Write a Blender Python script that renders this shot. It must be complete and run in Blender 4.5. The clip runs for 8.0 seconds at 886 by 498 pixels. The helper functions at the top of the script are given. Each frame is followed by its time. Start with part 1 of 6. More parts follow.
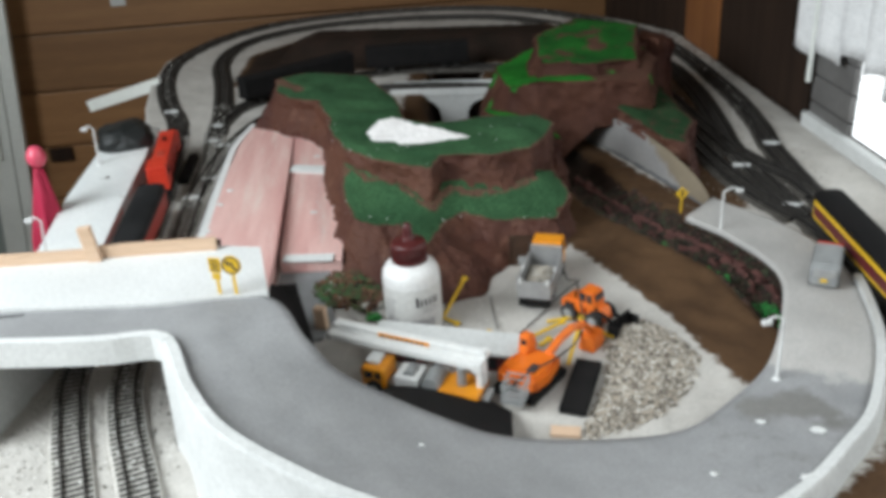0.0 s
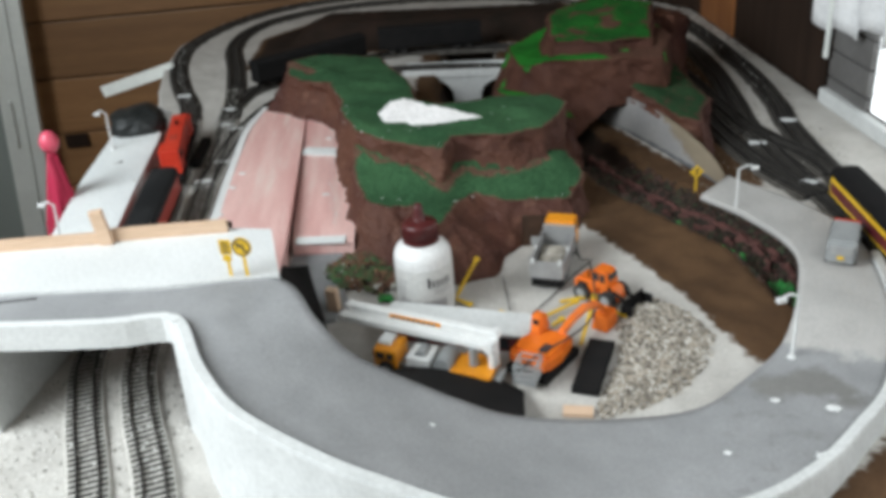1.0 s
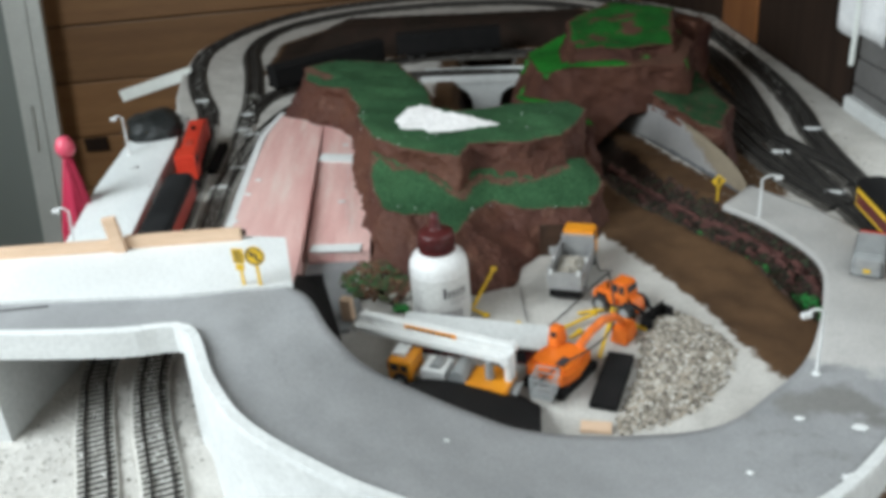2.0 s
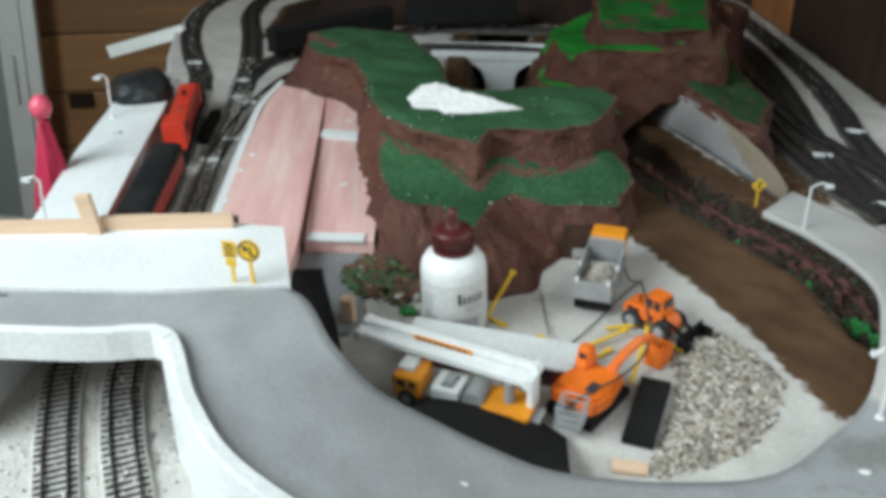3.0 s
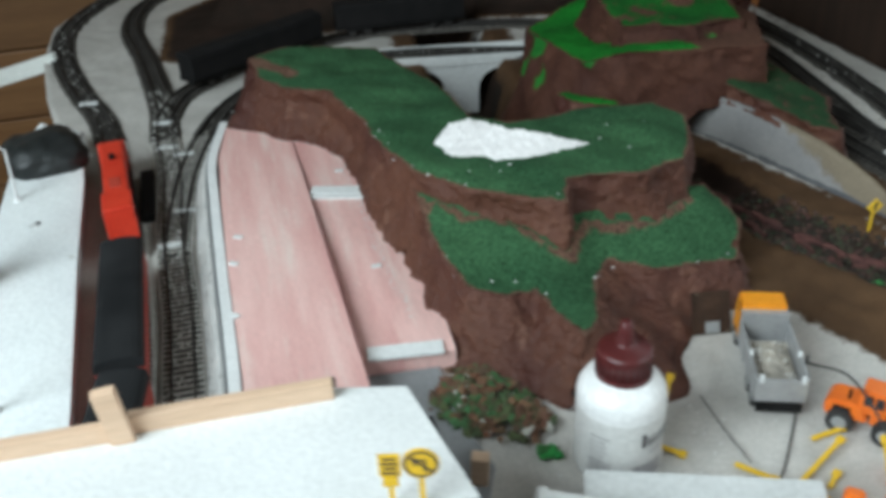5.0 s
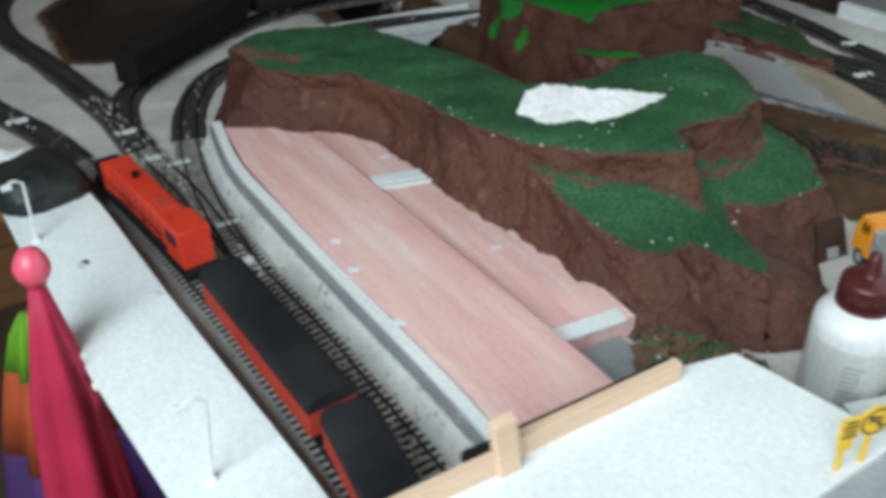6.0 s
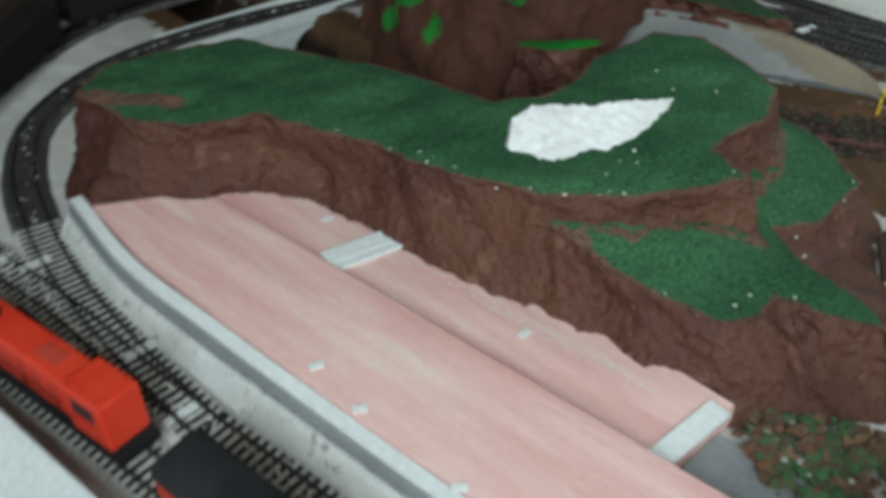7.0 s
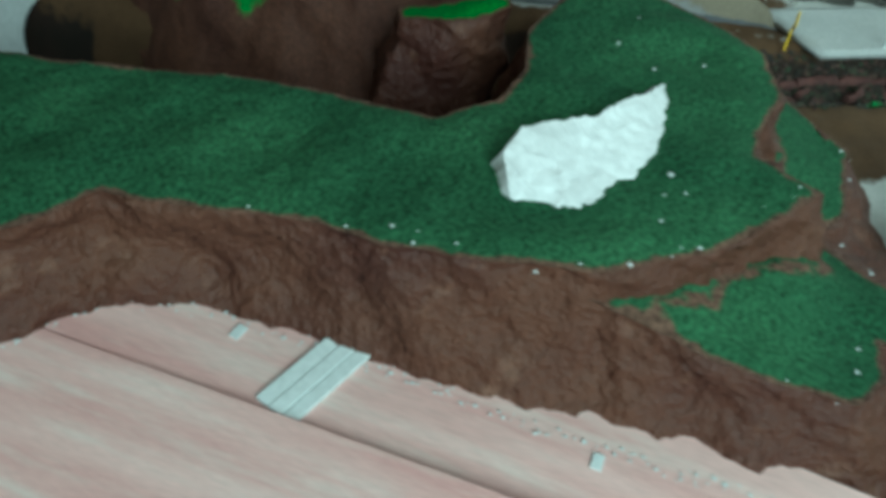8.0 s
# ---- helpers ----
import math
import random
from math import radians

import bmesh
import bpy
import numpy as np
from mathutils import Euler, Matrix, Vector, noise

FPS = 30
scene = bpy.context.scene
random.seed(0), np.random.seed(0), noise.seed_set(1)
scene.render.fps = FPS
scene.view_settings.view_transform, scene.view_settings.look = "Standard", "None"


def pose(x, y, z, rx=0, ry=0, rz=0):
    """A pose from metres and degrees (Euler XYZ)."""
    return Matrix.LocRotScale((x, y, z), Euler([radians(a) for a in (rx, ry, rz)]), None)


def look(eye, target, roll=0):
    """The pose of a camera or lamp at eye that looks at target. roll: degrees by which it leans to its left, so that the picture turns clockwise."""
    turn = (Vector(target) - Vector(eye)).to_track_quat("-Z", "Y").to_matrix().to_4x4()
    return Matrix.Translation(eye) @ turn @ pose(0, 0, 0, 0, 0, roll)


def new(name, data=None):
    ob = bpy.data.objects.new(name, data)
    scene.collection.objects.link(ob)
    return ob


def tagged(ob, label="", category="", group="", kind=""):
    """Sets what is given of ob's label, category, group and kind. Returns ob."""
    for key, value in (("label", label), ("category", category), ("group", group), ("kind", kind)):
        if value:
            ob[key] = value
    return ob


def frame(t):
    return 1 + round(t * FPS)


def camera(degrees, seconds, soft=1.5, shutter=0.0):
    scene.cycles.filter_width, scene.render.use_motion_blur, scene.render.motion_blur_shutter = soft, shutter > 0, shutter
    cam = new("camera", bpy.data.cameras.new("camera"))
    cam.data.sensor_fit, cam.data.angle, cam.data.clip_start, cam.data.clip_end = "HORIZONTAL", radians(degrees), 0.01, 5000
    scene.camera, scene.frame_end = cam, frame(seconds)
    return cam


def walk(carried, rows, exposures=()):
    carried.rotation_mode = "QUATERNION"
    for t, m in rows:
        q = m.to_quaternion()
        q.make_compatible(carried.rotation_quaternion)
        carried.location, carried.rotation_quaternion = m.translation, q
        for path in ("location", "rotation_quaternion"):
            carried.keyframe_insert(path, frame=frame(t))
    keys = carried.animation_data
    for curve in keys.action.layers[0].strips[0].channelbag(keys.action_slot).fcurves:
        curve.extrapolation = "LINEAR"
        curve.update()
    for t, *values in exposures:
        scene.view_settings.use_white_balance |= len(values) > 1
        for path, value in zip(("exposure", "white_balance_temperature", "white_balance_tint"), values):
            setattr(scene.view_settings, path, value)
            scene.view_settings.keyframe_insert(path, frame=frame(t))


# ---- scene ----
cam = camera(51.6, 8.0, soft=4.5, shutter=0.4)
PATH = [
    (0, (0.136, 0.153, 0.467), (-0.13, 1.918, -0.435), -3.8),
    (0.5, (0.133, 0.149, 0.463), (-0.137, 1.907, -0.453), -4.2),
    (1, (0.141, 0.156, 0.462), (-0.163, 1.9, -0.469), -4.9),
    (2.5, (0.139, 0.199, 0.455), (-0.224, 1.939, -0.462), -4.4),
    (3, (0.098, 0.259, 0.438), (-0.211, 1.978, -0.537), -1.5),
    (3.5, (0.006, 0.318, 0.44), (-0.179, 2.04, -0.56), -2.0),
    (4, (-0.065, 0.358, 0.451), (-0.133, 2.091, -0.546), -4.1),
    (4.5, (-0.06, 0.431, 0.429), (-0.135, 2.151, -0.589), -3.2),
    (6, (-0.411, 0.575, 0.423), (0.166, 2.132, -0.692), -1.6),
    (6.5, (-0.462, 0.677, 0.424), (0.31, 2.111, -0.736), -0.4),
    (7, (-0.439, 0.822, 0.402), (0.485, 2.102, -0.826), -1.4),
    (7.5, (-0.423, 0.942, 0.393), (0.717, 1.98, -0.882), -2.3),
    (8, (-0.4, 1.086, 0.356), (0.881, 1.747, -1.031), 6.5),
]
EXPOSURES = [(0, 0.0, 6480, 12), (1.2, 0.0, 6450, 12), (2.4, 0.02, 6300, 8), (3.0, 0.03, 6250, 7), (4.5, 0.0, 6150, 6), (6.0, -0.05, 6050, 5), (7.0, -0.15, 6100, 1), (7.5, -0.25, 5800, -10), (8.0, -0.12, 5350, -24)]
walk(cam, [(t, look(eye, target, roll)) for t, eye, target, roll in PATH], EXPOSURES)

# ---- world and light ----
ROOM = radians(12.5)
U = Vector((math.cos(ROOM), math.sin(ROOM), 0))
V = Vector((-math.sin(ROOM), math.cos(ROOM), 0))


def room(u, v, z=0.0):
    """A point in the room's own axes: u along the back wall, v away from the viewer."""
    return U * u + V * v + Vector((0, 0, z))


world = bpy.data.worlds.new("sky")
scene.world = world
world.use_nodes = True
wn = world.node_tree.nodes
sky = wn.new("ShaderNodeTexSky")
sky.sky_type, sky.sun_disc = "NISHITA", False
sky.sun_elevation, sky.sun_rotation = radians(40), radians(100)
wn["Background"].inputs["Strength"].default_value = 0.06
world.node_tree.links.new(sky.outputs["Color"], wn["Background"].inputs["Color"])


def area_lamp(name, eye, target, w, h, power, colour=(1, 1, 1)):
    data = bpy.data.lights.new(name, "AREA")
    data.shape, data.size, data.size_y, data.energy, data.color = "RECTANGLE", w, h, power, colour
    ob = new(name, data)
    ob.matrix_world = look(eye, target)
    return ob


# daylight that enters by the window on the right and by the one in the wall opposite
area_lamp("window_daylight", room(0.775, 0.6, 0.45), room(-0.2, 0.8, 0.0), 1.2, 0.8, 1.8, (0.95, 0.97, 1.0))
area_lamp("side_window_daylight", room(-1.13, 0.22, 1.02), room(-0.30, 0.22, 0.15), 1.28, 0.98, 57, (0.90, 0.98, 1.0))


# ---- materials ----
def node_mat(name):
    m = bpy.data.materials.new(name)
    m.use_nodes = True
    return m, m.node_tree.nodes, m.node_tree.links, m.node_tree.nodes["Principled BSDF"]


def noise_node(n, l, co, scale, detail=4.0, rough=0.55):
    t = n.new("ShaderNodeTexNoise")
    t.inputs["Scale"].default_value, t.inputs["Detail"].default_value, t.inputs["Roughness"].default_value = scale, detail, rough
    l.new(co, t.inputs["Vector"])
    return t.outputs["Fac"]


def ramp(n, l, fac, lo, hi):
    r = n.new("ShaderNodeMapRange")
    r.inputs["From Min"].default_value, r.inputs["From Max"].default_value = lo, hi
    l.new(fac, r.inputs["Value"])
    return r.outputs["Result"]


def mix(n, l, fac, a, b):
    m = n.new("ShaderNodeMix")
    m.data_type = "RGBA"
    if isinstance(fac, float):
        m.inputs["Factor"].default_value = fac
    else:
        l.new(fac, m.inputs["Factor"])
    for key, c in (("A", a), ("B", b)):
        sock = [i for i in m.inputs if i.name == key and i.type == "RGBA"][0]
        if isinstance(c, tuple):
            sock.default_value = (*c, 1)
        else:
            l.new(c, sock)
    return [o for o in m.outputs if o.type == "RGBA"][0]


def bump(n, l, b, height, strength, dist):
    k = n.new("ShaderNodeBump")
    k.inputs["Strength"].default_value, k.inputs["Distance"].default_value = strength, dist
    l.new(height, k.inputs["Height"])
    l.new(k.outputs["Normal"], b.inputs["Normal"])


def surface(name, c1, c2, scale=30.0, rough=0.7, metal=0.0, fine=250.0, relief=0.3, dist=0.001, c3=None, spots=60.0, cut=(0.62, 0.68), stretch=None, coat=0.0, vary=0.0, spin=0.0):
    """Two colours mixed by a broad grain and darkened or flecked by a fine one, with relief."""
    m, n, l, b = node_mat(name)
    tc = n.new("ShaderNodeTexCoord")
    co = tc.outputs["Object"]
    if spin:
        turn = n.new("ShaderNodeVectorRotate")
        turn.rotation_type = "Z_AXIS"
        turn.inputs["Angle"].default_value = radians(spin)
        l.new(co, turn.inputs["Vector"])
        co = turn.outputs["Vector"]
    if stretch:
        mp = n.new("ShaderNodeMapping")
        mp.inputs["Scale"].default_value = stretch
        l.new(co, mp.inputs["Vector"])
        co = mp.outputs["Vector"]
    f1 = noise_node(n, l, co, scale)
    f2 = noise_node(n, l, co, fine, 3.0)
    col = mix(n, l, ramp(n, l, f1, 0.35, 0.65), c1, c2)
    if c3:
        f3 = noise_node(n, l, co, spots, 5.0, 0.65)
        col = mix(n, l, ramp(n, l, f3, *cut), col, c3)
    dark = mix(n, l, ramp(n, l, f2, 0.3, 0.75), (0.87, 0.87, 0.87), (1.07, 1.07, 1.07))
    mul = n.new("ShaderNodeMix")
    mul.data_type, mul.blend_type = "RGBA", "MULTIPLY"
    mul.inputs["Factor"].default_value = 1.0
    socks = [i for i in mul.inputs if i.type == "RGBA"]
    l.new(col, socks[0])
    l.new(dark, socks[1])
    out = [o for o in mul.outputs if o.type == "RGBA"][0]
    if vary:
        info = n.new("ShaderNodeObjectInfo")
        hsv = n.new("ShaderNodeHueSaturation")
        l.new(ramp2(n, l, info.outputs["Random"], 1 - vary, 1 + vary), hsv.inputs["Value"])
        l.new(out, hsv.inputs["Color"])
        out = hsv.outputs["Color"]
    l.new(out, b.inputs["Base Color"])
    rr = n.new("ShaderNodeMapRange")
    rr.inputs["To Min"].default_value, rr.inputs["To Max"].default_value = max(rough - 0.12, 0.05), min(rough + 0.12, 1.0)
    l.new(f1, rr.inputs["Value"])
    l.new(rr.outputs["Result"], b.inputs["Roughness"])
    b.inputs["Metallic"].default_value = metal
    b.inputs["Coat Weight"].default_value = coat
    if relief:
        bump(n, l, b, f2, relief, dist)
    return m


def ramp2(n, l, fac, lo, hi):
    r = n.new("ShaderNodeMapRange")
    r.inputs["To Min"].default_value, r.inputs["To Max"].default_value = lo, hi
    l.new(fac, r.inputs["Value"])
    return r.outputs["Result"]


def painted(name, under, over, attr, edge=0.25, grain=90.0, rough=0.85, relief=0.5, dist=0.0015, third=None, attr2="", grit=(0.84, 1.07)):
    """Ground that carries two paints, parted by a ragged brushed edge along a stored mask."""
    m, n, l, b = node_mat(name)
    co = n.new("ShaderNodeTexCoord").outputs["Object"]
    big = noise_node(n, l, co, 14.0)
    mid = noise_node(n, l, co, grain, 5.0, 0.6)
    fine = noise_node(n, l, co, 420.0, 3.0)

    def two(pair):
        return mix(n, l, ramp(n, l, big, 0.3, 0.7), *pair)

    def masked(key, low, high):
        a = n.new("ShaderNodeAttribute")
        a.attribute_name = key
        add = n.new("ShaderNodeMath")
        add.operation = "MULTIPLY_ADD"
        l.new(ramp2(n, l, mid, -0.5, 0.5), add.inputs[0])
        add.inputs[1].default_value = edge * 2
        l.new(a.outputs["Fac"], add.inputs[2])
        return mix(n, l, ramp(n, l, add.outputs["Value"], 0.44, 0.56), low, high)

    col = masked(attr, two(under), two(over))
    if third:
        col = masked(attr2, col, two(third))
    grain_col = mix(n, l, ramp(n, l, fine, 0.3, 0.7), (grit[0],) * 3, (grit[1],) * 3)
    mul = n.new("ShaderNodeMix")
    mul.data_type, mul.blend_type = "RGBA", "MULTIPLY"
    mul.inputs["Factor"].default_value = 1.0
    socks = [i for i in mul.inputs if i.type == "RGBA"]
    l.new(col, socks[0])
    l.new(grain_col, socks[1])
    l.new([o for o in mul.outputs if o.type == "RGBA"][0], b.inputs["Base Color"])
    b.inputs["Roughness"].default_value = rough
    bump(n, l, b, mid, relief, dist)
    return m


M = dict(
    base=painted("plaster_ground", ((0.555, 0.535, 0.50), (0.42, 0.40, 0.37)), ((0.108, 0.060, 0.030), (0.060, 0.033, 0.017)), "brown", third=((0.034, 0.020, 0.015), (0.015, 0.012, 0.009)), attr2="mud_and_shade"),
    road=painted("road_paint", ((0.325, 0.328, 0.332), (0.235, 0.238, 0.242)), ((0.50, 0.485, 0.465), (0.40, 0.39, 0.375)), "white", grain=45.0, relief=0.15, third=((0.15, 0.147, 0.14), (0.20, 0.195, 0.185)), attr2="dirt_and_shade"),
    grass=painted("grass_flock", ((0.085, 0.048, 0.035), (0.125, 0.07, 0.048)), ((0.023, 0.064, 0.029), (0.042, 0.106, 0.047)), "green", 0.42, 70.0, 0.95, 1.0, 0.003, grit=(0.45, 1.6)),
    grass_dull=painted("dull_grass_flock", ((0.075, 0.042, 0.032), (0.11, 0.062, 0.042)), ((0.016, 0.055, 0.022), (0.03, 0.06, 0.026)), "green", 0.75, 60.0, 0.95, 1.0, 0.0025, grit=(0.55, 1.3)),
    bright=painted("bright_grass_flock", ((0.075, 0.036, 0.026), (0.11, 0.056, 0.038)), ((0.012, 0.070, 0.014), (0.016, 0.13, 0.018)), "green", 0.95, 26.0, 0.95, 1.0, 0.0025, grit=(0.55, 1.3)),
    bright_full=painted("bright_flock", ((0.075, 0.036, 0.026), (0.11, 0.056, 0.038)), ((0.014, 0.115, 0.016), (0.018, 0.19, 0.02)), "green", 0.35, 45.0, 0.95, 1.0, 0.0025, grit=(0.55, 1.3)),
    # green patches on a cliff brown darkened to carry the tall hill's shade
    mossy_shaded_cliff=painted("mossy_shaded_cliff_paint", ((0.042, 0.0145, 0.010), (0.085, 0.034, 0.020)), ((0.014, 0.11, 0.016), (0.018, 0.18, 0.02)), "green", 0.22, 70.0, 0.8, 0.9, 0.003, grit=(0.6, 1.3)),
    cliff=surface("painted_cliff", (0.056, 0.0165, 0.0115), (0.100, 0.038, 0.021), 11, 0.62, 0, 170, 1.0, 0.005, (0.19, 0.095, 0.062), 42, (0.58, 0.78)),
    pink=surface("pink_stained_plywood", (0.62, 0.335, 0.31), (0.74, 0.48, 0.44), 9, 0.6, 0, 200, 0.15, 0.0006, (0.74, 0.60, 0.54), 14, (0.5, 0.75), (6, 0.6, 1), spin=-11.6),
    white=surface("white_card", (0.70, 0.71, 0.70), (0.63, 0.64, 0.63), 12, 0.75, 0, 300, 0.05, 0.0006),
    white2=surface("white_wall_plaster", (0.62, 0.63, 0.62), (0.54, 0.55, 0.54), 18, 0.85, 0, 260, 0.2, 0.001),
    platform=surface("platform_card", (0.76, 0.79, 0.78), (0.70, 0.73, 0.73), 10, 0.7, 0, 260, 0.06, 0.0006, (0.5, 0.5, 0.47), 35, (0.68, 0.74)),
    pale_wood=surface("raw_pale_wood", (0.66, 0.47, 0.33), (0.58, 0.40, 0.27), 30, 0.7, 0, 300, 0.2, 0.0005, None, 60, (0.6, 0.7), (0.4, 6, 6)),
    black=surface("matt_black_card", (0.007, 0.007, 0.007), (0.012, 0.011, 0.011), 40, 0.9, 0, 300, 0.2, 0.0005),
    sleeper=surface("black_sleeper_plastic", (0.011, 0.0105, 0.0105), (0.020, 0.019, 0.0185), 200, 0.7, 0, 900, 0.2, 0.0003, vary=0.3),
    rail=surface("dull_rail_metal", (0.045, 0.042, 0.040), (0.08, 0.075, 0.07), 60, 0.6, 0.8, 500, 0.1, 0.0002),
    ballast=surface("pale_ballast", (0.60, 0.58, 0.54), (0.46, 0.44, 0.40), 120, 0.95, 0, 500, 1.0, 0.002, (0.12, 0.11, 0.10), 200, (0.60, 0.68)),
    dark_ballast=surface("dirty_ballast", (0.055, 0.050, 0.044), (0.10, 0.092, 0.082), 140, 0.95, 0, 500, 1.0, 0.002, (0.36, 0.34, 0.31), 170, (0.62, 0.70)),
    red=surface("red_engine_paint", (0.52, 0.028, 0.012), (0.60, 0.045, 0.02), 40, 0.42, 0, 400, 0.08, 0.0003),
    dark_red=surface("dull_red_coach_paint", (0.36, 0.035, 0.020), (0.42, 0.050, 0.030), 40, 0.5, 0, 400, 0.08, 0.0003),
    roof=surface("dark_grey_coach_roof", (0.011, 0.012, 0.013), (0.020, 0.021, 0.022), 30, 0.65, 0, 400, 0.15, 0.0004),
    orange=surface("orange_diecast_paint", (0.74, 0.165, 0.014), (0.68, 0.135, 0.012), 60, 0.4, 0, 500, 0.05, 0.0002, coat=0.2),
    yellow_orange=surface("amber_diecast_paint", (0.78, 0.30, 0.015), (0.70, 0.26, 0.015), 60, 0.4, 0, 500, 0.05, 0.0002, coat=0.2),
    yellow=surface("yellow_plastic", (0.75, 0.47, 0.02), (0.68, 0.42, 0.02), 60, 0.5, 0, 500, 0.05, 0.0002),
    grey=surface("grey_plastic", (0.30, 0.31, 0.31), (0.24, 0.25, 0.25), 60, 0.5, 0, 500, 0.06, 0.0002),
    pale_grey=surface("pale_boom_plastic", (0.76, 0.76, 0.74), (0.68, 0.69, 0.68), 60, 0.5, 0, 400, 0.06, 0.0002),
    silver=surface("silver_tipper_plastic", (0.42, 0.42, 0.42), (0.34, 0.34, 0.34), 60, 0.35, 0.35, 400, 0.06, 0.0002),
    rubber=surface("black_tyre_rubber", (0.015, 0.015, 0.015), (0.025, 0.025, 0.025), 60, 0.8, 0, 400, 0.1, 0.0002),
    glass_dark=surface("dark_cab_window", (0.02, 0.022, 0.025), (0.03, 0.03, 0.034), 30, 0.15, 0, 300, 0.0),
    bottle=surface("white_bottle_plastic", (0.74, 0.74, 0.73), (0.70, 0.70, 0.69), 20, 0.35, 0, 300, 0.03, 0.0002, coat=0.15),
    label=surface("pale_paper_label", (0.62, 0.62, 0.60), (0.56, 0.55, 0.53), 30, 0.6, 0, 300, 0.05, 0.0002),
    cap=surface("maroon_cap_plastic", (0.085, 0.014, 0.014), (0.065, 0.011, 0.011), 40, 0.4, 0, 300, 0.05, 0.0002),
    ink=surface("dark_print", (0.03, 0.025, 0.03), (0.05, 0.04, 0.045), 60, 0.6, 0, 300, 0.0),
    ink_grey=surface("faded_print", (0.30, 0.29, 0.29), (0.40, 0.39, 0.39), 200, 0.6, 0, 300, 0.0),
    gravel=surface("mixed_gravel", (0.42, 0.38, 0.32), (0.22, 0.20, 0.17), 60, 0.9, 0, 500, 0.5, 0.001, (0.60, 0.58, 0.54), 90, (0.55, 0.62)),
    dirt=surface("brown_dirt", (0.062, 0.036, 0.024), (0.034, 0.022, 0.016), 60, 0.95, 0, 400, 0.8, 0.002, (0.22, 0.17, 0.12), 130, (0.62, 0.7)),
    moss=surface("flocked_leaves", (0.05, 0.10, 0.03), (0.10, 0.055, 0.03), 90, 0.9, 0, 500, 0.6, 0.001, (0.03, 0.20, 0.04), 60, (0.62, 0.68), vary=0.4),
    plank=surface("varnished_pine", (0.30, 0.155, 0.064), (0.235, 0.115, 0.046), 5, 0.5, 0, 60, 0.2, 0.001, (0.16, 0.072, 0.028), 7, (0.60, 0.74), (0.5, 4, 9), vary=0.22),
    dark_wood=surface("dark_stained_wood", (0.032, 0.017, 0.010), (0.020, 0.011, 0.007), 6, 0.85, 0, 60, 0.2, 0.001, None, 7, (0.6, 0.7), (5, 5, 0.5), vary=0.2),
    orange_wood=surface("orange_varnished_wood", (0.26, 0.10, 0.03), (0.19, 0.07, 0.022), 6, 0.5, 0, 60, 0.2, 0.001, None, 7, (0.6, 0.7), (5, 5, 0.5)),
    frame=surface("white_door_paint", (0.80, 0.82, 0.78), (0.70, 0.72, 0.68), 8, 0.5, 0, 200, 0.05, 0.0005),
    lace=surface("white_lace", (0.78, 0.78, 0.78), (0.70, 0.70, 0.70), 60, 0.9, 0, 300, 0.4, 0.001),
    blind=surface("white_blind_slat", (0.80, 0.81, 0.82), (0.74, 0.75, 0.76), 20, 0.5, 0, 200, 0.05, 0.0004),
    rock=surface("black_wrapped_lump", (0.012, 0.014, 0.014), (0.024, 0.027, 0.027), 30, 0.45, 0, 150, 0.5, 0.002),
    magenta=surface("pink_red_cloth", (0.42, 0.012, 0.055), (0.34, 0.008, 0.04), 25, 0.7, 0, 400, 0.2, 0.0006),
    pink_ball=surface("pink_plastic_ball", (0.72, 0.10, 0.16), (0.66, 0.08, 0.14), 30, 0.35, 0, 300, 0.0),
    purple=surface("purple_cloth", (0.07, 0.02, 0.13), (0.05, 0.015, 0.10), 25, 0.8, 0, 400, 0.2, 0.0006),
    lime=surface("lime_cloth", (0.15, 0.36, 0.01), (0.12, 0.30, 0.01), 25, 0.8, 0, 400, 0.2, 0.0006),
    red_cloth=surface("orange_red_cloth", (0.42, 0.07, 0.015), (0.36, 0.055, 0.012), 25, 0.8, 0, 400, 0.2, 0.0006),
    knob=surface("ivory_plastic", (0.72, 0.68, 0.50), (0.68, 0.64, 0.46), 25, 0.4, 0, 400, 0.0),
    floor=surface("brown_floor_lino", (0.12, 0.085, 0.06), (0.09, 0.065, 0.045), 4, 0.6, 0, 60, 0.1, 0.001),
    wallpaint=surface("cream_wall", (0.40, 0.37, 0.31), (0.34, 0.31, 0.27), 3, 0.85, 0, 80, 0.1, 0.001),
    concrete=surface("grey_painted_concrete", (0.26, 0.26, 0.26), (0.36, 0.35, 0.33), 16, 0.85, 0, 200, 0.3, 0.001, (0.46, 0.42, 0.33), 9, (0.5, 0.62)),
    siding=surface("grey_boarding_paint", (0.16, 0.155, 0.15), (0.12, 0.115, 0.11), 20, 0.6, 0, 200, 0.1, 0.0005),
    pad_pale=surface("pale_grit", (0.64, 0.63, 0.60), (0.52, 0.52, 0.50), 40, 0.95, 0, 420, 1.0, 0.002, (0.26, 0.25, 0.24), 110, (0.58, 0.68)),
    bark=surface("reddish_bark", (0.115, 0.042, 0.034), (0.055, 0.022, 0.019), 90, 0.9, 0, 400, 0.8, 0.0015, (0.22, 0.12, 0.09), 200, (0.64, 0.72)),
    pad=surface("grey_pad_paint", (0.24, 0.245, 0.25), (0.19, 0.195, 0.20), 20, 0.85, 0, 260, 0.2, 0.0006, (0.42, 0.42, 0.41), 60, (0.66, 0.74)),
    wire=surface("black_cable", (0.02, 0.02, 0.02), (0.03, 0.03, 0.03), 60, 0.5, 0, 400, 0.0),
)


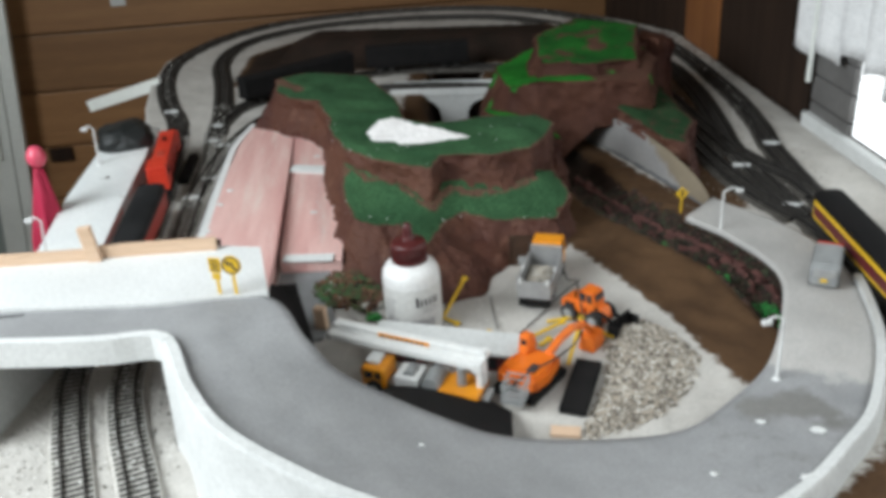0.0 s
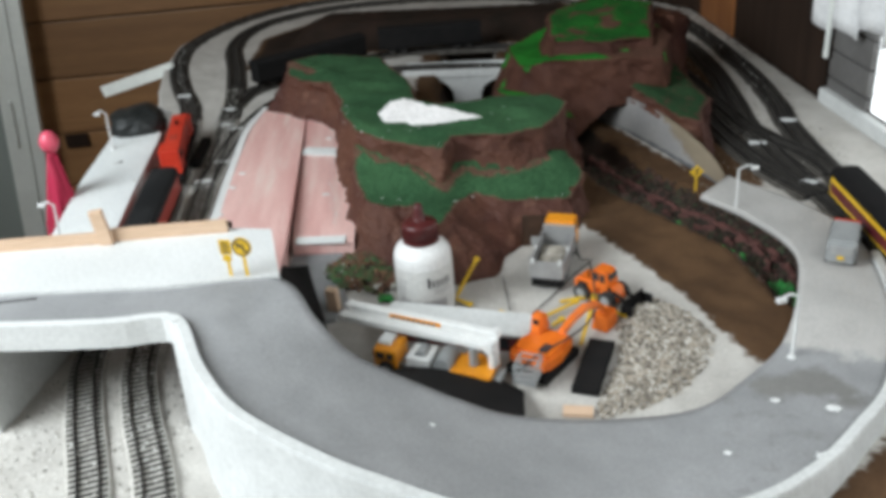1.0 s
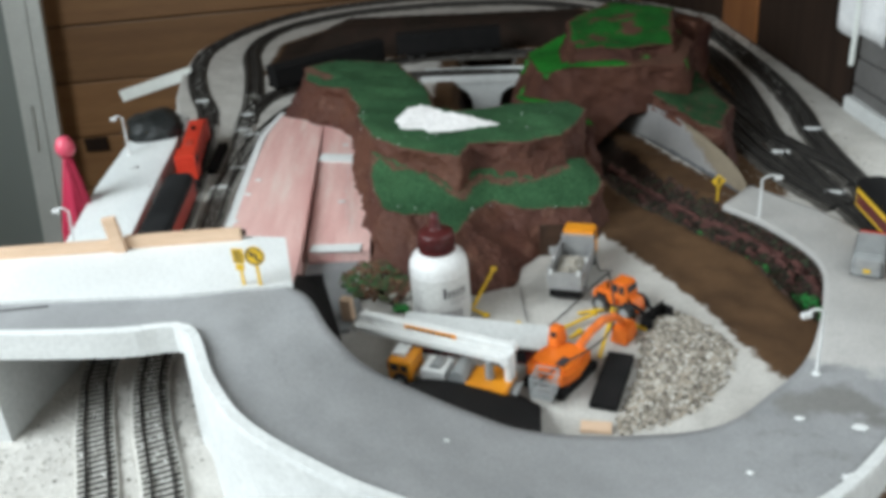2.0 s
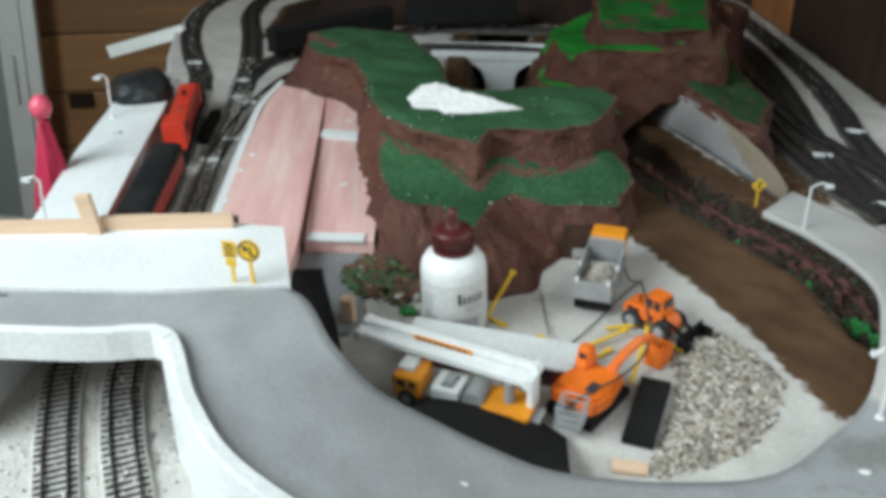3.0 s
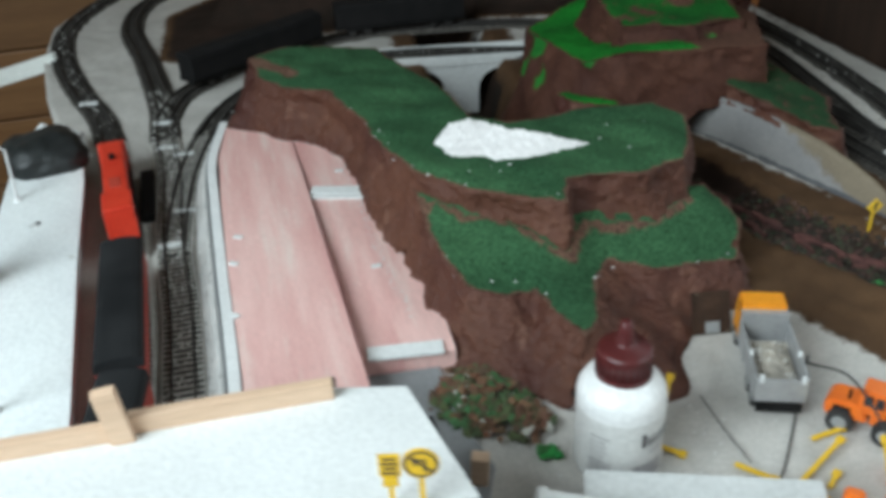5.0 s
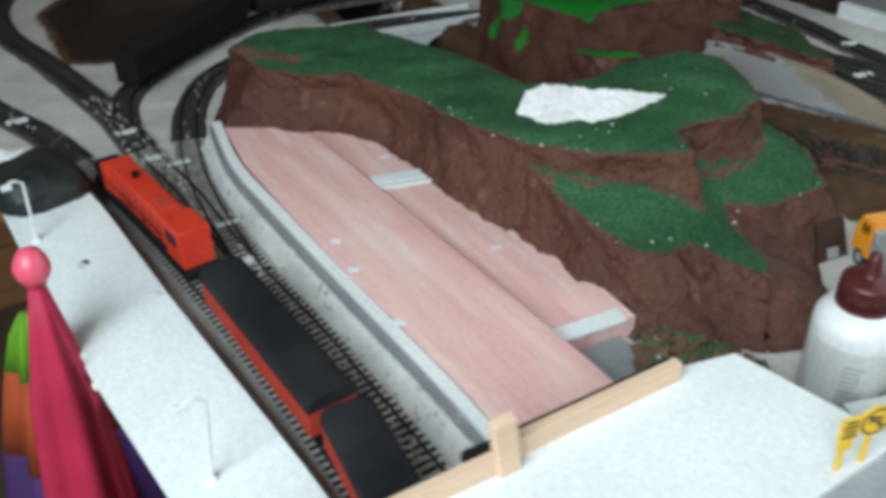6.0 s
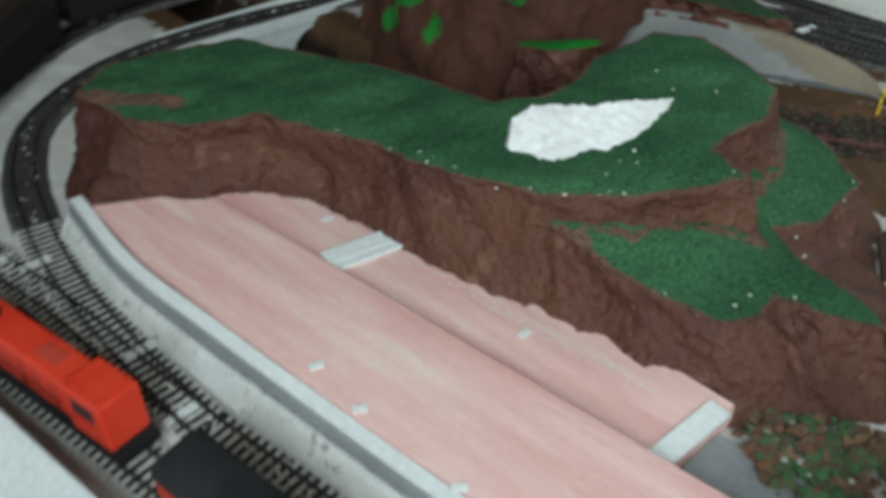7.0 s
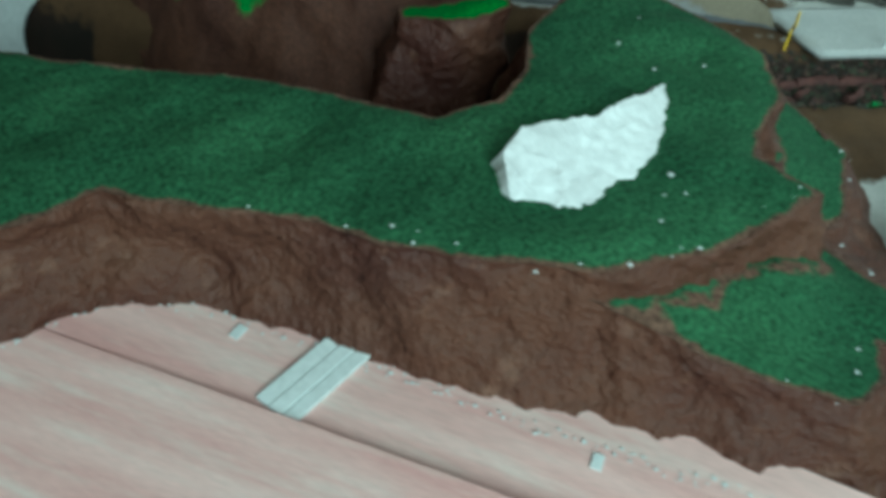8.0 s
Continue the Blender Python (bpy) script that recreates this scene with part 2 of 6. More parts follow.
def glow_mat(name, colour, strength):
    """A thin blind with full daylight behind it."""
    m, n, l, b = node_mat(name)
    b.inputs["Base Color"].default_value = (*colour, 1)
    b.inputs["Emission Color"].default_value = (*colour, 1)
    b.inputs["Emission Strength"].default_value = strength
    b.inputs["Roughness"].default_value = 0.5
    return m


for key, gloss in (("black", 0.15), ("dark_wood", 0.25), ("roof", 0.15), ("rock", 0.35), ("cliff", 0.35), ("mossy_shaded_cliff", 0.25), ("sleeper", 0.15), ("base", 0.15), ("grass", 0.1), ("grass_dull", 0.1), ("bright", 0.1), ("bright_full", 0.1), ("dark_ballast", 0.1), ("ballast", 0.15), ("dirt", 0.1)):
    M[key].node_tree.nodes["Principled BSDF"].inputs["Specular IOR Level"].default_value = gloss
M["slat_glow"] = glow_mat("daylit_blind_slat", (0.86, 0.90, 0.90), 1.1)
M["pane"], _n, _l, _b = node_mat("grey_green_glass")
_b.inputs["Base Color"].default_value = (0.45, 0.5, 0.47, 1)
_b.inputs["Transmission Weight"].default_value = 0.35
_b.inputs["Roughness"].default_value = 0.25


# ---- building helpers ----
def smooth_faces(me):
    me.polygons.foreach_set("use_smooth", [True] * len(me.polygons))


def part(name, bm, material, parent=None, label="", at=None, soft=False):
    """Links a bmesh as one mesh object under a thing or a part."""
    bmesh.ops.recalc_face_normals(bm, faces=bm.faces)
    me = bpy.data.meshes.new(name)
    bm.to_mesh(me)
    bm.free()
    me.materials.append(material)
    if soft:
        smooth_faces(me)
    ob = new(name, me)
    if parent:
        ob.parent = parent
    if at is not None:
        ob.matrix_basis = at
    if label:
        ob["label"] = label
    return ob


def thing(name, label, category, m=None, group="", kind=""):
    ob = new(name)
    ob.empty_display_size = 0.02
    if m is not None:
        ob.matrix_basis = m
    return tagged(ob, label, category, group, kind)


def box(x0, x1, y0, y1, z0, z1, bevel=0.0, bm=None, m=None):
    bm = bm or bmesh.new()
    made = bmesh.ops.create_cube(bm, size=1, matrix=Matrix.Translation(((x0 + x1) / 2, (y0 + y1) / 2, (z0 + z1) / 2)) @ Matrix.Diagonal((x1 - x0, y1 - y0, z1 - z0, 1)))
    if bevel:
        edges = {e for v in made["verts"] for e in v.link_edges}
        out = bmesh.ops.bevel(bm, geom=list(edges), offset=bevel, segments=2, affect="EDGES", profile=0.6)
        verts = list({v for f in out["faces"] for v in f.verts} | {v for v in made["verts"] if v.is_valid})
    else:
        verts = made["verts"]
    if m is not None:
        bmesh.ops.transform(bm, matrix=m, verts=[v for v in verts if v.is_valid])
    return bm


def rod(a, b, r, r2=None, sides=10, bm=None):
    bm = bm or bmesh.new()
    a, b = Vector(a), Vector(b)
    m = Matrix.Translation((a + b) / 2) @ (b - a).to_track_quat("Z", "Y").to_matrix().to_4x4()
    bmesh.ops.create_cone(bm, cap_ends=True, segments=sides, radius1=r, radius2=r if r2 is None else r2, depth=(b - a).length, matrix=m)
    return bm


def prism(outline, z0, z1, bm=None, bevel=0.0):
    bm = bm or bmesh.new()
    low = [bm.verts.new((x, y, z0)) for x, y in outline]
    high = [bm.verts.new((x, y, z1)) for x, y in outline]
    bm.faces.new(low[::-1])
    top = bm.faces.new(high)
    k = len(outline)
    for i in range(k):
        bm.faces.new((low[i], low[(i + 1) % k], high[(i + 1) % k], high[i]))
    if bevel:
        bmesh.ops.bevel(bm, geom=list(top.edges), offset=bevel, segments=2, affect="EDGES")
    return bm


def side_prism(profile, w, bm=None, bevel=0.0):
    """A shape drawn from the side (y, z), as wide as w along x."""
    bm = bm or bmesh.new()
    a = [bm.verts.new((-w / 2, y, z)) for y, z in profile]
    b = [bm.verts.new((w / 2, y, z)) for y, z in profile]
    bm.faces.new(a)
    bm.faces.new(b[::-1])
    k = len(profile)
    for i in range(k):
        bm.faces.new((a[i], b[i], b[(i + 1) % k], a[(i + 1) % k]))
    if bevel:
        bmesh.ops.bevel(bm, geom=list(bm.edges), offset=bevel, segments=2, affect="EDGES")
    return bm


def lathe(profile, sides=40, bm=None):
    bm = bm or bmesh.new()
    rings = [[bm.verts.new((r * math.cos(2 * math.pi * i / sides), r * math.sin(2 * math.pi * i / sides), z)) for i in range(sides)] for r, z in profile]
    for p, q in zip(rings, rings[1:]):
        for i in range(sides):
            bm.faces.new((p[i], p[(i + 1) % sides], q[(i + 1) % sides], q[i]))
    bm.faces.new(rings[0][::-1])
    bm.faces.new(rings[-1])
    return bm


def wheel(r, w, sides=16, bm=None, m=None):
    """A wheel that turns about x."""
    bm = bm or bmesh.new()
    made = bmesh.ops.create_cone(bm, cap_ends=True, segments=sides, radius1=r, radius2=r, depth=w, matrix=(m or Matrix()) @ Matrix.Rotation(math.pi / 2, 4, "Y"))
    return bm


def curve(points, step):
    """A smooth line through the points (Catmull-Rom), resampled at even steps."""
    pts = [Vector(p) if len(p) == 3 else Vector((*p, 0)) for p in points]
    pts = [2 * pts[0] - pts[1]] + pts + [2 * pts[-1] - pts[-2]]
    fine = []
    for a, b, c, d in zip(pts, pts[1:], pts[2:], pts[3:]):
        for i in range(24):
            t = i / 24
            fine.append(0.5 * (2 * b + (c - a) * t + (2 * a - 5 * b + 4 * c - d) * t * t + (3 * b - a - 3 * c + d) * t ** 3))
    fine.append(pts[-2])
    out, left = [fine[0]], step
    for a, b in zip(fine, fine[1:]):
        seg, pos = (b - a).length, 0.0
        while seg - pos >= left:
            pos += left
            out.append(a.lerp(b, pos / seg))
            left = step
        left -= seg - pos
    return out


def sweep(points, profile, bm=None, closed=True):
    """A profile (across, up) drawn along a line that stays level."""
    bm = bm or bmesh.new()
    rows = []
    for i, p in enumerate(points):
        d = (points[min(i + 1, len(points) - 1)] - points[max(i - 1, 0)])
        d.z = 0
        d.normalize()
        side = Vector((d.y, -d.x, 0))
        rows.append([bm.verts.new(p + side * a + Vector((0, 0, b))) for a, b in profile])
    k = len(profile)
    for r, q in zip(rows, rows[1:]):
        for i in range(k if closed else k - 1):
            bm.faces.new((r[i], r[(i + 1) % k], q[(i + 1) % k], q[i]))
    if closed:
        bm.faces.new(rows[0][::-1])
        bm.faces.new(rows[-1])
    return bm


def tube(points, r, sides=8):
    return sweep(points, [(r * math.cos(2 * math.pi * i / sides), r * math.sin(2 * math.pi * i / sides)) for i in range(sides)])


def dist_line(x, y, line):
    best = 9.0
    for (ax, ay), (bx, by) in zip(line, line[1:]):
        dx, dy = bx - ax, by - ay
        t = min(1, max(0, ((x - ax) * dx + (y - ay) * dy) / (dx * dx + dy * dy)))
        best = min(best, math.hypot(x - ax - t * dx, y - ay - t * dy))
    return best


def inside(x, y, poly):
    hit, j = False, len(poly) - 1
    for i in range(len(poly)):
        (xi, yi), (xj, yj) = poly[i], poly[j]
        if (yi > y) != (yj > y) and x < (xj - xi) * (y - yi) / (yj - yi) + xi:
            hit = not hit
        j = i
    return hit


def step_between(a, b, x):
    t = min(1, max(0, (x - a) / (b - a)))
    return t * t * (3 - 2 * t)


# ---- the room ----
BACK, RIGHT, LEFT, FRONT, FLOOR, TOP = 2.47, 0.79, -1.12, -1.6, -0.75, 1.6
TURN_ROOM = Matrix.Rotation(ROOM, 4, "Z")


def structure(name, label, category, bm, material, m=None):
    return tagged(part(name, bm, material, None, "", m), label, category, "", "structure")


structure("floor", "dark brown floor far below the table", "floor", box(LEFT, RIGHT + 0.1, FRONT, BACK + 0.1, FLOOR - 0.05, FLOOR), M["floor"], TURN_ROOM)
structure("ceiling", "plain cream ceiling", "ceiling", box(LEFT, RIGHT + 0.1, FRONT, BACK + 0.1, TOP, TOP + 0.05), M["wallpaint"], TURN_ROOM)
wall_left = thing("wall_left", "plain cream side wall with a wide window opening", "wall", TURN_ROOM, "", "structure")
part("pier", box(LEFT - 0.1, LEFT, FRONT, -0.44, FLOOR, TOP), M["wallpaint"], wall_left)
part("pier", box(LEFT - 0.1, LEFT, 0.88, BACK + 0.1, FLOOR, TOP), M["wallpaint"], wall_left)
part("apron", box(LEFT - 0.1, LEFT, -0.44, 0.88, FLOOR, 0.40), M["wallpaint"], wall_left)
part("lintel", box(LEFT - 0.1, LEFT, -0.44, 0.88, 1.50, TOP), M["wallpaint"], wall_left)
window_left = thing("window_2", "open white window in the side wall", "window", TURN_ROOM, "", "structure")
part("frame", box(LEFT - 0.07, LEFT - 0.03, -0.44, -0.39, 0.40, 1.50, 0.003), M["frame"], window_left)
part("frame", box(LEFT - 0.07, LEFT - 0.03, 0.83, 0.88, 0.40, 1.50, 0.003), M["frame"], window_left)
part("window_sill", box(LEFT - 0.10, LEFT + 0.03, -0.46, 0.90, 0.385, 0.403, 0.003), M["frame"], window_left)
structure("wall_front", "plain cream wall behind the viewer", "wall", box(LEFT - 0.1, RIGHT + 0.1, FRONT - 0.1, FRONT, FLOOR, TOP), M["wallpaint"], TURN_ROOM)

wall_back = thing("wall_back", "wall of wide horizontal varnished pine boards", "wall", TURN_ROOM, "", "structure")
part("backing", box(LEFT, RIGHT + 0.1, BACK + 0.014, BACK + 0.1, FLOOR, TOP), M["dark_wood"], wall_back)
random.seed(4)
z = FLOOR
while z < TOP - 0.01:
    h = min(0.145, TOP - z)
    part("plank", box(LEFT, RIGHT, BACK, BACK + 0.014, z + 0.002, z + h - 0.002, 0.003), M["plank"], wall_back)
    z += h

wall_right = thing("wall_right", "dark stained wooden wall beside the window", "wall", TURN_ROOM, "", "structure")
WIN0, WIN1, SILL, HEAD = 0.0, 1.33, 0.02, 1.1
part("pier", box(RIGHT, RIGHT + 0.12, WIN1 + 0.012, 1.69, FLOOR, TOP), M["dark_wood"], wall_right)
part("board", box(RIGHT - 0.004, RIGHT + 0.12, 1.69, 1.86, FLOOR, TOP, 0.003), M["orange_wood"], wall_right, "orange varnished upright board")
part("pier", box(RIGHT, RIGHT + 0.12, 1.86, BACK, FLOOR, TOP), M["dark_wood"], wall_right)
part("pier", box(RIGHT, RIGHT + 0.12, FRONT, WIN0, FLOOR, TOP), M["wallpaint"], wall_right)
part("apron", box(RIGHT, RIGHT + 0.12, WIN0, WIN1, FLOOR, SILL), M["dark_wood"], wall_right)
part("lintel", box(RIGHT, RIGHT + 0.12, WIN0, WIN1, HEAD, TOP), M["dark_wood"], wall_right)

# ---- the layout's ground ----
STREAM = [(-0.07, 1.85), (-0.055, 1.68), (-0.04, 1.50), (-0.005, 1.40), (0.06, 1.36), (0.12, 1.37), (0.155, 1.30), (0.190, 1.208), (0.250, 1.135), (0.305, 1.065), (0.338, 1.0), (0.352, 0.94)]
BANK = [(0.10, 1.13), (0.155, 1.058), (0.23, 0.94), (0.285, 0.817), (0.312, 0.826), (0.362, 0.90), (0.375, 1.0), (0.338, 1.085), (0.292, 1.16), (0.268, 1.225), (0.222, 1.31), (0.165, 1.42), (0.02, 1.42), (-0.02, 1.30)]
REAR = [(-0.47, 1.72), (-0.50, 1.93), (-0.42, 2.07), (-0.2, 2.13), (0.0, 2.09), (0.14, 1.97), (0.2, 1.83), (0.05, 1.83), (-0.1, 1.845), (-0.26, 1.80), (-0.385, 1.69)]
EDGE = [(-0.636, 1.75), (-0.585, 1.60), (-0.505, 1.42), (-0.472, 1.30), (-0.442, 1.12), (-0.405, 0.97), (-0.405, 0.80), (-0.42, 0.42), (0.70, 0.42)]
EDGE += [tuple(room(RIGHT - 0.004, v)[:2]) for v in (0.42, 1.2, 1.9)] + [(0.25, 2.15), (0.055, 2.292), (-0.15, 2.327), (-0.36, 2.297), (-0.538, 2.214), (-0.636, 2.075), (-0.666, 1.90)]


def ground_height(x, y):
    d = dist_line(x, y, STREAM)
    wide = 0.055 if y > 1.42 else 0.040
    deep = 0.075 if y > 1.42 else 0.021
    z = -deep * (1 - step_between(wide * 0.45, wide, d))
    back = step_between(0.11, 0.03, abs(y - 1.97)) if -0.42 < x < 0.2 else 0
    z += 0.03 * back * step_between(-0.46, -0.36, x) * step_between(0.2, 0.1, x)
    rough = noise.noise(Vector((x * 60, y * 60, 0))) * 0.0016 + noise.noise(Vector((x * 170, y * 170, 3))) * 0.0007
    if inside(x, y, BANK):
        rough *= 2.5
    return z + rough - 0.001


def masked_grid(name, label, category, poly, step, height, masks, material, low=-0.03, kind="structure"):
    """A sheet of small faces inside an outline, with stored masks and a skirt down to low."""
    from mathutils.geometry import delaunay_2d_cdt
    ring = []
    for (ax, ay), (bx, by) in zip(poly, poly[1:] + poly[:1]):
        k = max(1, int(math.hypot(bx - ax, by - ay) / step))
        ring += [(ax + (bx - ax) * i / k, ay + (by - ay) * i / k) for i in range(k)]
    xs, ys = [p[0] for p in poly], [p[1] for p in poly]
    pts = [Vector(p) for p in ring]
    ny = int((max(ys) - min(ys)) / step)
    for j in range(1, ny):
        y = min(ys) + j * step
        for i in range(int((max(xs) - min(xs)) / step)):
            x = min(xs) + (i + 0.5 * (j % 2)) * step
            if inside(x, y, poly) and dist_line(x, y, poly + poly[:1]) > step * 0.45:
                pts.append(Vector((x, y)))
    n = len(ring)
    out = delaunay_2d_cdt(pts, [(i, (i + 1) % n) for i in range(n)], [list(range(n))], 1, 1e-7)
    verts = [(p.x, p.y, height(p.x, p.y)) for p in out[0]]
    faces = [tuple(f) for f in out[2]]
    base = len(verts)
    verts += [(ring[i][0], ring[i][1], low) for i in range(n)]
    order = {i: k for k, ids in enumerate(out[3]) for i in ids}
    faces += [(order[i], base + i, base + (i + 1) % n, order[(i + 1) % n]) for i in range(n) if i in order and (i + 1) % n in order]
    me = bpy.data.meshes.new(name)
    me.from_pydata(verts, [], faces)
    for key, f in masks.items():
        layer = me.attributes.new(key, "FLOAT", "POINT")
        layer.data.foreach_set("value", [f(x, y) for x, y, _ in verts])
    me.materials.append(material)
    smooth_faces(me)
    return tagged(new(name, me), label, category, "", kind)


def brown(x, y):
    d = dist_line(x, y, BANK + BANK[:1])
    one = 0.5 + (d if inside(x, y, BANK) else -d) * 22
    two = 0.5 + (0.085 - dist_line(x, y, STREAM)) * 14 if 1.28 < y < 1.78 and x < 0.16 else 0
    r = dist_line(x, y, REAR + REAR[:1])
    three = 0.5 + (r if inside(x, y, REAR) else -r) * 18
    four = 0.5 + (y - 0.72 + (0.36 - x) * 1.1) * -9 if x > 0.02 else 0
    five = 0.5 + (0.055 - dist_line(x, y, [(0.31, 1.22), (0.325, 1.32), (0.31, 1.45), (0.29, 1.6), (0.28, 1.75)])) * 9
    six = 0.26 + 0.12 * step_between(0.24, 0.34, x) * step_between(1.12, 1.25, y) + 0.08 * step_between(1.55, 1.9, y)
    return max(0, min(1, max(one, two, three, four, five, six)))


# muddy stream bed, dark rear valley, and the arches' shade painted past y 1.60
def mud_and_shade(x, y):
    r = dist_line(x, y, REAR + REAR[:1])
    if inside(x, y, REAR):
        return min(1, 0.5 + (r - 0.012) * 18)
    return max(0, min(1, 0.5 + ((0.045 if y > 1.60 else 0.018 if y > 1.43 else 0.033) - dist_line(x, y, STREAM)) * 32))


masked_grid("ground", "white plastered model railway baseboard with a brown-painted stream bed", "baseboard", EDGE, 0.0075, ground_height, {"brown": brown, "mud_and_shade": mud_and_shade}, M["base"], -0.06)
table = thing("table", "wooden trestle table that carries the railway layout", "table")
part("tabletop", prism([(x * 0.985, (y - 1.3) * 0.985 + 1.3) for x, y in EDGE], -0.12, -0.095), M["plank"], table)
for x, y in ((-0.36, 0.5), (0.62, 0.55), (0.10, 2.15), (-0.55, 1.95)):
    part("leg", box(x - 0.03, x + 0.03, y - 0.03, y + 0.03, FLOOR, -0.12, 0.004), M["plank"], table)

# ---- tracks ----
SLEEPER = box(-0.0145, 0.0145, -0.0016, 0.0016, 0, 0.0022)
_me = bpy.data.meshes.new("sleeper")
SLEEPER.to_mesh(_me)
_me.materials.append(M["sleeper"])


BED_PROFILE = [(-0.019, -0.004), (-0.0155, 0.0018), (-0.008, 0.0021), (0.0, 0.0018), (0.008, 0.0021), (0.0155, 0.0018), (0.019, -0.004)]


def track(label, points, single=None, z=0.0005, bed=True):
    """Flexible track: two rails on sleepers over a strip of ballast. single: the stretch of y in which each sleeper is a part of its own."""
    tr = thing("railway_track", label, "railway track", None, "railway tracks")
    line = curve(points, 0.0068)
    for p in line:
        p.z += z
    if bed:
        near = [p for p in line if p.y < 1.45 and p.x < 0]
        far = line[max(0, len(near) - 1):]
        for stretch, mat_, words in ((near, M["ballast"], "pale speckled ballast"), (far, M["dark_ballast"], "dark dirty ballast")):
            if len(stretch) > 4:
                part("ballast", sweep(stretch[::2] + stretch[-1:], BED_PROFILE), mat_, tr, words)
    for s in (-1, 1):
        part("rail", sweep(line, [(s * 0.00825 - 0.0007, 0.002), (s * 0.00825 + 0.0007, 0.002), (s * 0.00825 + 0.0007, 0.0048), (s * 0.00825 - 0.0007, 0.0048)]), M["rail"], tr)
    rest = bmesh.new()
    count = 0
    for i, p in enumerate(line):
        d = line[min(i + 1, len(line) - 1)] - line[max(i - 1, 0)]
        m = Matrix.Translation(p) @ Matrix.Rotation(math.atan2(d.y, d.x) - math.pi / 2, 4, "Z")
        if single and single[0] < p.y < single[1] and count < 250:
            ob = new("sleeper", _me)
            ob.parent, ob.matrix_basis, count = tr, m, count + 1
        else:
            box(-0.0145, 0.0145, -0.0016, 0.0016, 0, 0.0022, 0, rest, m)
    if len(rest.verts):
        tagged(part("sleeper_run", rest, M["sleeper"], tr), kind="stuff")
    return tr


T1 = [(-0.13, 0.45), (-0.19, 0.56), (-0.235, 0.65), (-0.279, 0.73), (-0.315, 0.817), (-0.330, 0.95), (-0.372, 1.14), (-0.423, 1.32), (-0.467, 1.45), (-0.500, 1.53), (-0.55, 1.62), (-0.61, 1.757), (-0.64, 1.9), (-0.61, 2.06), (-0.52, 2.19), (-0.353, 2.27), (-0.15, 2.30), (0.04, 2.26), (0.22, 2.12), (0.323, 1.947), (0.39, 1.66), (0.412, 1.47), (0.414, 1.37), (0.433, 1.21), (0.452, 1.11), (0.47, 1.0), (0.49, 0.85), (0.5, 0.6)]
T2 = [(-0.08, 0.45), (-0.137, 0.56), (-0.183, 0.653), (-0.229, 0.733), (-0.264, 0.818), (-0.304, 1.012), (-0.322, 1.10), (-0.351, 1.217), (-0.377, 1.347), (-0.404, 1.443), (-0.43, 1.555), (-0.484, 1.717), (-0.54, 1.87), (-0.545, 2.0), (-0.49, 2.10), (-0.36, 2.18), (-0.15, 2.21), (0.03, 2.17), (0.19, 2.02), (0.306, 1.808), (0.344, 1.636), (0.357, 1.471), (0.362, 1.367), (0.395, 1.19), (0.42, 1.10), (0.435, 1.0), (0.452, 0.85), (0.46, 0.6)]
T3 = [(-0.345, 1.19), (-0.357, 1.28), (-0.363, 1.37), (-0.359, 1.451), (-0.344, 1.533), (-0.305, 1.61), (-0.22, 1.67), (-0.10, 1.685), (0.04, 1.665), (0.13, 1.62)]
T4 = [(-0.418, 1.50), (-0.41, 1.58), (-0.36, 1.665), (-0.28, 1.735), (-0.18, 1.785), (-0.05, 1.80), (0.08, 1.78), (0.18, 1.70)]
T5 = [(0.25, 1.75), (0.276, 1.686), (0.317, 1.518), (0.345, 1.41), (0.362, 1.34)]
T6 = [(0.30, 1.45), (0.312, 1.40), (0.332, 1.31), (0.362, 1.215), (0.40, 1.14)]
T7 = [(0.366, 1.35), (0.385, 1.31), (0.418, 1.25), (0.433, 1.20)]
track("outer loop of black model railway track on white plaster", T1, (0.55, 1.2))
track("inner loop of black model railway track with pale ballast", T2, (0.55, 1.7), 0.0012)
track("curved branch track that runs round the hill onto the bridge", T3, (1.15, 1.7), 0.0018)
track("rear branch track under two black coaches", T4, None, 0.0016)
track("short siding that leaves the tunnel hill", T5, None, 0.0016)
track("short spur beside the crossing", T6, None, 0.0022)
track("crossover between the two lines beside the window", T7, None, 0.0024)

# ---- road ----
INNER = [(-0.45, 0.745, 0.1), (-0.30, 0.757, 0.1), (-0.20, 0.768, 0.1), (-0.109, 0.785, 0.1), (-0.065, 0.742, 0.087), (-0.036, 0.721, 0.072), (0.003, 0.714, 0.055), (0.05, 0.705, 0.040), (0.09, 0.706, 0.026), (0.153, 0.720, 0.013), (0.223, 0.738, 0.010), (0.267, 0.778, 0.010), (0.309, 0.836, 0.012), (0.339, 0.932, 0.014), (0.345, 1.0, 0.014), (0.312, 1.076, 0.012), (0.271, 1.135, 0.008)]
OUTER = [(-0.45, 0.700, 0.1), (-0.30, 0.706, 0.1), (-0.22, 0.712, 0.1), (-0.168, 0.718, 0.1), (-0.123, 0.654, 0.099), (-0.084, 0.613, 0.095), (-0.025, 0.580, 0.090), (0.017, 0.566, 0.084), (0.09, 0.556, 0.068), (0.17, 0.575, 0.047), (0.24, 0.612, 0.032), (0.292, 0.658, 0.022), (0.334, 0.712, 0.016), (0.374, 0.775, 0.014), (0.41, 0.90, 0.013), (0.405, 1.06, 0.010), (0.31, 1.195, 0.006)]


